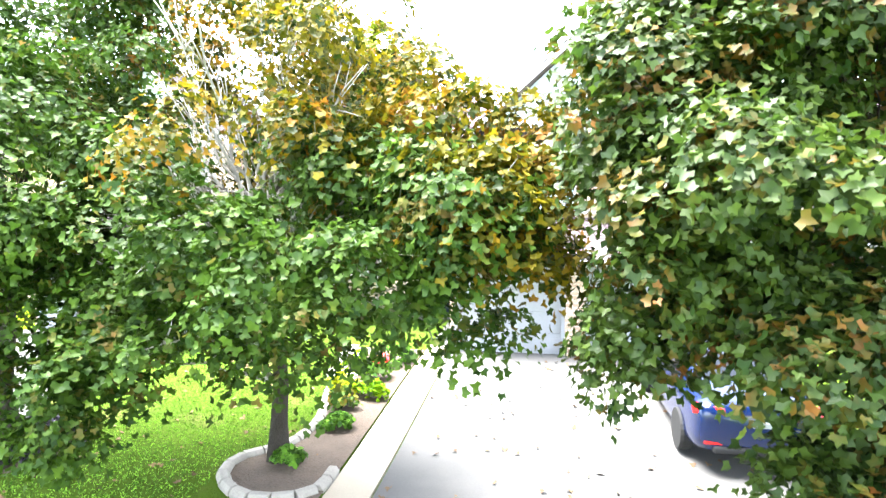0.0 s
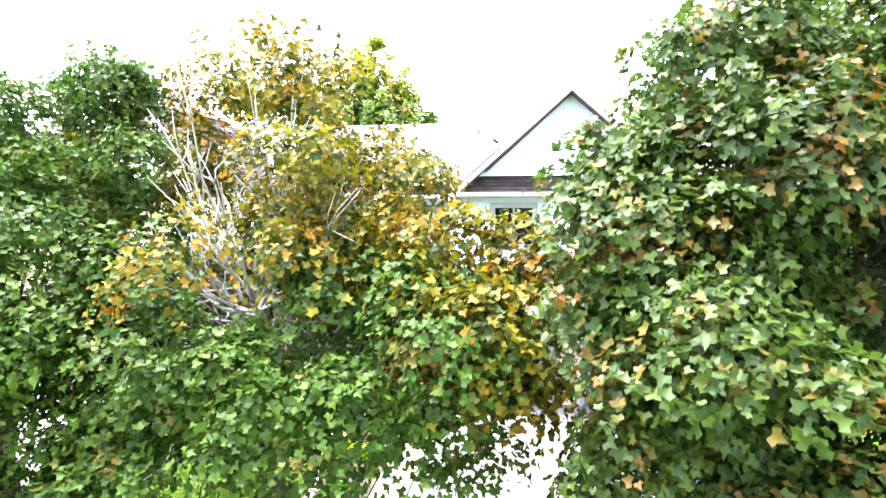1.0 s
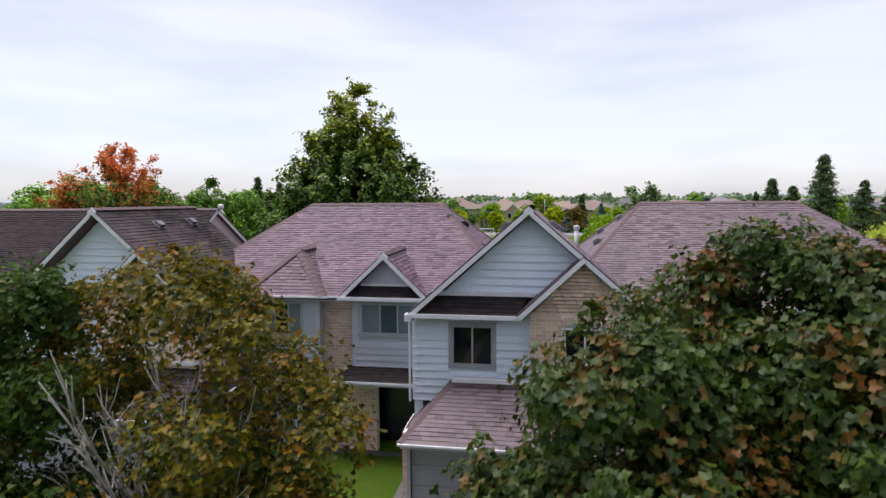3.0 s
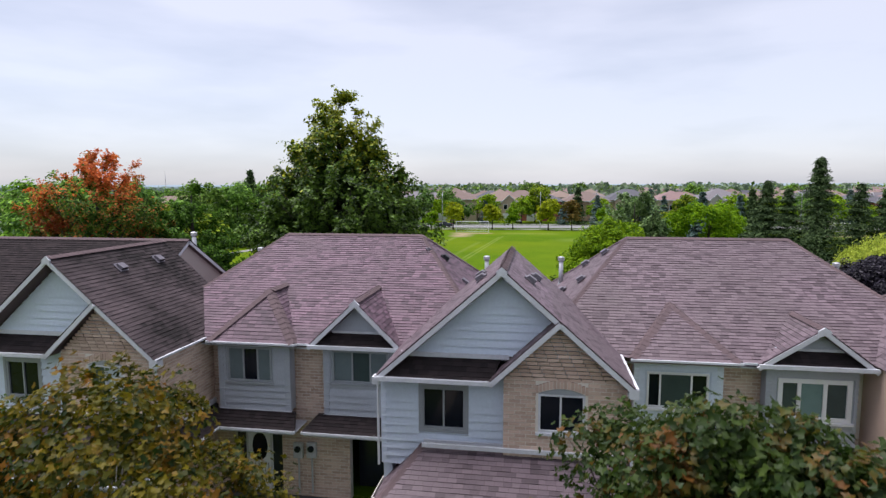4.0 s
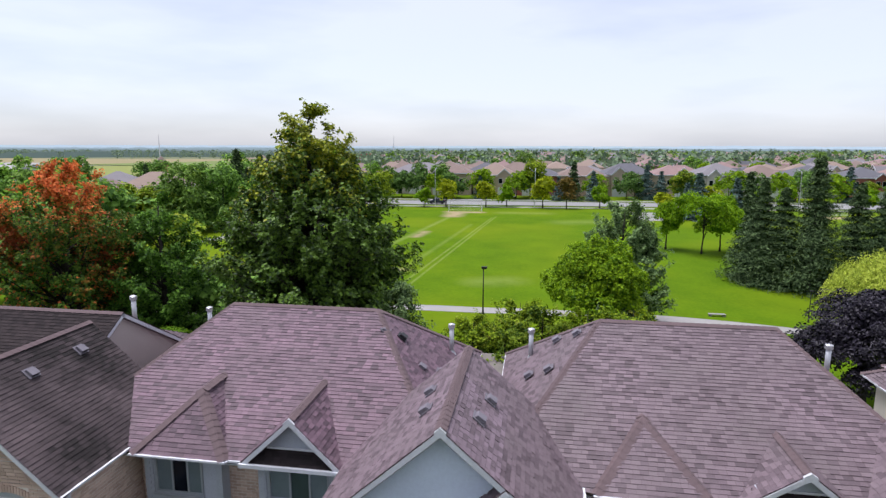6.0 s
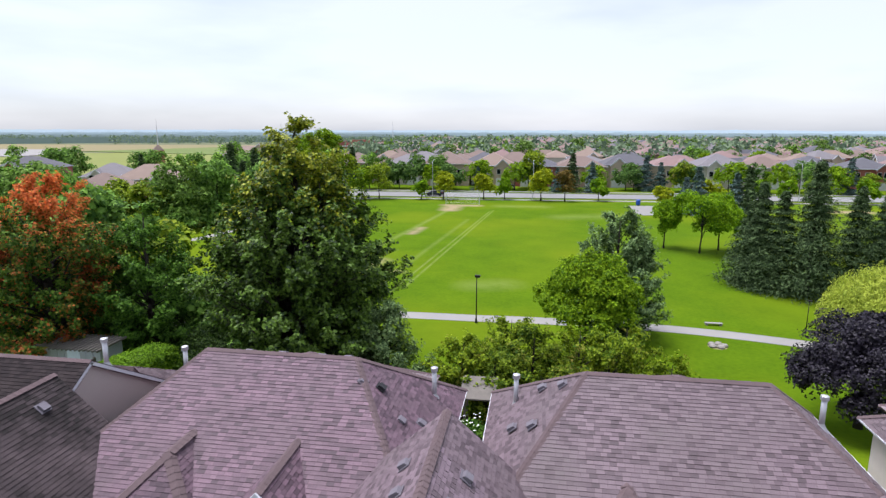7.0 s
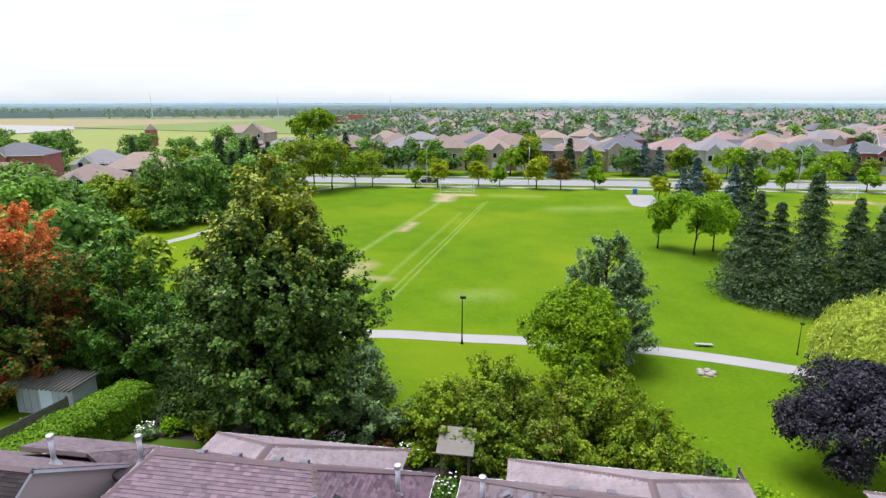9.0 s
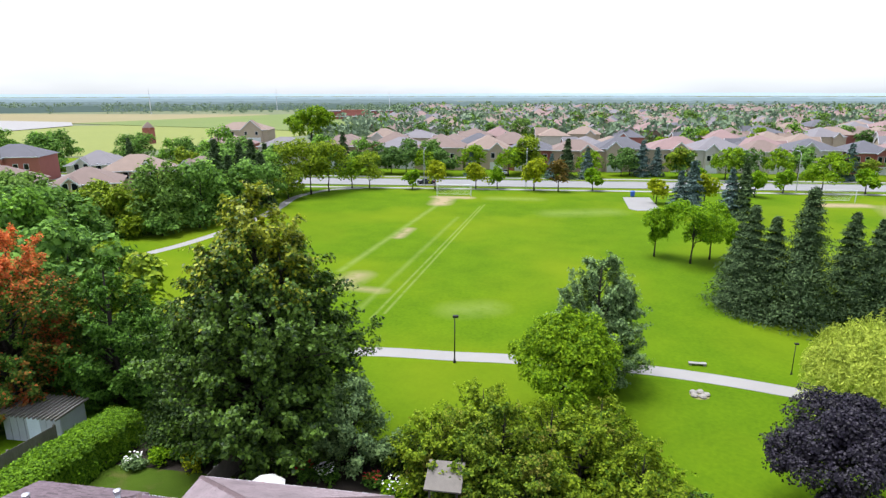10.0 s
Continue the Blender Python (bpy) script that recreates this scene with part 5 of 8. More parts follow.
    brick_face(holder, front, wy, [entry, dark_entry] + hide, seed=sd + 11)
    part("soffit", Build().box(front[0][0], front[1][0], F, wy + 0.1, EZ - 0.16, EZ - 0.14), M["white"], ob)
    eave(ob, (6.75 + xf, F - 0.02, EZ), (7.2 + xf, F - 0.02, EZ))
    # bay with a hipped roof
    by = 18.0
    wmat = M["siding_old"] if not new_win else M["siding"]
    if new_win:
        win, sp, pn, fm = (4.52 + xf, 6.12 + xf, 3.85, 4.85), [4.87 + xf, 5.68 + xf], ["glass", "teal_curtain", "glass"], "pvc"
    else:
        win, sp, pn, fm = (4.46 + xf, 5.88 + xf, 3.97, 5.04), [4.97 + xf, 5.43 + xf], ["blind", "glass", "blind"], "frame_grey"
    bay = [(b0, 3.1), (b1, 3.1), (b1, EZ - 0.12), (b0, EZ - 0.12)]
    part("wall", wall_panel(bay, by, 0.15, [win]).box(b0, b0 + 0.1, by + 0.15, wy, 3.1, EZ - 0.12).box(b1 - 0.1, b1, by + 0.15, wy, 3.1, EZ - 0.12).box(b0 + .1, b1 - .1, by + 0.15, wy, 3.1, 3.2), wmat, ob)
    lap_siding(ob, bay, by, [(win[0] - 0.05, win[1] + 0.05, win[2] - 0.08, win[3] + 0.05)], wmat, 0.13 if new_win else 0.2)
    part("corner_trim", Build().box(b0 - 0.03, b0 + 0.12, by - 0.045, by + 0.05, 3.1, EZ - 0.12), wmat, ob)
    part("corner_trim", Build().box(b1 - 0.14, b1 + 0.03, by - 0.045, by + 0.05, 3.1, EZ - 0.12), wmat, ob)
    part("foot_trim", Build().box(b0 - 0.05, b1 + 0.05, by - 0.06, by + 0.02, 3.02, 3.12), M["white"], ob)
    window(ob, *win, by, sp, pn, fm, fw=0.06)
    e0, e1, ef = 4.05 + xf, 6.78 + xf, 17.6
    cx, cz = (e0 + e1) / 2, 6.40 if new_win else 6.62
    ey = 19.66 if new_win else ef + (cz - EZ) / 0.95
    ap, bk = (cx, ey, cz), (cx, 20.0 if new_win else 20.35, cz)
    yb = 17.9
    roof_slope(ob, [(e0, ef, EZ), (e1, ef, EZ), ap], tiles, seed=sd + 12)
    roof_slope(ob, [(e0, yb, EZ), (e0, ef, EZ), ap, bk], tiles, seed=sd + 13)
    roof_slope(ob, [(e1, ef, EZ), (e1, yb, EZ), bk, ap], tiles, seed=sd + 14)
    for a, b in (((e0, ef, EZ), ap), ((e1, ef, EZ), ap), (ap, bk)):
        cap_line(ob, a, b, 0.34)
    eave(ob, (e0 - 0.03, ef - 0.04, EZ), (e1 + 0.03, ef - 0.04, EZ))
    eave(ob, (e1 + 0.03, ef - 0.04, EZ), (e1 + 0.03, F, EZ))
    # bay with a gabled roof
    g0, g1, gf = 7.22 + xf, 9.98 + xf, 17.6
    gc, gz = (g0 + g1) / 2 + (0.09 if new_win else 0.03), 6.28 if new_win else 6.62
    gb = F + (gz - EZ) / 0.525 + 0.1
    roof_slope(ob, [(g0, F + 0.3, EZ), (g0, gf, EZ), (gc, gf, gz), (gc, gb, gz)], tiles, seed=sd + 15)
    roof_slope(ob, [(g1, gf, EZ), (g1, F + 0.3, EZ), (gc, gb, gz), (gc, gf, gz)], tiles, seed=sd + 16)
    cap_line(ob, (gc, gf, gz), (gc, gb, gz))
    rake(ob, (g0 - 0.06, gf - 0.01, EZ - 0.05), (gc, gf - 0.01, gz + 0.01), h=0.115)
    rake(ob, (g1 + 0.06, gf - 0.01, EZ - 0.05), (gc, gf - 0.01, gz + 0.01), h=0.115)
    apex_block(ob, gc, gf - 0.055, gz, (gz - EZ) / (gc - g0), w=0.15, h=0.17)
    wmat = M["siding_old"]
    tri = [(g0 + 0.5, EZ + 0.34), (g1 - 0.5, EZ + 0.34), (gc, gz - 0.17)]
    part("wall", wall_panel(tri, 17.98, 0.1, []), wmat, ob)
    lap_siding(ob, tri, 17.98, [], wmat, 0.16)
    part("trim", Build().box(g0 + 0.62, g1 - 0.62, 17.9, 17.97, EZ + 0.30, EZ + 0.36), M["white"], ob)
    roof_slope(ob, [(g0 + 0.06, gf + 0.02, EZ - 0.03), (g1 - 0.06, gf + 0.02, EZ - 0.03), (g1 - 0.42, 17.97, EZ + 0.3), (g0 + 0.42, 17.97, EZ + 0.3)], "shingle_dark", seed=sd + 17, thick=0.06)
    eave(ob, (g0 - 0.02, gf - 0.04, EZ - 0.0), (g1 + 0.02, gf - 0.04, EZ - 0.0), h=0.1)
    if new_win:
        win2, sp2, pn2, fm2 = (7.83 + xf, 9.62 + xf, 3.70, 4.84), [8.35 + xf, 8.98 + xf], ["teal_curtain", "sage_blind", "teal_curtain"], "pvc"
    else:
        win2, sp2, pn2, fm2 = (7.78 + xf, 9.50 + xf, 4.08, 5.06), [8.40 + xf, 8.95 + xf], ["blind", "teal_curtain", "blind"], "frame_grey"
    bay2 = [(d0, 3.08), (d1, 3.08), (d1, EZ - 0.12), (d0, EZ - 0.12)]
    part("wall", wall_panel(bay2, by, 0.15, [win2]).box(d0, d0 + 0.1, by + 0.15, wy, 3.08, EZ - 0.12).box(d1 - 0.1, d1, by + 0.15, wy, 3.08, EZ - 0.12).box(d0 + .1, d1 - .1, by + 0.15, wy, 3.08, 3.18), wmat, ob)
    lap_siding(ob, bay2, by, [(win2[0] - 0.05, win2[1] + 0.05, win2[2] - 0.08, win2[3] + 0.05)], wmat, 0.2)
    part("corner_trim", Build().box(d0 - 0.03, d0 + 0.13, by - 0.045, by + 0.05, 3.08, EZ - 0.12), wmat, ob)
    part("foot_trim", Build().box(d0 - 0.05, d1 + 0.05, by - 0.06, by + 0.02, 3.0, 3.1), M["white"], ob)
    window(ob, *win2, by, sp2, pn2, fm2, fw=0.12 if new_win else 0.06)
    # canopies over the entrances
    for c0, c1, inset in ((4.05 + xf, 6.85 + xf, 0.25), (7.05 + xf, 10.0 + xf, 0.3)):
        roof_slope(ob, [(c0, 17.3, 2.80), (c1, 17.3, 2.80), (c1 - inset, 17.98, 3.10), (c0 + (0.0 if c0 < 5 + xf else inset), 17.98, 3.10)], "shingle_dark", seed=sd + 18, thick=0.08)
        eave(ob, (c0, 17.28, 2.80), (c1, 17.28, 2.80), h=0.07)
        part("soffit", Build().box(c0 + 0.05, c1 - 0.05, 17.32, wy, 2.66, 2.68), M["white"], ob)
    # entrance door with side panels
    ex = entry[0]
    door = part("door", Build().box(ex + 0.38, ex + 1.10, wy + 0.12, wy + 0.16, FLOOR, 2.2), M["pvc"], ob, "white screen door with an oval pane")
    part("pane", Build().prism([(ex + 0.74 + 0.26 * math.cos(a * math.pi / 8), wy + 0.115, 1.68 + 0.46 * math.sin(a * math.pi / 8)) for a in range(16)], (0, 0.004, 0)), M["glass"], door)
    gr = Build()
    for i in range(6):
        gr.box(ex + 0.46 + i * 0.11, ex + 0.475 + i * 0.11, wy + 0.10, wy + 0.12, 0.5, 1.15)
    part("grille", gr, M["black"], door)
    part("side_panel", Build().box(ex, ex + 0.33, wy + 0.12, wy + 0.18, FLOOR, 2.35), M["dark_paint"], ob, "dark blue side panel")
    part("side_panel", Build().box(ex + 1.15, ex + 1.55, wy + 0.12, wy + 0.18, FLOOR, 2.35), M["dark_paint"], ob, "dark blue side panel")
    part("door_frame", Build().box(ex + 0.30, ex + 0.38, wy + 0.08, wy + 0.18, FLOOR, 2.3).box(ex + 1.10, ex + 1.18, wy + 0.08, wy + 0.18, FLOOR, 2.3).box(ex + 0.30, ex + 1.18, wy + 0.08, wy + 0.18, 2.2, 2.3), M["white"], ob)
    # near-black sheet closes the recess: the entrance's shade as a colour
    part("recess", Build().box(dark_entry[0], dark_entry[1], wy + 0.9, wy + 1.0, FLOOR - 0.1, 2.35), M["dark_paint"], ob, "recessed entrance, its shade put into a dark panel")
    # floor slabs close the inside
    part("floor_slab", Build().box(L + 0.6, R - 0.6, wy + 1.0, B - 0.65, 2.6, 2.75), M["mortar"], ob)
    return ob


front_gable(0.75)
front_gable(-11.35, left=True)
front_gable(13.0)
house_block(0.0, 0.0, "new")
house_block(-12.42, -12.2, "old")

# the house further left: its ridge runs along the row and ends in a stucco gable
ob = thing("townhouse", "townhouse with greige stucco gable end and mauve shingle roof", "house", (0, 0, 0), "townhouses")
gx0, gx1, gyr, gzr = -26.0, -11.2, 21.7, 7.9
# front slope in much darker shingles than the rear slope
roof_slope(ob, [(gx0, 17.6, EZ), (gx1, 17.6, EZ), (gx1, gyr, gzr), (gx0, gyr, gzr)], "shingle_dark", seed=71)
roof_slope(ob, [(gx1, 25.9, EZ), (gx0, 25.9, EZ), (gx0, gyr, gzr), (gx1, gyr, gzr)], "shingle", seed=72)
cap_line(ob, (gx0, gyr, gzr), (gx1, gyr, gzr))
rake(ob, (gx1 - 0.02, 17.5, EZ - 0.05), (gx1 - 0.02, gyr, gzr + 0.01))
rake(ob, (gx1 - 0.02, 26.0, EZ - 0.05), (gx1 - 0.02, gyr, gzr + 0.01))
part("wall", Build().prism([(gx1 - 0.15, 17.9, FLOOR - 0.3), (gx1 - 0.15, 25.5, FLOOR - 0.3), (gx1 - 0.15, 25.5, EZ + 0.1), (gx1 - 0.15, gyr, gzr - 0.15), (gx1 - 0.15, 17.9, EZ + 0.1)], (-0.25, 0, 0)), M["stucco"], ob)
part("wall", Build().box(gx0 + 0.3, gx1 - 0.4, 25.25, 25.5, FLOOR - 0.3, EZ), M["stucco"], ob)
part("wall", Build().box(gx0 + 0.3, gx1 - 0.4, 18.3, 18.55, FLOOR - 0.3, EZ), M["brick"], ob)
roof_slope(ob, [(-10.9, 27.6, 5.0), (-16.0, 27.6, 5.0), (-15.0, 24.9, 6.3), (-12.2, 24.9, 6.3)], "shingle", seed=73)
roof_slope(ob, [(-10.9, 25.0, 5.0), (-10.9, 27.6, 5.0), (-12.2, 24.9, 6.3)], "shingle", seed=74)
part("wall", Build().box(-15.6, -11.3, 25.5, 27.2, FLOOR - 0.5, 5.0), M["stucco"], ob)

house_block(12.95, 12.3, "new")

for x, y, b, t in ((-12.0, 23.3, 7.0, 8.1), (-9.95, 24.85, 6.2, 7.35), (-0.45, 24.85, 5.95, 7.15), (2.42, 24.6, 6.0, 7.2), (12.05, 24.6, 6.0, 7.15)):
    chimney_pipe((x, y), b, t)


# ---- trees of the front yards ----
def away_from_line(a, b, radius, part_left, seed):
    """Thins leaves along a line through a crown, where only bare limbs are left."""
    a, b = np.array(a), np.array(b)

    def keep(p):
        u = np.clip(((p - a) @ (b - a)) / ((b - a) @ (b - a)), 0, 1)
        dist = np.linalg.norm(p - a - u[:, None] * (b - a), axis=1)
        rnd = np.random.default_rng(seed).random(len(p))
        return (dist > radius * (0.75 + 0.5 * rnd)) | (rnd < part_left)
    return keep


def drooping_edge(p):
    """The crown's underside rises towards the street, and its shaded far side is thinner."""
    rnd = np.random.default_rng(8).random(len(p))
    return (p[:, 2] > 3.52 - 0.31 * (p[:, 1] + 6.6) + 0.14 * np.sin(p[:, 0] * 5) + 0.12 * np.sin(p[:, 1] * 7)) & ((p[:, 1] < 0.9) | (rnd < 0.5))


BARE_LIMBS = away_from_line((-0.1, -0.9, 4.0), (-0.7, -1.8, 6.4), 0.95, 0.10, 3)
gold_maple = tree("maple_tree", "young maple turning gold, standing in a kerbed garden bed", (-3.84, 8.0, 0.03),
     [(0.3, -0.8, 3.6, 2.5, 2.4, 1.4), (2.4, -2.2, 3.5, 1.35, 1.2, 1.1), (1.3, -2.6, 3.0, 1.5, 1.0, 0.9), (-0.6, -2.4, 2.3, 1.3, 0.9, 0.9), (-1.6, -1.2, 3.4, 1.5, 1.6, 1.3),
      (-1.3, -2.6, 2.1, 1.3, 0.9, 0.8), (-0.5, -1.0, 2.2, 1.8, 1.5, 0.8), (0.9, -1.2, 2.2, 1.6, 1.3, 0.8), (2.9, -2.3, 2.75, 0.75, 0.7, 0.7), (-1.2, -2.5, 1.5, 0.95, 0.7, 0.65)],
     36000, 0.085, "maple", 11, 0.15, (0.1, -0.2, 4.6), 90, "maple", 24, 0.34, bark="bark", limb_bark="grey_bark", bend=0.08, spikes=80, reach=0.6, keep=BARE_LIMBS,
     tip=("upper_crown", [(0.1, -0.2, 5.9, 2.1, 1.9, 1.6, 0.6), (-0.2, 0.4, 6.7, 1.1, 1.1, 0.9, 0.5), (-1.6, -0.2, 5.3, 1.4, 1.4, 1.1, 0.6), (1.6, -1.0, 5.0, 1.3, 1.4, 1.2), (0.0, 1.0, 4.2, 2.2, 1.7, 1.8),
                          (3.3, -2.2, 3.6, 0.95, 0.9, 0.95, 1.8), (3.4, -2.3, 3.0, 0.75, 0.8, 0.8, 1.6), (2.4, -1.6, 4.3, 0.9, 0.9, 0.8), (3.4, -2.0, 4.3, 0.75, 0.8, 0.75, 1.6), (0.6, -1.4, 4.3, 1.9, 1.7, 0.9, 0.7), (-0.2, 1.1, 6.6, 0.75, 0.7, 0.6)], 22000, "maple_gold", "yellow and gold leaves of the upper crown", BARE_LIMBS))
fan_rng = np.random.default_rng(44)
fan = Build()
for i in range(15):
    root = Vector((0.05, -0.55, 3.55)) + Vector(fan_rng.normal(size=3)) * 0.10
    tip = Vector((0.25 + (i - 7) * 0.24 + fan_rng.normal() * 0.15, -1.5 + fan_rng.normal() * 0.7, 6.2 - 0.05 * abs(i - 8) ** 1.7 + fan_rng.normal() * 0.3))
    way = [root.lerp(tip, k / 6) + Vector(fan_rng.normal(size=3)) * 0.05 + Vector((0, 0, -0.25 * math.sin(math.pi * k / 6))) for k in range(7)]
    fan.tube(way, [0.032 * (1 - 0.86 * k / 6) for k in range(7)], 5)
    for k in range(2, 6):
        for _ in range(3):
            end = way[k] + (way[k + 1] - way[k]).normalized() * (0.35 + 0.3 * fan_rng.random()) + Vector(fan_rng.normal(size=3)) * 0.17
            fan.tube([way[k], way[k].lerp(end, 0.5) + Vector(fan_rng.normal(size=3)) * 0.03, end], [0.011, 0.008, 0.003], 4)
tagged(part("leafless_branchwork", fan, M["grey_bark"], gold_maple, "pale grey leafless limbs", smooth=True), kind="stuff")
tree("maple_tree", "dense green maple at the edge of the neighbouring lawn", (-8.3, 7.9, 0.03),
     [(0.5, -0.6, 4.2, 2.7, 2.8, 2.0), (2.0, -0.4, 5.95, 1.4, 1.5, 1.25), (0.6, -0.2, 5.85, 1.8, 1.8, 1.4), (1.6, -2.4, 3.4, 1.7, 1.6, 1.4), (-1.6, -1.2, 4.0, 2.0, 2.0, 1.8), (0.8, -2.6, 4.6, 1.5, 1.2, 1.2), (1.8, -2.0, 2.5, 1.5, 1.4, 0.9), (0.0, -1.0, 2.6, 2.2, 2.0, 1.0)],
     46000, 0.085, "maple", 12, 0.15, None, 40, "maple", 24, 0.34, spikes=24, reach=0.45)
tree("maple_tree", "large dense maple with some rusty leaves beside the driveway", (4.4, 6.6, 0.03),
     [(-1.2, -0.6, 4.2, 2.6, 2.2, 2.1), (-2.9, -0.9, 4.4, 1.25, 1.3, 1.6), (-2.55, -0.6, 5.9, 1.1, 1.2, 1.05), (-1.5, 0.0, 6.1, 1.0, 1.1, 0.9), (-0.6, 0.0, 6.6, 1.3, 1.3, 1.1), (-1.5, 0.6, 6.9, 0.55, 0.6, 0.8), (0.2, 0.3, 6.6, 0.8, 0.8, 0.9),
      (-0.9, 0.6, 7.1, 0.8, 0.8, 0.9), (-2.0, -1.6, 2.9, 1.6, 1.1, 1.0), (1.0, -0.6, 4.6, 2.4, 2.4, 2.4), (-2.2, -1.7, 2.5, 1.4, 1.0, 0.8), (-0.9, -1.9, 2.6, 1.3, 1.2, 1.0), (-3.0, -2.1, 3.7, 1.0, 0.9, 0.8), (-3.3, -1.6, 3.3, 0.8, 0.8, 0.9), (-3.5, -1.4, 4.0, 0.6, 0.6, 0.8), (-3.1, -1.2, 4.4, 0.8, 0.9, 1.0), (-2.9, -1.4, 2.7, 1.1, 0.9, 0.9),
      (-1.7, 2.5, 6.35, 0.85, 0.75, 0.75), (-1.0, 1.7, 5.7, 1.1, 1.1, 1.0), (0.3, 2.2, 5.8, 1.1, 0.8, 0.8)],
     93000, 0.085, "maple_rust", 13, 0.18, None, 60, "maple", 24, 0.33, spikes=40, reach=0.6, keep=drooping_edge,
     tip=("low_branch", [(-2.2, -2.2, 1.5, 0.95, 0.8, 0.7), (-1.3, -2.0, 1.6, 1.0, 0.8, 0.9), (-0.6, -1.4, 1.7, 1.0, 0.9, 0.9)], 8500, "maple_rust", "low leafy branch beside the parked car", None))

# ---- trees of the back yards and the park ----
P0 = -0.7
twig_tree("shade_tree", "tall dark broad-leaved tree with a yellowing top behind the houses", (-11.4, 39.2, P0),
          [(0.7, 4.4), (3, 5.7), (6, 6.0), (8.4, 5.8), (10.8, 4.9), (13, 3.3), (14.6, 2.0), (15.8, 1.0), (16.3, 0.4)], 260, 18, 20, 0.235, "linden", 21, 0.42, elev=(64, 6), twig=1.25, scatter=0.13,
          leaders=((1.8, -0.6, [(8, 1.5), (10.5, 1.7), (12.6, 1.0), (13.6, 0.3)], 22), (-1.9, -0.4, [(8, 1.6), (11, 1.7), (12.8, 1.0), (13.8, 0.3)], 22), (3.6, 0.4, [(5, 1.6), (8, 1.7), (10.2, 1.0), (11.4, 0.3)], 18)),
          turned=("crown_tip", "linden_tip", "yellowing leaves at the top", 10.4, 14.8, 0.9, 0.0))
twig_tree("garden_tree", "silver-leaved garden tree beside the tall tree", (-5.6, 38.0, -0.5), [(0.4, 1.9), (1.8, 2.5), (3.6, 2.1), (5.2, 1.1), (6.0, 0.3)], 60, 14, 16, 0.17, "silver", 22, 0.14, elev=(55, 15), twig=0.7)
twig_tree("shade_tree", "maple with orange autumn leaves over a rusty green crown", (-30.6, 40.8, P0),
          [(0.5, 4.6), (3, 5.2), (6, 5.0), (8.8, 4.6), (10.6, 4.0), (12.0, 2.8), (12.9, 1.2)], 160, 18, 22, 0.21, "rust_green", 23, 0.34, elev=(62, 10), twig=1.15,
          turned=("orange_crown", "orange", "orange autumn leaves", 9.0, 11.4, 0.95, 0.08))
twig_tree("shade_tree", "dark green round tree beside the orange maple", (-24.6, 43.2, P0), [(0.4, 3.2), (3, 3.8), (6, 3.5), (8.5, 2.2), (10.2, 0.9), (10.8, 0.3)], 90, 16, 22, 0.21, "green", 25, 0.24, elev=(60, 8), twig=1.0)
tree("shade_tree", "round bright green maple by the footpath", (6.5, 45.4, P0),
     [(0, 0, 3.9, 3.8, 3.6, 3.0), (0.3, 0, 5.9, 2.6, 2.6, 2.0), (0.2, 0, 4.6, 3.4, 3.3, 2.6)], 36000, 0.175, "round_maple", 26, 0.2, shape="chip", cluster=24, spread=0.34)
twig_tree("shade_tree", "grey-green silvery tree by the footpath", (9.2, 51.8, P0), [(0.6, 2.8), (2.2, 3.7), (5.0, 3.7), (7.2, 2.9), (9, 1.7), (9.8, 0.7)], 110, 17, 22, 0.19, "silver", 27, 0.2,
          elev=(60, 15), twig=0.9, leaders=((1.6, 0.2, [(4, 1.2), (6.4, 1.2), (8.0, 0.4)], 16),))
for i, (x, y, h, r) in enumerate(((-1.0, 37.6, 4.1, 2.6), (3.0, 38.2, 4.6, 3.0), (7.2, 37.6, 4.6, 3.0), (10.2, 36.4, 3.9, 2.5), (4.8, 35.0, 3.6, 2.5), (1.6, 40.8, 4.6, 2.8), (8.5, 40.8, 4.4, 2.7), (0.9, 36.6, 3.7, 2.4), (5.6, 38.8, 4.8, 2.8))):
    twig_tree("crabapple_tree", "spreading crabapple with small olive-green leaves and a tangled crown", (x, y, -0.6),
              [(h * 0.12, r * 0.8), (h * 0.4, r * 1.05), (h * 0.7, r * 0.85), (h * 0.92, r * 0.4), (h * 1.02, r * 0.1)], 64, 13, 15, 0.165, ("crab", "crab_dark", "crab")[i % 3], 30 + i, 0.12,
              elev=(58, 4), twig=0.85, scatter=0.10, group="crabapple thicket")
tree("shade_tree", "dark purple-leaved maple in a back yard", (20.6, 38.6, -0.6),
     [(0, 0, 3.3, 3.6, 3.5, 2.7), (0.4, 0, 4.8, 2.4, 2.4, 1.5), (-1.9, -1.2, 2.7, 2.1, 2.0, 1.9)], 40000, 0.155, "purple", 41, 0.2, shape="chip", cluster=30, spread=0.4)


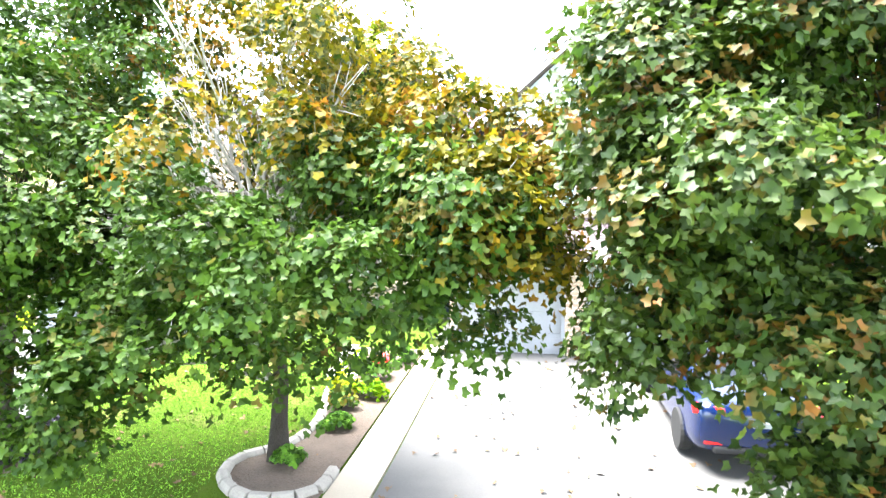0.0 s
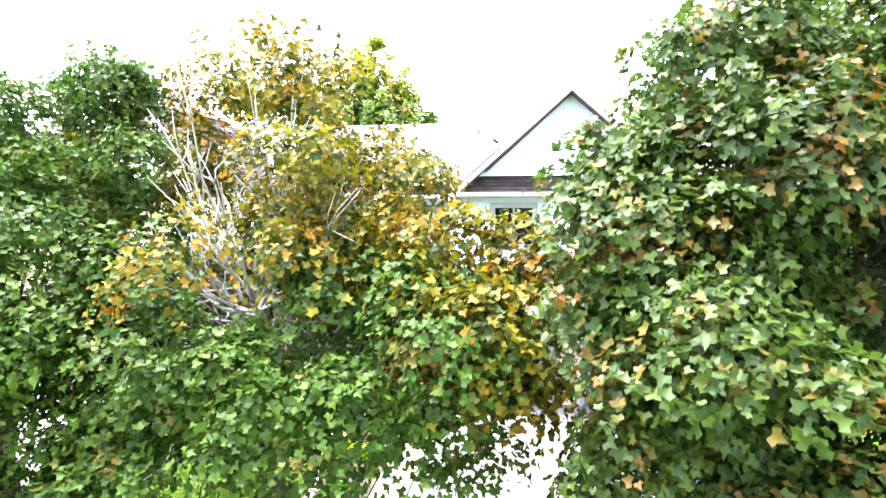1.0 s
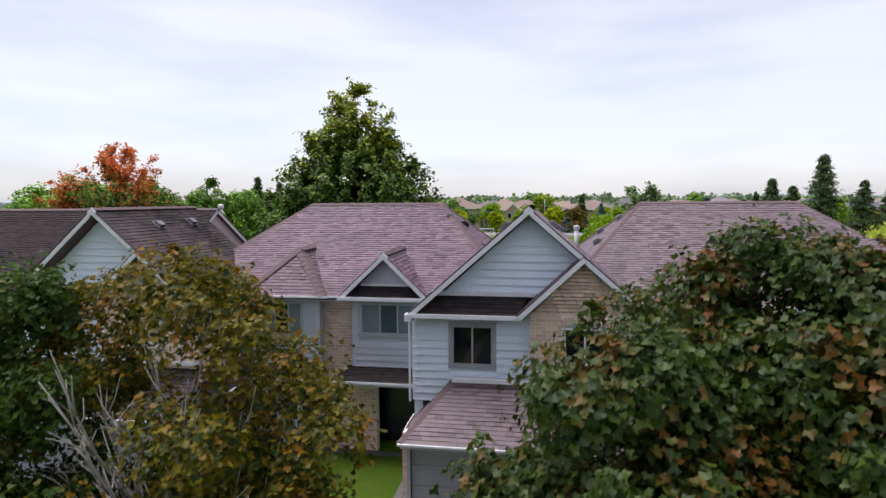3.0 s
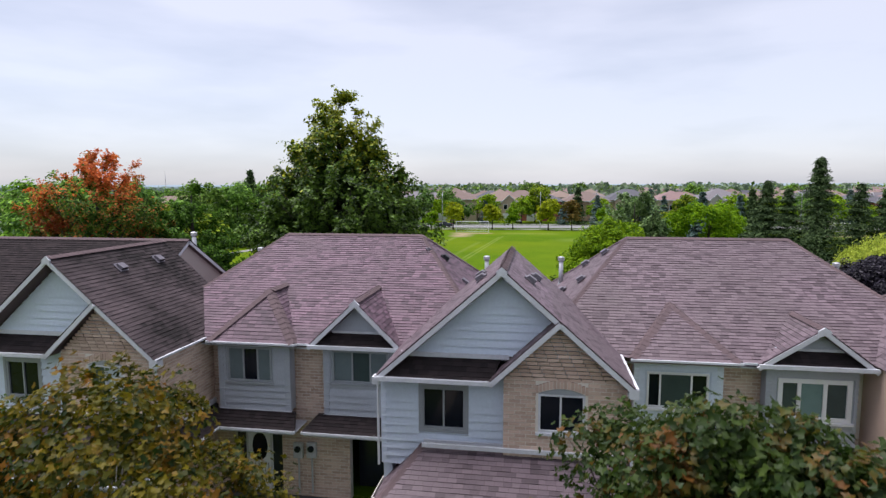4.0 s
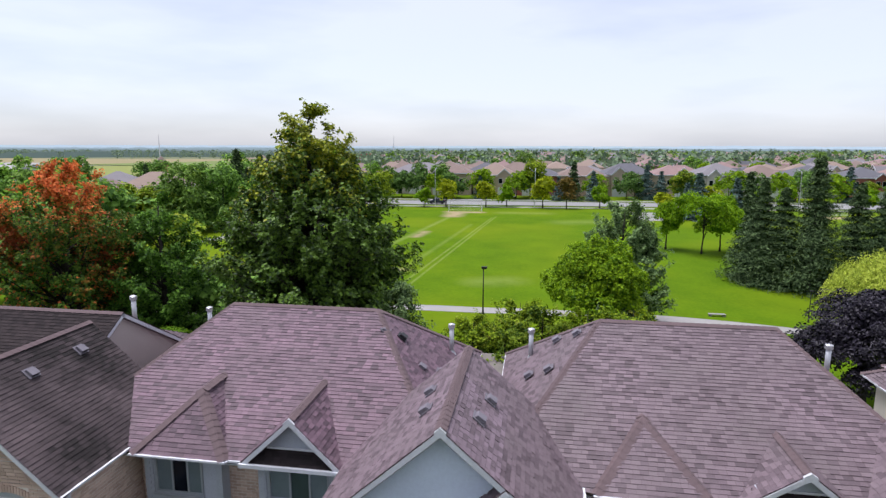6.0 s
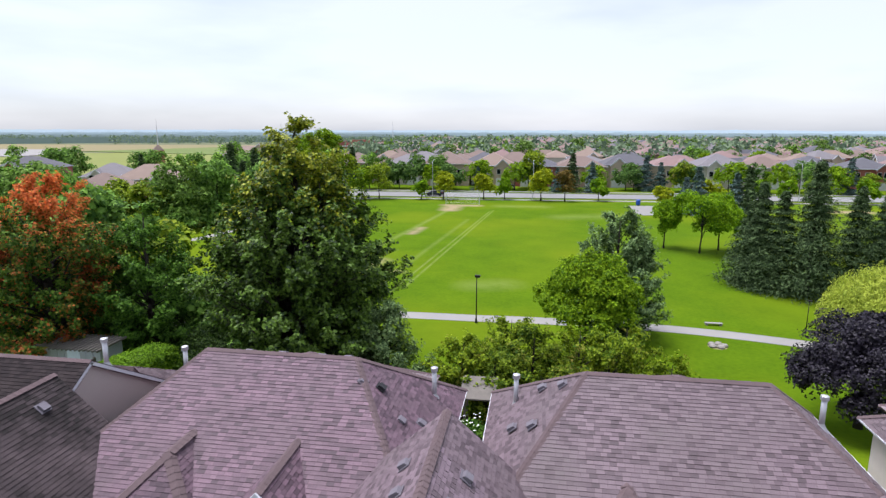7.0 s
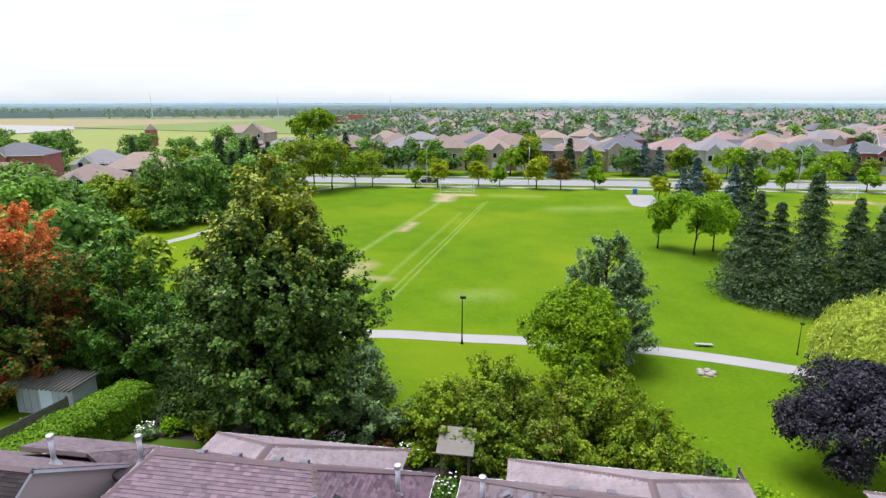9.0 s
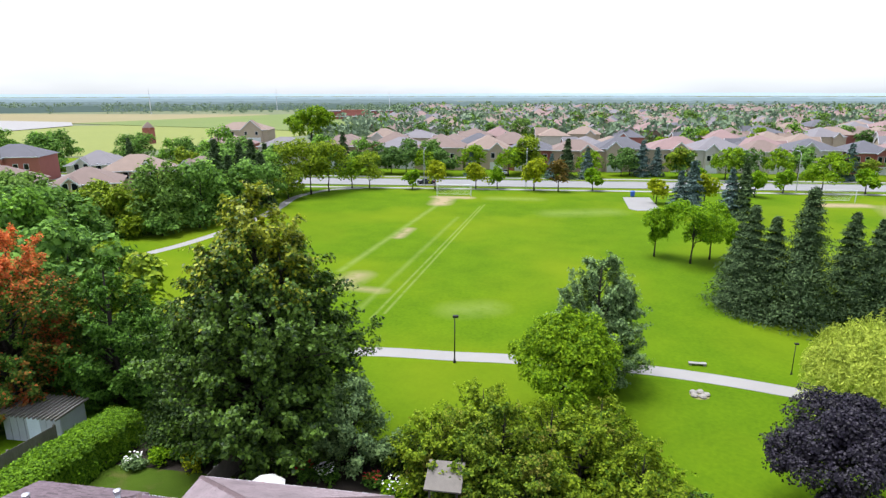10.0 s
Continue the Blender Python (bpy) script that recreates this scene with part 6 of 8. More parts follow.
def willow(at, seed):
    """A willow: long hanging strands of narrow leaves."""
    rng = np.random.default_rng(abs(int(seed)))
    ob = thing("willow_tree", "yellow-green weeping willow with hanging strands", "tree", at)
    n, k = 1500, 34
    a, r = rng.random(n) * 6.283, 4.3 * np.sqrt(rng.random(n))
    z0 = 6.6 - 0.10 * r ** 2 + rng.normal(size=n) * 0.4
    u = np.linspace(0, 1, k)[None]
    length = (1.6 + 2.4 * rng.random(n))[:, None]
    out = 1 + 0.18 * np.sin(u * 1.6)
    p = np.stack([(np.cos(a) * r)[:, None] * out, (np.sin(a) * r)[:, None] * out, np.maximum(z0[:, None] - length * u ** 1.2, 0.3)], 2).reshape(-1, 3)
    p += rng.normal(size=p.shape) * 0.09
    nr = np.stack([np.repeat(np.cos(a), k), np.repeat(np.sin(a), k), np.full(n * k, 0.25)], 1) + rng.normal(size=(n * k, 3)) * 0.4
    nr /= np.linalg.norm(nr, axis=1)[:, None]
    v, f = leaf_cards(p, nr, 0.30 * (0.7 + 0.6 * rng.random(n * k)), rng, "tuft")
    part("crown", fast_mesh("crown", v, f, M["willow"]), None, ob)
    tg = [(math.cos(t) * 2.6, math.sin(t) * 2.6, 5.4) for t in np.linspace(0, 6, 12)]
    stem, arms = branches(seed, (0, 0, -0.1), (0, 0, 5.6), 0.3, tg)
    part("trunk", stem, M["bark"], ob, smooth=True)
    tagged(part("branchwork", arms, M["bark"], ob, smooth=True), kind="stuff")


willow((27.7, 48.4, P0), 42)
for i, (x, y, h, r) in enumerate(((25.3, 72.0, 8.4, 2.6), (25.4, 69.4, 10.6, 2.8), (27.0, 68.2, 9.8, 2.8), (29.2, 66.5, 12.8, 3.7), (34.0, 68.5, 10.3, 2.8), (36.8, 69.2, 9.6, 2.8), (31.2, 71.0, 9.0, 2.8), (40.0, 70.0, 10.5, 3.0))):
    conifer("spruce_tree", "dark green spruce with drooping tiers in a park clump", (x, y, P0), h, r * 1.28, 16000, 0.36, "spruce", 50 + i, "spruce clump")
for i, (x, y, h, r) in enumerate(((20.4, 90.0, 6.6, 2.0), (24.4, 87.0, 8.6, 3.9), (27.4, 89.5, 7.6, 2.8))):
    tree("park_tree", "bright yellow-green young park tree", (x, y, P0), [(0, 0, h * 0.62, r, r, h * 0.36), (0.4 * r, 0, h * 0.5, r * .7, r * .7, h * .3)],
         14000, 0.23, "bright", 60 + i, 0.12, group="park trees", shape="chip", cluster=26, spread=0.45)

# ---- rows of trees, woods and town beyond ----
def tree_kind(name, label, h, r, leaf, seed, count=2200, size=0.46, group="far trees", low=0.22):
    """A tree to be copied: a rounded crown from low * h up to h, with radius r."""
    m = (1 + low) / 2
    blobs = [(0, 0, h * m, r, r, h * (1 - low) * 0.46), (r * 0.3, r * 0.2, h * 0.8, r * 0.62, r * 0.62, h * 0.2), (-r * 0.3, 0, h * (m - 0.12), r * 0.85, r * 0.85, h * 0.25), (0.1 * r, -0.3 * r, h * (m - 0.2), r * 0.9, r * 0.8, h * 0.2)]
    return tree(name, label, (0, 0, -50), blobs, count, size, leaf, seed, 0.14, None, 10, shape="chip", group=group, cluster=20, spread=r * 0.24)


def late_place(kinds, spots):
    """Puts the first of each kind at its first place and copies of it at the others, turned and sized a little differently."""
    placed = set()
    for i, (x, y, k) in enumerate(spots):
        s = 0.86 + 0.3 * ((i * 37) % 10) / 9
        m = pose(x, y, P0, 0, 0, (i * 77) % 360) @ Matrix.Diagonal((s, s, s * (0.94 + 0.03 * (i % 5)), 1))
        if k in placed:
            copy_thing(kinds[k], m @ Matrix.Diagonal([1 / c for c in kinds[k].scale] + [1]))
        else:
            placed.add(k)
            kinds[k].matrix_basis = m


STREET = {
    "yellow": tree_kind("street_tree", "small yellow-green street tree along the far road", 6.2, 2.4, "gold_green", 101, group="street trees"),
    "lime": tree_kind("street_tree", "small lime-green street tree along the far road", 5.8, 2.0, "bright", 102, group="street trees"),
    "rust": tree_kind("street_tree", "slim rusty street tree along the far road", 7.4, 2.0, "rusty", 103, group="street trees"),
    "green": tree_kind("street_tree", "green round street tree along the far road", 7.2, 3.3, "round_maple", 104, group="street trees"),
    "tall": tree_kind("park_tree", "tall yellowish tree at the park's edge", 10.6, 4.2, "yellow_green", 105, group="street trees", count=2800),
    "wood": tree_kind("wood_tree", "full dark green tree in a belt of trees", 11.0, 4.4, "wood_green", 106, 2600, 0.58, low=0.08),
    "wood2": tree_kind("wood_tree", "full mid-green tree in a belt of trees", 9.4, 4.0, "belt_green", 107, 2500, 0.56, low=0.08),
    "wood3": tree_kind("wood_tree", "broad yellow-green tree in a belt of trees", 6.6, 3.4, "crab", 108, 2300, 0.52, low=0.08),
    "light": tree_kind("wood_tree", "tall airy light-green tree in a belt of trees", 11.8, 4.4, "light_green", 113, 2700, 0.54, low=0.10),
    "town": tree_kind("shade_tree", "dark green garden tree among the far houses", 8.0, 3.6, "town_green", 112, 2200, 0.56, low=0.10),
    "bush": tree_kind("bush", "low dark green bush", 3.6, 2.8, "belt_green", 109, 1800, 0.44, low=0.02),
    "gold_bush": tree_kind("bush", "low yellow-green bush at the belt's edge", 3.4, 2.8, "yellow_green", 114, 1800, 0.44, low=0.02),
}
STREET["fir"] = conifer("fir_tree", "dark blue-green conifer among the far houses", (0, 0, -50), 7.6, 2.9, 3600, 0.75, "blue_spruce", 110, "far conifers")
STREET["darkfir"] = conifer("fir_tree", "dark conifer in the belt of trees", (0, 0, -50), 9.2, 3.1, 3600, 0.85, "spruce", 111, "far conifers")
STREET["tallfir"] = conifer("fir_tree", "tall dark spruce in the belt of trees", (0, 0, -50), 12.0, 3.4, 5600, 0.8, "spruce", 116, "far conifers")
SPOTS = []
for x, y, k in ((-24.1, 142.2, "lime"), (-18.9, 143, "yellow"), (-9.6, 144.3, "yellow"), (-4.7, 145, "lime"), (3.7, 143.9, "yellow"), (9.1, 143.5, "rust"), (16.8, 145.7, "lime"),
                (-44.5, 131.5, "tall"), (-42, 136, "tall"), (-38.2, 141, "green"), (-34.3, 142, "tall"), (-50, 134, "tall"), (40, 147.5, "lime"), (58, 148.5, "lime"), (66, 149, "green"), (75, 149.5, "lime"),
                (31.6, 127.5, "fir"), (33.4, 126, "fir"), (38.2, 119, "fir"), (40.0, 118, "darkfir"), (28, 131, "yellow"), (36.5, 129, "yellow"), (50, 142, "lime")):
    SPOTS.append((x, y, k))
for s, k in ((-34, "town"), (-30, "town"), (-24, "green"), (-19, "town"), (-12, "green"), (-2, "green"), (3.5, "tall"), (9, "fir"), (13, "darkfir"), (18, "fir"), (28, "town"), (33, "fir"), (37, "fir"), (43, "town"),
             (53, "green"), (66, "green"), (80, "green"), (88, "wood3"), (97, "green"), (108, "green"), (-42, "wood"), (-47, "darkfir"), (-53, "wood"), (118, "wood"), (128, "town")):
    q = along_road(s, 20 + (s * 7 % 9))
    SPOTS.append((*q, k))
for i in range(14):
    SPOTS.append((*along_road(-38 + i * 13.7 + 2.2 * math.sin(i * 1.9), 25.5 + 3.0 * math.sin(i * 2.7)), ("town", "wood2", "fir", "town", "green", "town", "wood3")[i % 7]))
rng = np.random.default_rng(5)
# belt of trees left of the field: tall and airy, dark spruces, low bushes along the grass
for x, y, k in ((-54.6, 93.5, "light"), (-57, 96, "wood2"), (-51.5, 100, "wood2"), (-53.5, 104, "wood"), (-49.6, 103, "bush"), (-50.5, 97, "bush"), (-53.2, 91, "bush"), (-57.0, 89.6, "gold_bush"), (-60.5, 89, "bush"), (-63.5, 88, "bush"),
                (-66.5, 86, "bush"), (-62, 91.5, "wood3"), (-67.5, 94, "wood3"), (-70.5, 97, "bush"), (-65, 92.5, "bush"), (-58.5, 93, "wood3"), (-53.5, 109, "tallfir"), (-50.8, 113, "tallfir"), (-54.8, 116, "tallfir"), (-50.2, 120, "darkfir"), (-54, 124, "tallfir"), (-47.6, 117, "wood2"), (-58, 118, "wood2"),
                (-57, 127, "darkfir"), (-52, 129, "wood"), (-60, 130, "wood2"), (-48.4, 109, "wood2"), (-47.0, 125, "wood3"),
                (-64, 78, "wood"), (-60, 73, "light"), (-67.5, 81, "light"), (-70, 87, "wood2"), (-57, 69, "wood2"), (-60.5, 80, "wood2"), (-62.5, 84, "wood3"), (-57.5, 76, "bush"), (-59.5, 82.5, "bush"), (-54, 66, "wood"), (-50, 62, "wood2"), (-72, 79, "wood"), (-77, 84, "wood2"),
                (-23.5, 50.5, "bush"), (-30, 47.2, "bush"), (-33.5, 47.5, "wood3"), (-27.5, 52.5, "bush"), (-32, 54, "wood3"), (-37, 57, "wood3"), (-42, 63, "bush"),
                (-46, 57, "wood"), (-42, 53, "wood2"), (-38, 48, "wood2"), (-45, 50, "wood"), (-36, 53, "wood2"), (-19, 47, "bush"), (-16, 44, "bush"), (-21.5, 45.5, "bush"), (-66, 70, "wood2"),
                (-62, 137, "darkfir"), (-66, 128, "wood2"), (-58, 142, "wood2"), (-63, 149, "darkfir"), (-72, 140, "wood2"), (-70, 152, "wood2"), (-76, 146, "wood"), (-80, 160, "wood2"), (-86, 168, "wood"), (-91, 160, "wood3"), (-97, 170, "wood2"),
                (-104, 172, "wood"), (-118, 178, "wood2"), (-124, 180, "wood2"), (-116, 170, "darkfir"), (-140, 172, "wood2"), (-147, 170, "wood"), (-152, 176, "wood2"), (-136, 160, "wood2"), (-130, 158, "bush"), (-166, 178, "wood"), (-172, 182, "wood2"), (-101, 150, "bush"), (-94, 142, "bush"), (-70, 118, "wood3")):
    SPOTS.append((x, y, k))
for i in range(62):
    s, d = -40 + rng.random() * 215, 48 + 150 * rng.random() ** 0.8
    q = along_road(s, d)
    SPOTS.append((*q, ("town", "wood2", "light", "green", "town", "wood", "fir", "light", "town", "wood3")[i % 10]))
late_place(STREET, SPOTS)
tree("shade_tree", "large round light-green tree beyond the houses", (-90, 250, P0), [(0, 0, 9, 9.5, 8, 6.5), (4, 0, 11, 6, 6, 5), (-5, 0, 8, 6, 6, 5)], 6000, 0.9, "round_maple", 115, 0.5, None, 12, shape="chip", cluster=26, spread=1.6)


def far_house(x, y, turn, w, d, h, roof, wall, seed, detail=True):
    """A detached two-storey house with a hipped roof, a front gable, garage, windows and door."""
    ob = thing("house", "%s house with a %s hipped roof" % (("red brick", "beige", "pale", "buff brick")[wall], ("brown", "rose", "slate blue", "grey", "tan")[roof]), "house",
               (x, y, P0), "houses beyond the road")
    ob.rotation_euler = (0, 0, turn)
    rm, wm = FAR_ROOFS[roof], FAR_WALLS[wall]
    e, o, k = h, 0.5, min(w, d) / 2 * (0.46 + 0.06 * (seed % 3))
    part("wall", Build().box(-w / 2, w / 2, 0, d, -0.3, h), wm, ob)
    r = Build()
    a, b, c, q = (-w / 2 - o, -o, e), (w / 2 + o, -o, e), (w / 2 + o, d + o, e), (-w / 2 - o, d + o, e)
    m = min(w, d) / 2
    t0, t1 = ((-w / 2 + m, d / 2, e + k), (w / 2 - m, d / 2, e + k)) if w > d else ((0, m, e + k), (0, d - m, e + k))
    if w > d:
        r.face(a, b, t1, t0), r.face(c, q, t0, t1), r.face(q, a, t0), r.face(b, c, t1)
    else:
        r.face(b, c, t1, t0), r.face(q, a, t0, t1), r.face(a, b, t0), r.face(c, q, t1)
    r.face(q, c, b, a)
    part("roof", r, rm, ob)
    gw = w * (0.2, 0.14, 0.17)[seed % 3]
    gx_ = w * 0.2 * (1 if seed % 2 else -1)
    g = Build().prism([(gx_ - gw, -0.8, h - 1.2), (gx_ + gw, -0.8, h - 1.2), (gx_ + gw, -0.8, h), (gx_, -0.8, h + gw * 0.9), (gx_ - gw, -0.8, h)], (0, 0.9, 0)).box(gx_ - gw, gx_ + gw, -0.8, 0.0, 0, h - 1.2)
    part("front_bay", g, wm, ob)
    gr = Build()
    gr.face((gx_ - gw - 0.3, -1.1, h - 0.25), (gx_, -1.1, h + gw * 0.9 + 0.05), (gx_, 4, h + gw * 0.9 + 0.05), (gx_ - gw - 0.3, 4, h - 0.25))
    gr.face((gx_, -1.1, h + gw * 0.9 + 0.05), (gx_ + gw + 0.3, -1.1, h - 0.25), (gx_ + gw + 0.3, 4, h - 0.25), (gx_, 4, h + gw * 0.9 + 0.05))
    part("roof", gr, rm, ob)
    part("bargeboard", Build().beam((gx_ - gw - 0.3, -1.12, h - 0.2), (gx_, -1.12, h + gw * 0.9 + 0.1), 0.06, 0.25).beam((gx_ + gw + 0.3, -1.12, h - 0.2), (gx_, -1.12, h + gw * 0.9 + 0.1), 0.06, 0.25), M["white"], ob)
    if detail:
        part("gutter", Build().box(-w / 2 - o, w / 2 + o, -o - 0.1, -o, h - 0.08, h + 0.1), M["white"], ob)
        for wx in (gx_ - gw * 0.5, gx_ + gw * 0.5):
            f = part("window", Build().box(wx - 0.6, wx + 0.6, -0.87, -0.8, 3.3, 4.9), M["white"], ob)
            part("pane", Build().box(wx - 0.5, wx + 0.5, -0.89, -0.875, 3.4, 4.8), M["glass"], f)
        for wx in (-gx_ - 1.2, -gx_ + 1.2):
            f = part("window", Build().box(wx - 0.6, wx + 0.6, -0.07, 0.0, 3.3, 4.8), M["white"], ob)
            part("pane", Build().box(wx - 0.5, wx + 0.5, -0.09, -0.075, 3.4, 4.7), M["glass"], f)
        part("garage_door", Build().box(gx_ - gw * 0.85, gx_ + gw * 0.85, -0.86, -0.8, 0.0, 2.2), M["white"], ob)
        part("door", Build().box(-gx_ - 0.5, -gx_ + 0.5, -0.06, 0, 0.2, 2.3), M["glass"], ob)
    return ob


hr = np.random.default_rng(9)
spec = [(-88, 1, 0), (-70, 3, 2), (-52, 0, 3), (-34, 3, 2), (-22, 0, 1), (-8, 4, 1), (4.5, 2, 0), (17, 0, 3), (30, 2, 1), (43, 1, 1), (56, 3, 2), (68, 0, 2), (82, 2, 2), (95, 2, 0), (108, 1, 0), (121, 0, 1), (134, 3, 2)]
for i, (s, rf, wl_) in enumerate(spec):
    q = along_road(s, 34 + hr.random() * 4)
    far_house(*q, ROAD_A + hr.normal() * 0.04, 11.6 + hr.random() * 2.2, 10 + hr.random() * 4, 5.7 + 0.7 * hr.random(), rf, wl_, i)
for row in range(1, 6):
    for i in range(17):
        q = along_road(-62 + i * 15.5 + row * 5 + hr.normal() * 2.0, 36 + row * 31 + hr.normal() * 3.5)
        turn = ROAD_A + hr.normal() * 0.12 + math.pi / 2 * int(hr.integers(0, 4))
        far_house(*q, turn, 11 + hr.random() * 3.5, 10 + hr.random() * 3.5, 4.9 + hr.random() * 1.2, int(hr.integers(0, 5)), int(hr.integers(0, 4)), i + row, False)
# houses and a side street beyond the left belt of trees
ribbon("road_side", [(-230, 166), (-190, 168), (-150, 170), (-122, 172.5), (-100, 175), (-70, 180)], 8.0, M["path"], "pale side street behind the belt of trees", "road", 0.05)
for x, y, t, w, hh, rf, wl_ in ((-82.5, 111, 0.55, 12, 4.4, 0, 3), (-83.5, 127, 0.45, 14, 5.0, 4, 3), (-124, 136, 0.35, 14, 6.4, 2, 0), (-104, 110, 0.4, 15, 4.0, 0, 2), (-72, 133, 0.3, 12, 4.8, 0, 1), (-57, 195, 0.1, 13, 5.2, 0, 0), (-104, 140, 0.4, 12, 4.4, 3, 2)):
    far_house(x, y, t, w, 11, hh, rf, wl_, int(-x), True)

# wide town, woods and fields out to the horizon
def far_stuff():
    r = np.random.default_rng(77)
    roofs = [Build() for _ in FAR_ROOFS]
    walls = [Build() for _ in FAR_WALLS]
    for i in range(400):
        y = 330 + 480 * r.random() ** 1.2
        x = -60 + (y - 100) * (-0.16 + 1.0 * r.random())
        w, d, h = 10 + 4 * r.random(), 10 + 4 * r.random(), 5 + r.random()
        walls[int(r.integers(0, 4))].box(x - w / 2, x + w / 2, y, y + d, P0, P0 + h)
        e, m = P0 + h, min(w, d) / 2
        R = roofs[int(r.integers(0, 5))]
        a, b, c, q = (x - w / 2 - .4, y - .4, e), (x + w / 2 + .4, y - .4, e), (x + w / 2 + .4, y + d + .4, e), (x - w / 2 - .4, y + d + .4, e)
        t0, t1 = (x - w / 2 + m, y + d / 2, e + 3.2), (x + w / 2 - m + 0.01, y + d / 2, e + 3.2)
        R.face(a, b, t1, t0), R.face(c, q, t0, t1), R.face(q, a, t0), R.face(b, c, t1)
    for b, m in zip(roofs, FAR_ROOFS):
        solid("far_roofs", b, m, "roofs of the distant town", "houses", "stuff")
    for b, m in zip(walls, FAR_WALLS):
        solid("far_walls", b, m, "walls of the distant town's houses", "houses", "stuff")


def far_trees(name, seed, count, mat, spot, size, label):
    """A distant wood: for each tree a dozen leafy clumps."""
    r = np.random.default_rng(abs(int(seed)))
    pts, siz = [], []
    for i in range(count):
        x, y, s = spot(r)
        k = 40
        d = r.normal(size=(k, 3))
        d /= np.linalg.norm(d, axis=1)[:, None]
        pts.append(np.array([x, y, P0 + 0.55 * s]) + d * np.array([0.42, 0.42, 0.5]) * s)
        siz.append(np.full(k, s * size))
    p = np.concatenate(pts)
    n = r.normal(size=p.shape) + np.array([0, -0.6, 0.8])
    n /= np.linalg.norm(n, axis=1)[:, None]
    v, f = leaf_cards(p, n, np.concatenate(siz), r, "chip")
    tagged(new(name, fast_mesh(name, v, f, mat)), label, "trees", kind="stuff")


far_stuff()
def town_spot(r):
    y = 250 + 560 * r.random() ** 1.15
    return -70 + (y - 100) * (-0.16 + 1.05 * r.random()), y, 5 + 6 * r.random()
def left_spot(r):
    y = 700 + 40 * r.normal() + 110 * (r.random() < 0.4)
    return -y * (0.2 + 1.1 * r.random()), y, 5 + 4 * r.random()
far_trees("far_woods", 201, 850, M["haze_green"], town_spot, 0.25, "trees among the distant houses")
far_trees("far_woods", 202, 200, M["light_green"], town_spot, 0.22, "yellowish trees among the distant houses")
far_trees("far_woods", 204, 420, M["haze_green"], left_spot, 0.22, "dark woods beyond the fields")
M["far_land"] = material("muted_far_land", (0.135, 0.155, 0.075), 0.95, (0.085, 0.105, 0.055), scale=0.02, detail_scale=0.2, bump=0)
ground_patch("ground_far", [(-60, 182), (160, 194), (420, 330), (3000, 1800), (3000, 4300), (-3000, 4300), (-3000, 1700), (-500, 330), (-420, 205), (-150, 192)], M["far_land"], "muted green land under the distant town", "land", 0.10)
ground_patch("field_tan", [(-700, 330), (-420, 330), (-250, 470), (-270, 600), (-760, 560)], M["crop_tan"], "tan stubble field", "field", 0.35)
ground_patch("field_yellow", [(-420, 200), (-150, 196), (-110, 330), (-250, 400), (-420, 330)], M["crop_yellow"], "yellow-green meadow", "field", 0.2)
ground_patch("field_green", [(-330, 400), (-110, 335), (-60, 520), (-250, 620)], M["crop_green"], "green field on a low rise", "field", 0.5)
# low ridges of woodland, farther ones bluer: haze put into colour and glow
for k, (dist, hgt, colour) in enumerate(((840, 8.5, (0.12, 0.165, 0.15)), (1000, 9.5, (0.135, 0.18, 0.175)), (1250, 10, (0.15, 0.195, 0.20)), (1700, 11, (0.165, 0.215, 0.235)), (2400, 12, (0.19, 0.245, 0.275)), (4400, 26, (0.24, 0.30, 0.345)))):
    b = Build()
    n = 420
    for i in range(n):
        a0, a1 = (i / n) * 2.8 - 1.4, ((i + 1) / n) * 2.8 - 1.4
        h0, h1 = (hgt * (0.62 + 0.35 * noise.noise((a * 5 + k * 7, k, 0)) + 0.22 * noise.noise((a * 60 + k * 3, 5, k)) + 0.10 * noise.noise((a * 190, 2, k))) for a in (a0, a1))
        p, q = (dist * math.sin(a0), dist * math.cos(a0)), (dist * math.sin(a1), dist * math.cos(a1))
        b.face((*p, -3), (*q, -3), (*q, h1), (*p, h0))
    hill = material("hazed_woods_%d" % (k + 1), colour, 1.0, tuple(c * 0.8 for c in colour), scale=0.03, detail_scale=0.12, bump=0, spec=0.0)
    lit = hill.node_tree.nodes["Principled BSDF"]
    # the woods glow in place of air haze, more with distance
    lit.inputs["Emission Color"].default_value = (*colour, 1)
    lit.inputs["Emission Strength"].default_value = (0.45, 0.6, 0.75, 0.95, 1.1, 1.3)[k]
    solid("backdrop", b, hill, "low wooded ridge towards the horizon, haze put into its colour", "woods", "structure")


# landmarks beyond the fields
def mast(x, y, h):
    ob = thing("radio_mast", "slender pale radio mast far away", "mast", (x, y, P0), "radio masts")
    part("pole", Build().tube([(0, 0, 0), (0, 0, h * 0.6), (0, 0, h)], [0.5, 0.4, 0.2], 5), M["white"], ob)
    part("antenna", Build().tube([(0, 0, h), (0, 0, h + 3)], [0.12, 0.06], 4), M["metal"], ob)


ob = thing("brick_tower", "small red-brown brick tower at the meadow's edge", "tower", (-165, 250, P0))
part("wall", Build().box(-1.8, 1.8, -1.8, 1.8, 0, 7.0), FAR_WALLS[0], ob)
part("roof", Build().lathe([(3.0, 7.0), (1.6, 8.4), (0.05, 9.6)], sides=4), FAR_ROOFS[0], ob)

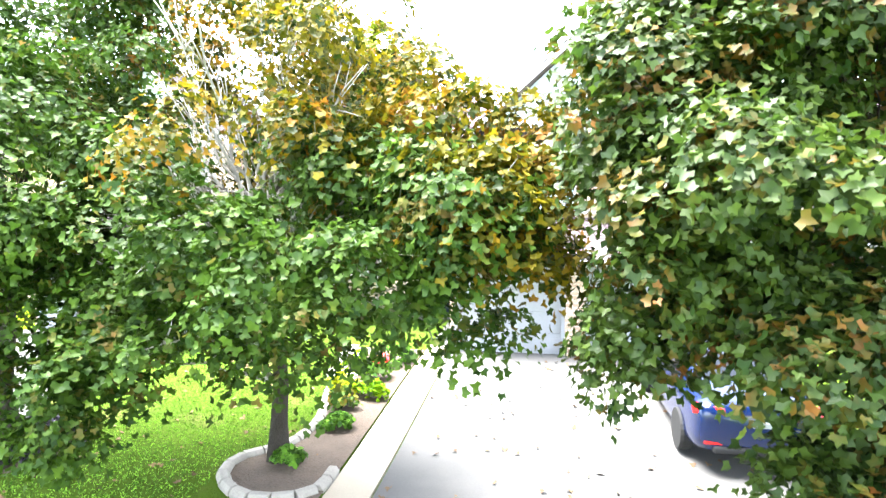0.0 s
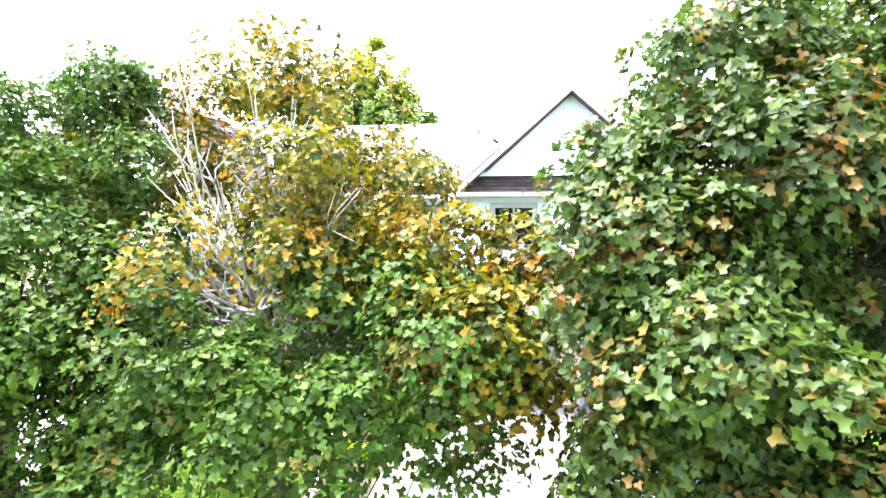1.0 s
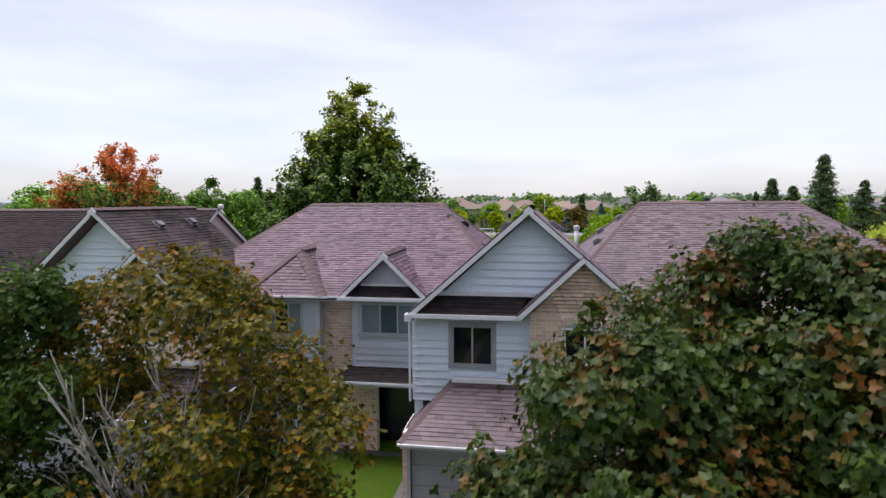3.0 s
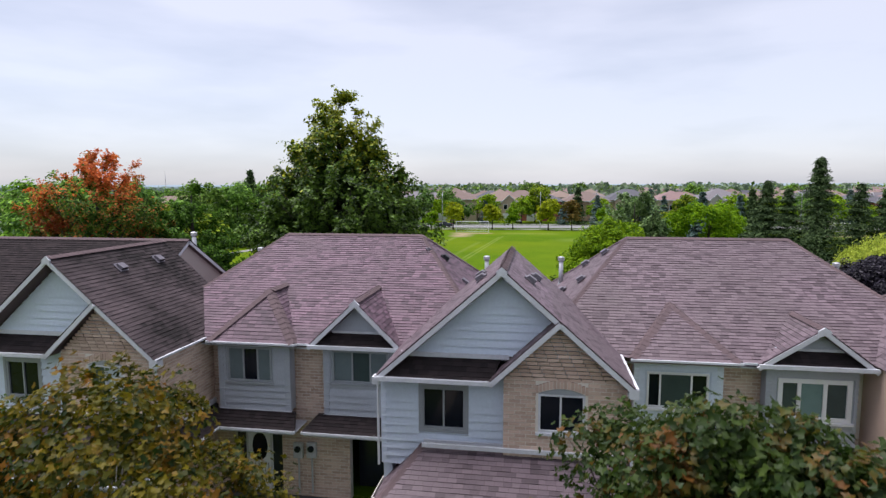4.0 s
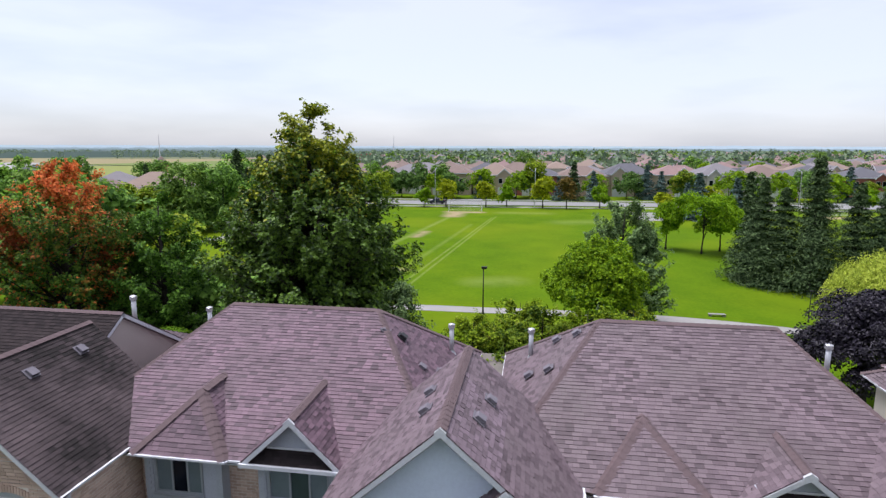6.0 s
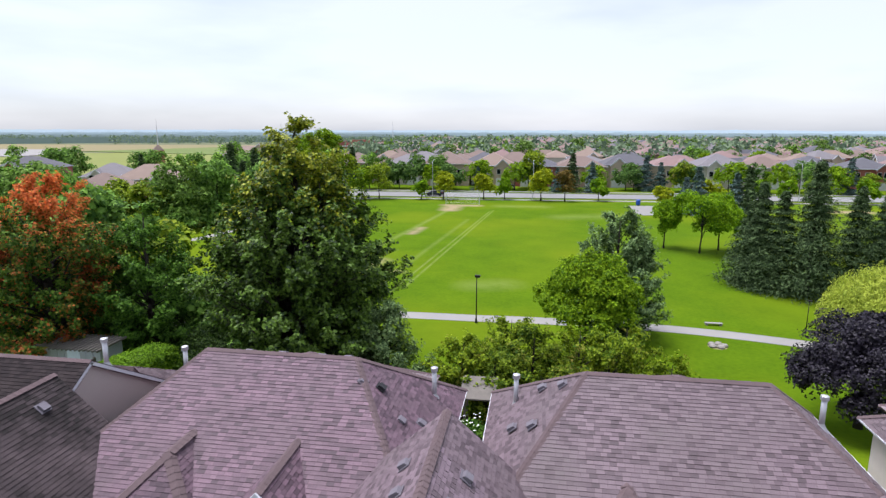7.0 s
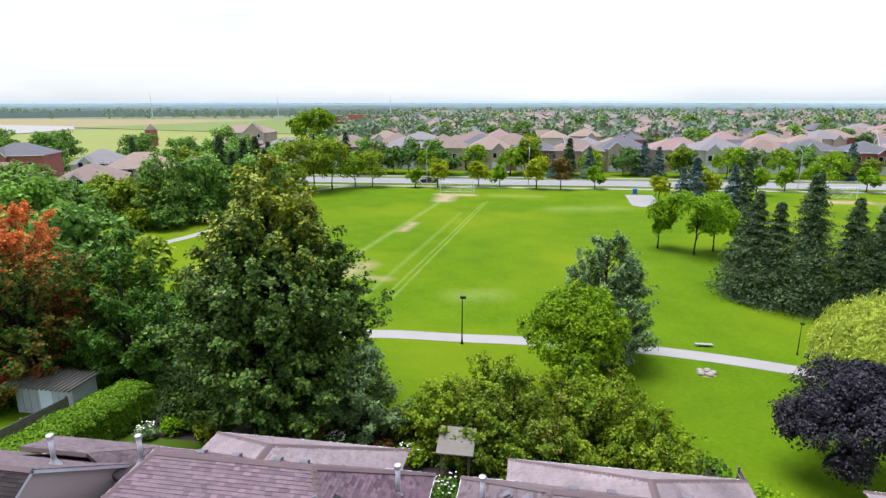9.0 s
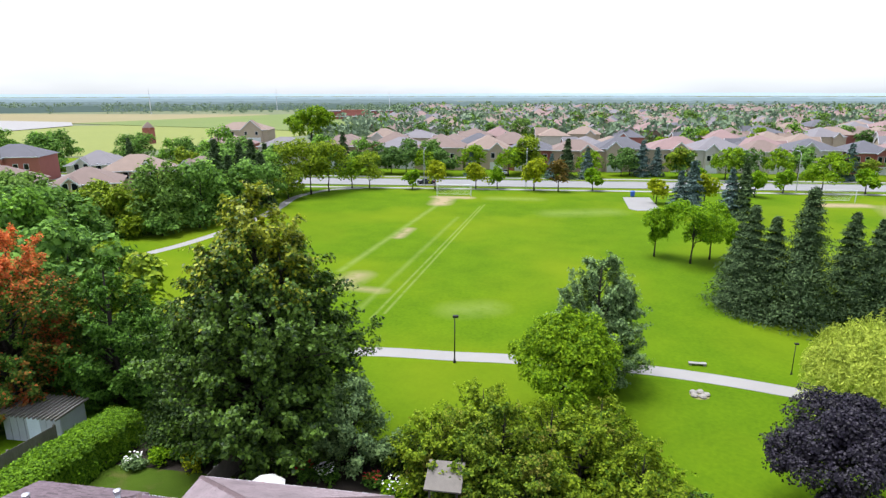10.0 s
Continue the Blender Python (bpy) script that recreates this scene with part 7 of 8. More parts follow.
mast(-405, 600, 24)
mast(-330, 750, 24)
mast(-146, 610, 22)
ob = thing("school_building", "long low red-brick school beyond the houses", "building", (-150, 500, P0))
ob.rotation_euler = (0, 0, 0.35)
part("wall", Build().box(-30, 34, 0, 20, 0, 6.5).box(-10, 12, -5, 0, 0, 8), FAR_WALLS[0], ob)
part("roof", Build().box(-30.5, 34.5, -0.5, 20.5, 6.5, 7.1), FAR_ROOFS[3], ob)
part("canopy", Build().box(-30, 34, -8, -5.5, 2.6, 3.2), M["white"], ob)
ground_patch("road_far", [(-299, 308), (-306, 372), (-344, 415), (-420, 430), (-470, 379)], M["path"], "pale road surface at the fields' edge", "road", 0.6)
far_house(-128, 262, 0.2, 24, 14, 5.5, 4, 1, 3, True)

# ---- garden bed and front yard ----
BED = [(-2.9, 7.78), (-2.92, 7.2), (-3.27, 6.91), (-3.81, 6.89), (-4.31, 7.28), (-4.46, 7.7), (-4.34, 8.05), (-3.95, 8.39), (-3.78, 8.99), (-3.83, 9.76), (-4.14, 10.95), (-4.5, 12.2), (-4.6, 14.0)]
bed = Build()
line = smooth_line(BED, 4)
for (xa, ya), (xb, yb) in zip(line[8:-1], line[9:]):
    za, zb = float(ground_z(0, ya)) + 0.075, float(ground_z(0, yb)) + 0.075
    bed.face((xa, ya, za), (-2.82, ya, za), (-2.82, yb, zb), (xb, yb, zb)) if yb > ya else None
bed.face(*[(x, y, float(ground_z(0, y)) + 0.07) for x, y in line[:26]])
solid("garden_bed", bed, M["soil"], "bare brown soil bed with low plants", "garden bed", "structure")
kerb = thing("bed_kerb", "pale rounded stone kerb round the garden bed", "kerb", (0, 0, 0))
seg = np.linalg.norm(np.diff(line, axis=0), axis=1)
cum = np.concatenate([[0], np.cumsum(seg)])
for i in range(int(cum[-1] / 0.30)):
    s0 = i * 0.30
    pa = [float(np.interp(s0, cum, line[:, j])) for j in (0, 1)]
    pb = [float(np.interp(s0 + 0.285, cum, line[:, j])) for j in (0, 1)]
    z = float(ground_z(0, pa[1])) + 0.03
    a, c = Vector((*pa, z)), Vector((*pb, z))
    d = (c - a).normalized()
    s = d.cross(Vector((0, 0, 1)))
    prof = [(-0.09, -0.05), (0.09, -0.05), (0.095, 0.06), (0.05, 0.12), (-0.05, 0.12), (-0.095, 0.06)]
    part("stone", Build().prism([a + s * u + Vector((0, 0, v)) for u, v in prof], c - a), M["stone"], kerb, bevel=0.012)


def plant(name, label, at, r, h, count, size, leaf, seed, flowers=None, nf=0, group=""):
    """A low plant: a mound of leaves, with flower heads if it has any."""
    ob = thing(name, label, "plant", at, group)
    me, c = crown_mesh("leaves", seed, [(0, 0, h * 0.5, r, r, h * 0.5)], count, size, M[leaf], "oval", 12, r * 0.4, 0.4)
    part("leaves", me, None, ob)
    if flowers:
        q = np.random.default_rng(seed)
        fl = Build()
        for i in range(nf):
            a, rr = q.random() * 6.28, r * 0.9 * math.sqrt(q.random())
            cx, cy, cz = rr * math.cos(a), rr * math.sin(a), h * (0.8 + 0.35 * q.random())
            s = 0.035 + 0.03 * q.random()
            for k in range(5):
                t0, t1 = 6.283 * k / 5, 6.283 * (k + 0.8) / 5
                fl.face((cx, cy, cz), (cx + s * math.cos(t0), cy + s * math.sin(t0), cz + s * 0.4), (cx + s * math.cos(t1), cy + s * math.sin(t1), cz + s * 0.5))
        part("flowers", fl, M[flowers], ob)
    return ob


for i, (x, y, r, h, leaf, fl, nf, lab) in enumerate((
        (-3.35, 11.7, 0.30, 0.42, "green", "flower_red", 46, "clump of red geraniums in the garden bed"), (-3.75, 10.9, 0.34, 0.38, "gold_green", "flower_white", 14, "yellow-green perennial with pale flowers"),
        (-3.2, 10.6, 0.32, 0.30, "bright", None, 0, "low green perennial in the soil"), (-3.55, 10.1, 0.28, 0.34, "rust_green", None, 0, "reddish low shrub in the garden bed"),
        (-3.3, 9.2, 0.26, 0.22, "green", None, 0, "small green plant on bare soil"), (-3.65, 7.9, 0.24, 0.22, "green", None, 0, "small green plant at the maple's foot"),
        (-3.95, 11.9, 0.34, 0.5, "bright", "flower_white", 20, "white-flowering perennial in the garden bed"), (-3.3, 12.7, 0.4, 0.5, "green", None, 0, "low green perennial in the soil"))):
    plant("garden_plant", lab, (x, y, float(ground_z(0, y)) + 0.07), r, h, 420, 0.10, leaf, 300 + i, fl, nf, "garden plants")
solid("mulch_bed", Build().lathe([(1.0, 0.0), (0.95, 0.06), (0.4, 0.12), (0.05, 0.13)], (-8.1, 7.8, 0.03), 22), M["soil"], "dark mulch ring round the neighbouring maple", "mulch", "structure")
for i, (x, y) in enumerate(((-7.6, 7.5), (-7.9, 7.2), (-8.5, 7.3), (-7.5, 8.0), (-8.3, 8.5))):
    plant("ground_cover", "dark low ground cover at the maple's foot", (x, y, 0.06), 0.36, 0.22, 420, 0.10, "purple", 330 + i, group="ground cover")

# fallen leaves on the drive and the lawn
q = np.random.default_rng(17)
pts = np.stack([q.uniform(-2.1, 3.9, 130), q.uniform(5.5, 14.0, 130)], 1)
pts = np.concatenate([pts, np.stack([q.uniform(-8.8, -3.0, 160), q.uniform(5.5, 12.5, 160)], 1), np.stack([q.uniform(-12.5, -9.2, 40), q.uniform(7.0, 13.5, 40)], 1)])
zz = ground_z(pts[:, 0], pts[:, 1]) + 0.055
nn = np.stack([q.normal(size=len(pts)) * 0.25, q.normal(size=len(pts)) * 0.25, np.ones(len(pts))], 1)
v, f = leaf_cards(np.column_stack([pts, zz]), nn / np.linalg.norm(nn, axis=1)[:, None], 0.055 + 0.06 * q.random(len(pts)), q, "maple")
tagged(new("fallen_leaves", fast_mesh("fallen_leaves", v, f, M["dry_leaf"])), "dry brown leaves scattered on drive and lawn", "leaves", kind="stuff")
n = 26000
pts = np.stack([q.uniform(-8.7, -2.9, n), q.uniform(6.0, 14.0, n)], 1)
side = np.interp(pts[:, 1], [2, 8.2, 11.4, 14.5, 18], [-8.6, -8.85, -9.75, -9.0, -8.4])
bedx = np.interp(pts[:, 1], [7.8, 8.4, 9.0, 9.8, 11, 12.2, 14], [-4.5, -4.05, -3.95, -4.0, -4.3, -4.65, -4.75])
pts = pts[(pts[:, 0] > side) & ((pts[:, 0] < bedx) | (pts[:, 1] < 6.7))]
zz = ground_z(pts[:, 0], pts[:, 1]) + 0.045
nn = q.normal(size=(len(pts), 3)) * np.array([1, 1, 0.25])
v, f = leaf_cards(np.column_stack([pts, zz]), nn / np.linalg.norm(nn, axis=1)[:, None], 0.04 + 0.03 * q.random(len(pts)), q, "tuft")
tagged(new("grass_blades", fast_mesh("grass_blades", v, f, M["wood_green"])), "blades of the front lawn", "grass", kind="stuff")


# ---- parked car ----
def car(at, turn, paint, label):
    """A small sedan, its tail towards -y; parts: body, glass, lamps, plate, wheels."""
    ob = thing("car", label, "car", at)
    ob.rotation_euler = (0, 0, turn)
    # stations along the length: y, half width, sill height, belt height, roof height, roof half width
    st = [(-2.22, 0.66, 0.42, 0.78, 0.80, 0.60), (-2.16, 0.80, 0.30, 0.90, 0.96, 0.66), (-2.0, 0.86, 0.24, 0.96, 1.03, 0.68), (-1.55, 0.89, 0.22, 0.98, 1.07, 0.68), (-1.25, 0.90, 0.20, 0.98, 1.20, 0.64),
          (-0.7, 0.90, 0.19, 0.97, 1.42, 0.60), (-0.1, 0.90, 0.19, 0.95, 1.46, 0.60), (0.4, 0.90, 0.19, 0.93, 1.43, 0.60), (0.75, 0.90, 0.20, 0.92, 1.26, 0.63), (1.15, 0.89, 0.20, 0.90, 1.00, 0.70), (1.7, 0.87, 0.22, 0.84, 0.90, 0.68),
          (2.05, 0.82, 0.26, 0.76, 0.80, 0.62), (2.22, 0.66, 0.36, 0.62, 0.66, 0.52)]
    b = Build()
    rings = []
    for y, w, z0, zb, zr, wr in st:
        half = [(0.0, z0), (w * 0.9, z0), (w, z0 + 0.12), (w, (z0 + zb) / 2), (w * 0.97, zb), (wr + (w - wr) * 0.12, zb + (zr - zb) * 0.82), (wr * 0.82, zr - 0.012), (0.0, zr)]
        pts_ = [(-x, y, z) for x, z in half[::-1]] + [(x, y, z) for x, z in half[1:-1]]
        rings.append(pts_)
    k = len(rings[0])
    for r_ in rings:
        b.v += r_
    for i in range(len(rings) - 1):
        for j in range(k):
            b.f.append((i * k + j, i * k + (j + 1) % k, (i + 1) * k + (j + 1) % k, (i + 1) * k + j))
    b.f += [tuple(reversed(range(k))), tuple((len(rings) - 1) * k + j for j in range(k))]
    body = part("body", b, M[paint], ob, smooth=True)
    sub = body.modifiers.new("round", "SUBSURF")
    sub.levels = sub.render_levels = 2
    # glass: rear window, sides and windscreen, lying just outside the shell
    part("rear_window", Build().prism([(-0.52, -1.42, 1.125), (0.52, -1.42, 1.125), (0.46, -0.86, 1.385), (-0.46, -0.86, 1.385)], (0, -0.012, 0.02)), M["glass"], ob)
    part("windscreen", Build().prism([(-0.56, 1.02, 1.10), (0.56, 1.02, 1.10), (0.48, 0.55, 1.395), (-0.48, 0.55, 1.395)], (0, 0.012, 0.02)), M["glass"], ob)
    for s in (-1, 1):
        part("side_window", Build().prism([(s * 0.845, -0.95, 1.02), (s * 0.845, 0.85, 0.99), (s * 0.66, 0.50, 1.34), (s * 0.65, -0.55, 1.36)], (s * 0.02, 0, 0.006)), M["glass"], ob)
        part("tail_lamp", Build().prism([(s * 0.84, -2.02, 0.80), (s * 0.45, -2.17, 0.82), (s * 0.47, -2.17, 0.93), (s * 0.86, -1.92, 0.95)], (s * 0.03, -0.035, 0.01)), M["lamp_red"], ob, "red tail lamp", bevel=0.01)
        part("reflector", Build().box(s * 0.62 - 0.12, s * 0.62 + 0.12, -2.20, -2.17, 0.42, 0.46), M["lamp_red"], ob)
        part("mirror", Build().box(s * 0.98 - 0.09, s * 0.98 + 0.09, 0.55, 0.68, 0.94, 1.07), M[paint], ob, bevel=0.03)
    part("plate", Build().box(-0.16, 0.16, -2.215, -2.20, 0.66, 0.78), M["white"], ob, "white licence plate with grey bars")
    part("plate_bar", Build().box(-0.12, -0.02, -2.22, -2.215, 0.69, 0.75).box(0.02, 0.12, -2.22, -2.215, 0.69, 0.75), M["frame_grey"], ob)
    part("trim_strip", Build().box(-0.42, 0.42, -2.215, -2.18, 0.83, 0.86), M["chrome"], ob, "bright metal strip")
    part("badge", Build().lathe([(0.05, 0), (0.05, 0.012)], (0, 0, 0), 12), M["chrome"], ob).matrix_local = Matrix.Translation((0, -2.185, 0.90)) @ pose(0, 0, 0, 90, 0, 0)
    part("bumper", Build().box(-0.62, 0.62, -2.24, -2.12, 0.30, 0.40), M["black"], ob, bevel=0.03)
    for s in (-1, 1):
        for y in (-1.35, 1.35):
            prof = [(0.20, -0.10), (0.30, -0.10), (0.325, -0.06), (0.325, 0.06), (0.30, 0.10), (0.20, 0.10)]
            t = Build().lathe(prof, (0, 0, 0), 24)
            w = part("wheel", t, M["rubber"], ob, smooth=False)
            w.matrix_local = Matrix.Translation((s * 0.82, y, 0.325)) @ pose(0, 0, 0, 0, 90, 0)
            rim = Build().lathe([(0.21, -0.085), (0.21, 0.085)], (0, 0, 0), 20)
            for a in range(5):
                rim.beam((0, 0, 0.10), (0.2 * math.cos(a * 1.2566), 0.2 * math.sin(a * 1.2566), 0.10), 0.05, 0.02)
            part("rim", rim, M["chrome"], w)
    return ob


car((2.95, 10.72, 0.105), 0.02, "blue_paint", "dark blue sedan parked on the concrete driveway")

# ---- details on the houses ----
meters = [(-5.68, 1.74), (-5.25, 1.78)]
for x, z in meters:
    ob = thing("utility_meter", "grey electric meter box on the brick wall", "meter", (x, 18.37, z), "electric meters")
    part("box", Build().box(-0.15, 0.15, -0.14, 0.0, -0.24, 0.24), M["meter"], ob, bevel=0.015)
    part("dial", Build().lathe([(0.10, 0), (0.10, 0.05), (0.07, 0.08)], sides=14), M["glass"], ob).matrix_local = Matrix.Translation((0, -0.14, 0.06)) @ pose(0, 0, 0, 90, 0, 0)
    part("conduit", Build().tube([(0, -0.07, -0.24), (0, -0.07, -1.4)], [0.03, 0.03], 8), M["meter"], ob)
for x, y, hd, pit in ((1.35, 16.6, 90, 0.88), (1.5, 17.9, 90, 0.88), (0.12, 16.9, -90, 0.88), (0.0, 18.2, -90, 0.88), (-10.72, 17.4, 90, 0.88), (-10.75, 19.2, 90, 0.88)):
    ridge = 0.75 if x > -5 else -11.35
    roof_box_vent((x, y, 8.0 - abs(x - ridge) * 0.883 + 0.03), hd, pit)
for x, y in ((-2.25, 22.2), (-1.0, 21.9), (-0.5, 22.6)):
    roof_box_vent((x, y, 8.06 - (x + 2.66 + 0.2) * 0.83 + 0.02), 90, 0.85)
roof_box_vent((-1.75, 22.5, 8.06 - (-1.75 + 2.66) * 0.86 + 0.02), 90, 0.85, True)
for x, y in ((3.9, 23.2), (3.0, 21.9), (2.4, 22.6), (3.3, 24.0)):
    roof_box_vent((x, y, 8.06 - (4.57 - x) * 0.86 + 0.02), -90, 0.85)
for x in (-6.6, -5.4, -4.0, -3.1):
    roof_box_vent((x, 23.45, 7.8), 180, 0.6)
for x in (5.2, 6.3, 8.4, 9.3):
    roof_box_vent((x, 23.5, 7.75), 180, 0.6)

# ---- back yards ----
def fence(name, a, b, h, label, mat="wood", board=0.14, gap=0.015, group="yard fences"):
    """A wooden fence: posts, two rails and boards, each a part."""
    a, b = Vector(a), Vector(b)
    L = (b - a).length
    ob = thing(name, label, "fence", tuple(a), group)
    ob.rotation_euler = (0, 0, math.atan2(b.y - a.y, b.x - a.x))
    dz = (b.z - a.z) / L
    n = max(1, int(L / 2.2))
    for i in range(n + 1):
        x = L * i / n
        part("post", Build().box(x - 0.05, x + 0.05, -0.05, 0.05, dz * x - 0.2, dz * x + h + 0.08), M[mat], ob)
    for z in (0.3, h - 0.25):
        part("rail", Build().beam((0, 0.06, z), (L, 0.06, z + dz * L), 0.04, 0.09), M[mat], ob)
    me = Build().box(0, board, -0.03, -0.01, 0.05, h).mesh("board", M[mat])
    x = 0.0
    while x < L:
        p_ = new("board", me)
        p_.location = (x, 0, dz * x)
        p_.parent = ob
        x += board + gap
    return ob


fence("wooden_fence", (-24.9, 31.0, 0.0), (-24.6, 37.2, -0.5), 1.5, "weathered grey board fence beside a cedar hedge")
fence("wooden_fence", (-12.5, 30.0, 0.1), (-12.2, 39.0, -0.6), 1.5, "grey board fence between two back yards")
fence("wooden_fence", (14.2, 29.5, 0.15), (14.5, 36.4, -0.45), 1.2, "pale grey board fence beside the park grass")
# cedar hedge
q = np.random.default_rng(91)
n = 40000
hy = q.uniform(26.5, 39.0, n)
hx = q.uniform(-1, 1, n)
on_top = q.random(n) < 0.45
lump = 1 + 0.10 * np.sin(hy * 2.1) + 0.07 * np.sin(hy * 5.3 + 1)
side = np.where(hx > 0, 1.0, -1.0)
up = q.random(n)
px = np.where(on_top, hx * 1.35, side * (1.45 - 0.35 * up ** 2)) * lump
pz = np.where(on_top, 2.15 - 0.45 * np.abs(hx) ** 3, up * 2.0) * (0.95 + 0.05 * lump)
hp = np.stack([-21.2 + px, hy, ground_z(px, hy) + pz], 1) + q.normal(size=(n, 3)) * 0.07
hn = np.stack([np.where(on_top, hx * 0.4, side * 0.8), np.zeros(n), np.where(on_top, 1.0, 0.45)], 1) + q.normal(size=(n, 3)) * 0.35
v, f = leaf_cards(hp, hn / np.linalg.norm(hn, axis=1)[:, None], 0.10 + 0.09 * q.random(n), q, "chip")
tagged(new("cedar_hedge", fast_mesh("cedar_hedge", v, f, M["hedge"])), "dense bright green clipped cedar hedge along a yard", "hedge", kind="stuff")
# shed with a slatted roof
ob = thing("garden_shed", "pale grey wooden shed with a slatted roof edge", "shed", (-26.4, 38.4, -0.65))
part("wall", Build().box(-2.2, 2.0, -0.8, 1.2, 0, 2.1), M["siding_old"], ob)
for i in range(8):
    part("panel", Build().box(-2.15 + i * 0.52, -1.68 + i * 0.52, -0.84, -0.8, 0.1, 2.05), M["siding_old"], ob)
for i in range(16):
    part("slat", Build().box(-2.5 + i * 0.31, -2.42 + i * 0.31, -1.4, 1.4, 2.1, 2.24), M["wood"], ob)
part("door", Build().box(-0.4, 0.5, -0.87, -0.84, 0.05, 1.95), M["siding"], ob)
# lean-to roof and deck in the gap between the houses
ob = thing("garden_shelter", "small wooden shelter with a sloping grey roof", "shelter", (0.2, 34.9, -0.3))
for x in (-0.7, 0.7):
    for y in (-0.6, 0.6):
        part("post", Build().box(x - 0.05, x + 0.05, y - 0.05, y + 0.05, 0, 1.9), M["wood"], ob)
part("roof", Build().prism([(-0.95, -0.9, 1.85), (0.95, -0.9, 1.85), (0.95, 0.9, 2.35), (-0.95, 0.9, 2.35)], (0, 0, 0.07)), M["wood"], ob)
deck = thing("deck", "tan wooden deck between the two houses", "deck", (0, 0, 0))
for i in range(26):
    part("plank", Build().box(0.45 + 0 * i, 1.5, 22.0 + i * 0.15, 22.14 + i * 0.15, 0.9, 0.95), M["deck"], deck)
ob = thing("parasol", "white garden parasol with a red patch", "parasol", (-8.5, 32.7, 0.0))
ob.scale = (0.8, 0.8, 1.0)
part("pole", Build().tube([(0, 0, 0), (0, 0, 2.3)], [0.025, 0.025], 8), M["white"], ob)
part("canopy", Build().lathe([(1.25, 1.85), (1.0, 2.02), (0.5, 2.28), (0.04, 2.42)], sides=8), M["flower_white"], ob)
part("patch", Build().face((0.05, -0.35, 2.375), (0.25, -0.62, 2.245), (-0.15, -0.62, 2.245)), M["flower_red"], ob)
for i, (x, y, r, h, leaf, fl, nf) in enumerate(((-17.0, 36.8, 0.8, 1.1, "bright", None, 0), (-14.9, 36.6, 0.75, 1.0, "gold_green", None, 0), (-16.0, 37.6, 0.8, 1.2, "green", "flower_white", 30), (-18.3, 35.8, 0.6, 0.8, "silver", "flower_white", 30),
                                                (-13.6, 37.2, 0.9, 1.3, "green", None, 0), (-9.6, 36.9, 0.7, 1.0, "green", "flower_white", 60), (-6.9, 36.5, 0.7, 0.9, "green", "flower_white", 60), (-8.2, 36.7, 0.6, 0.8, "green", "flower_red", 40),
                                                (-4.1, 36.5, 0.6, 0.7, "green", "flower_red", 40), (-2.6, 35.6, 0.8, 0.9, "bright", "flower_white", 40), (0.2, 32.2, 0.8, 1.2, "green", "flower_white", 22), (1.3, 31.2, 0.7, 1.0, "bright", None, 0),
                                                (11.4, 34.8, 1.2, 1.5, "bright", None, 0), (13.2, 36.2, 1.1, 1.4, "green", None, 0), (15.6, 34.0, 1.2, 1.3, "bright", None, 0))):
    plant("yard_shrub", "rounded %s shrub in a back yard" % ("flowering" if fl else "leafy green"), (x, y, float(ground_z(x, y))), r, h, 900, 0.16, leaf, 400 + i, fl, nf, "yard shrubs")
# low shrubs that carry the tree's shade in their dark leaves
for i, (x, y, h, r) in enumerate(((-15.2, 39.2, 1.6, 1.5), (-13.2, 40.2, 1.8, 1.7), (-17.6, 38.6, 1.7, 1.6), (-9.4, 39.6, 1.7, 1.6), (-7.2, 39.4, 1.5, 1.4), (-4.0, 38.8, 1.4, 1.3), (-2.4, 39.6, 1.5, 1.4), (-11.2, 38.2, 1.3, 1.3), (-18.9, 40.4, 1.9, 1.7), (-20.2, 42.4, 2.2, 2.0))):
    plant("yard_shrub", "leafy shrub under the tall tree, its shade in the leaf colour", (x, y, float(ground_z(x, y))), r, h, 2600, 0.17, "understory", 460 + i, group="yard shrubs")
# wire fence at the park's edge
ob = thing("wire_fence", "dark chain-link fence along the back yards", "fence", (0, 0, 0))
for i in range(11):
    x = -10 + i * 2.2
    part("post", Build().tube([(x, 38.9, -0.8), (x, 38.9, 0.5)], [0.025, 0.025], 6), M["black"], ob)
part("rail", Build().tube([(-10, 38.9, 0.48), (12.0, 38.9, 0.48)], [0.018, 0.018], 5), M["black"], ob)

# ---- small things in the park ----
rock = thing("rock_circle", "grey boulders round a small fire pit on the grass", "rocks", (16.7, 50.7, -0.7))
rock.scale = (0.78, 0.78, 0.7)
for i in range(5):
    a = i * 1.25
    b = Build().lathe([(0.10, -0.05), (0.34, 0.02), (0.36, 0.16), (0.24, 0.30), (0.05, 0.34)], (0.62 * math.cos(a), 0.5 * math.sin(a), 0), 9)
    b.v = [(x + 0.07 * noise.noise((x * 4, y * 4, z * 4 + i)), y + 0.07 * noise.noise((y * 4, z * 4, x * 4)), z) for x, y, z in b.v]
    part("stone", b, M["stone"], rock)
part("ash", Build().lathe([(0.9, 0.0), (0.8, 0.03), (0.1, 0.04)], sides=18), M["bare"], rock)
ob = thing("park_bench", "pale stone slab bench beside the footpath", "bench", (17.8, 55.9, -0.7))
part("seat", Build().box(-0.7, 0.7, -0.18, 0.18, 0.14, 0.22), M["path"], ob, bevel=0.02)
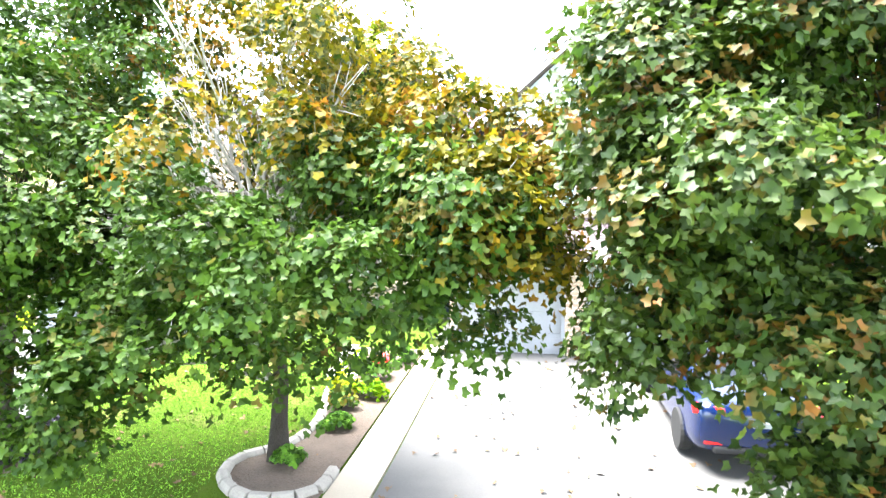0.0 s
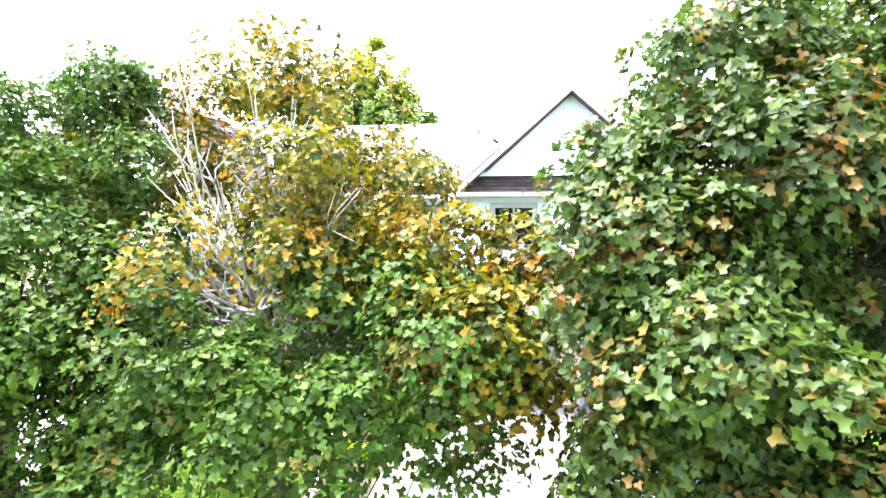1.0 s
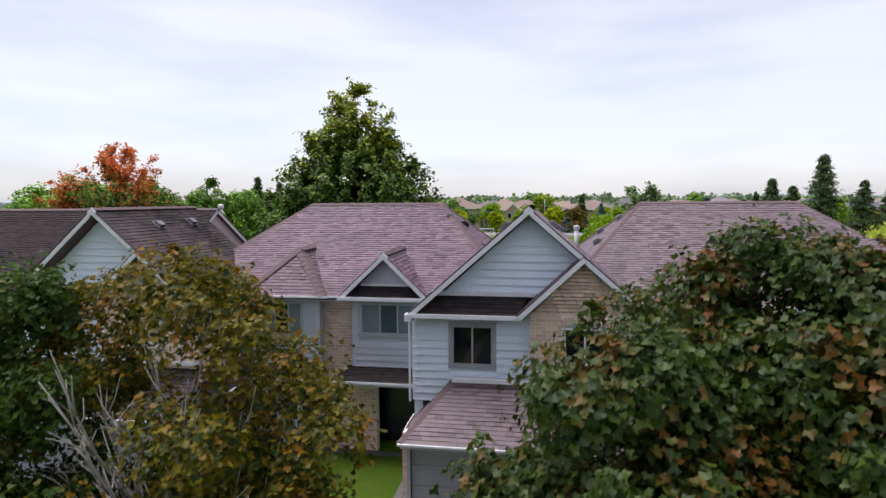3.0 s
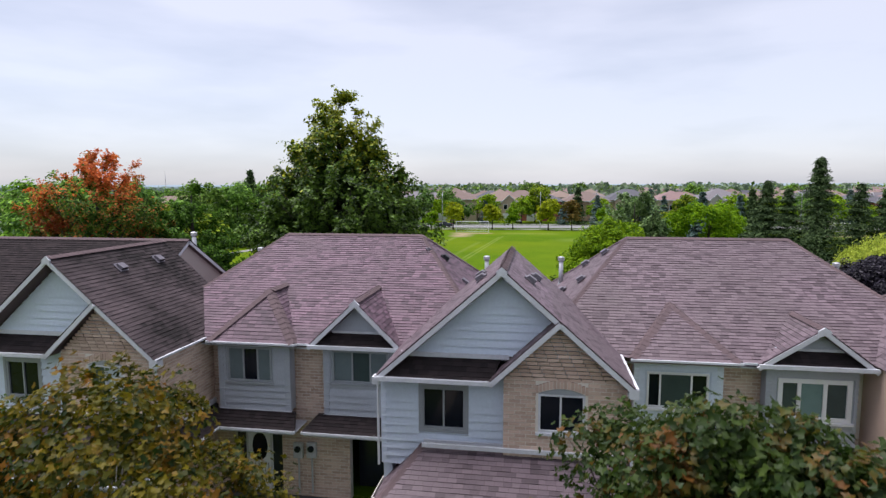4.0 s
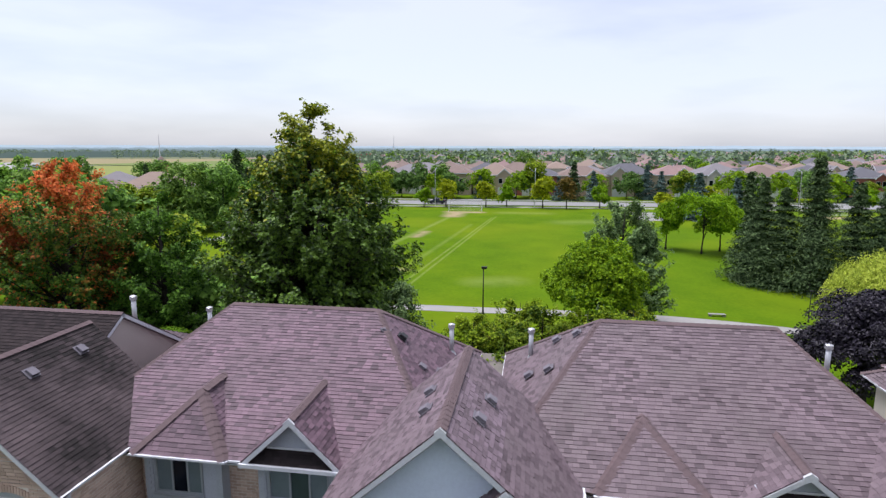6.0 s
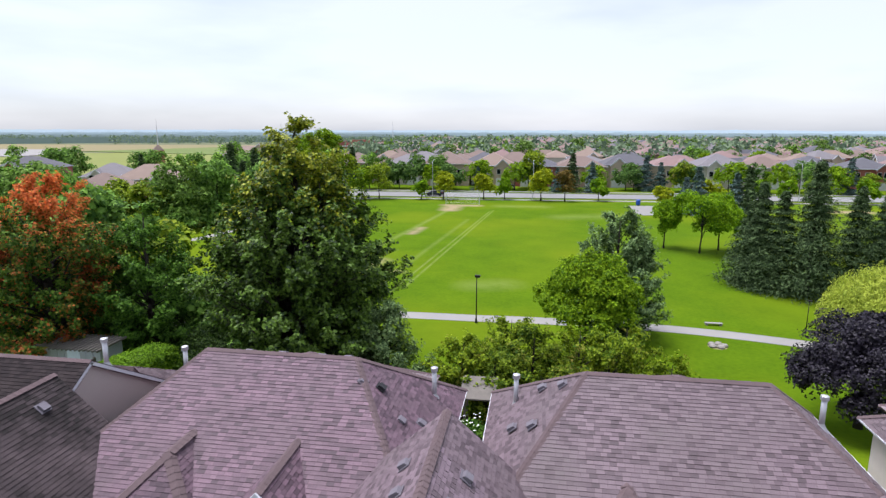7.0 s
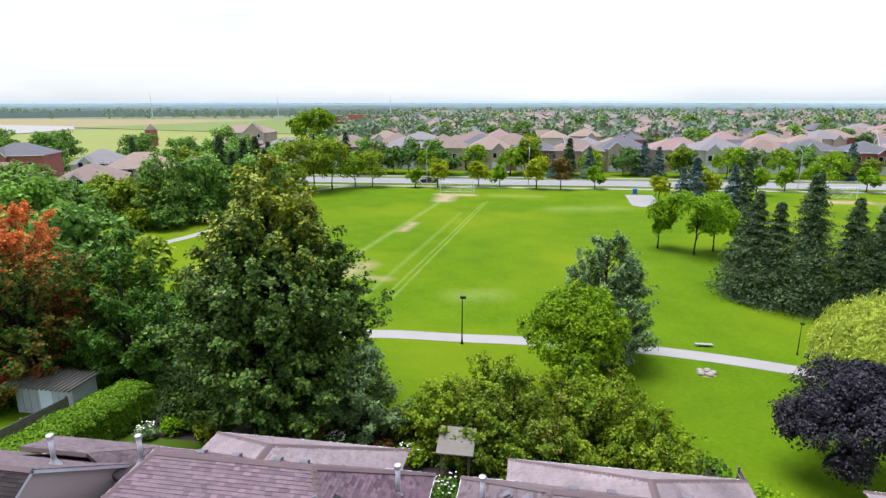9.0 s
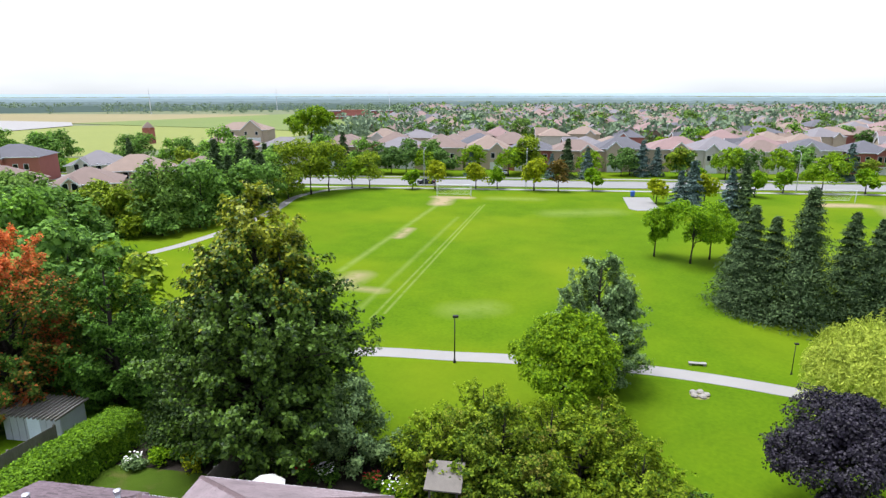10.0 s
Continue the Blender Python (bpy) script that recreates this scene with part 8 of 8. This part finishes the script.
for x in (-0.55, 0.55):
    part("leg", Build().box(x - 0.1, x + 0.1, -0.15, 0.15, 0, 0.14), M["stone"], ob)
ob = thing("basketball_hoop", "white basketball backboard on a dark pole", "hoop", (28.6, 137.0, -0.7))
part("pole", Build().tube([(0, 0, 0), (0, 0, 2.9), (0, -0.7, 3.2)], [0.07, 0.07, 0.06], 8), M["black"], ob)
part("backboard", Build().prism([(0.75 * math.cos(a * 0.3491), -0.75, 3.2 + 0.6 * math.sin(a * 0.3491)) for a in range(18)], (0, 0.05, 0)), M["white"], ob)
part("ring", Build().tube([(0.23 * math.cos(a * 0.524), -1.0 + 0.23 * math.sin(a * 0.524), 3.0) for a in range(13)], [0.015] * 13, 5), M["lamp_red"], ob)
ob = thing("litter_bin", "blue plastic litter bin at the court's edge", "bin", (24.6, 139.0, -0.65))
part("body", Build().lathe([(0.36, 0), (0.44, 0.1), (0.48, 1.0)], sides=16), M["plastic_blue"], ob)
part("lid", Build().lathe([(0.50, 1.0), (0.50, 1.08), (0.3, 1.2), (0.05, 1.24)], sides=16), M["plastic_blue"], ob)


def road_lamp(s, d):
    x, y = along_road(s, d)
    ob = thing("street_lamp", "grey street lamp on a tall pole by the road", "lamp", (x, y, P0), "road lamps")
    part("pole", Build().tube([(0, 0, 0), (0, 0, 8.2), (0, 0.4, 8.7), (0, 1.8, 8.9)], [0.10, 0.07, 0.06, 0.04], 8), M["metal"], ob)
    part("head", Build().box(-0.14, 0.14, 1.7, 2.4, 8.84, 8.98), M["metal"], ob, bevel=0.03)


for s in (-60, -22, 2.0, 62, 84, 120):
    road_lamp(s, 3.6)
for i, (s, d, pn, lab) in enumerate(((-22, 7.5, "dark_paint", "dark red-grey car on the far road"), (-3, 26, "chrome", "pale car parked at a far house"), (46, 26, "white", "white car parked at a far house"), (70, 26, "dark_paint", "dark car parked at a far house"))):
    x, y = along_road(s, d)
    car((x, y, P0 + 0.04), ROAD_A + (math.pi / 2 if d < 20 else 0), pn, lab)
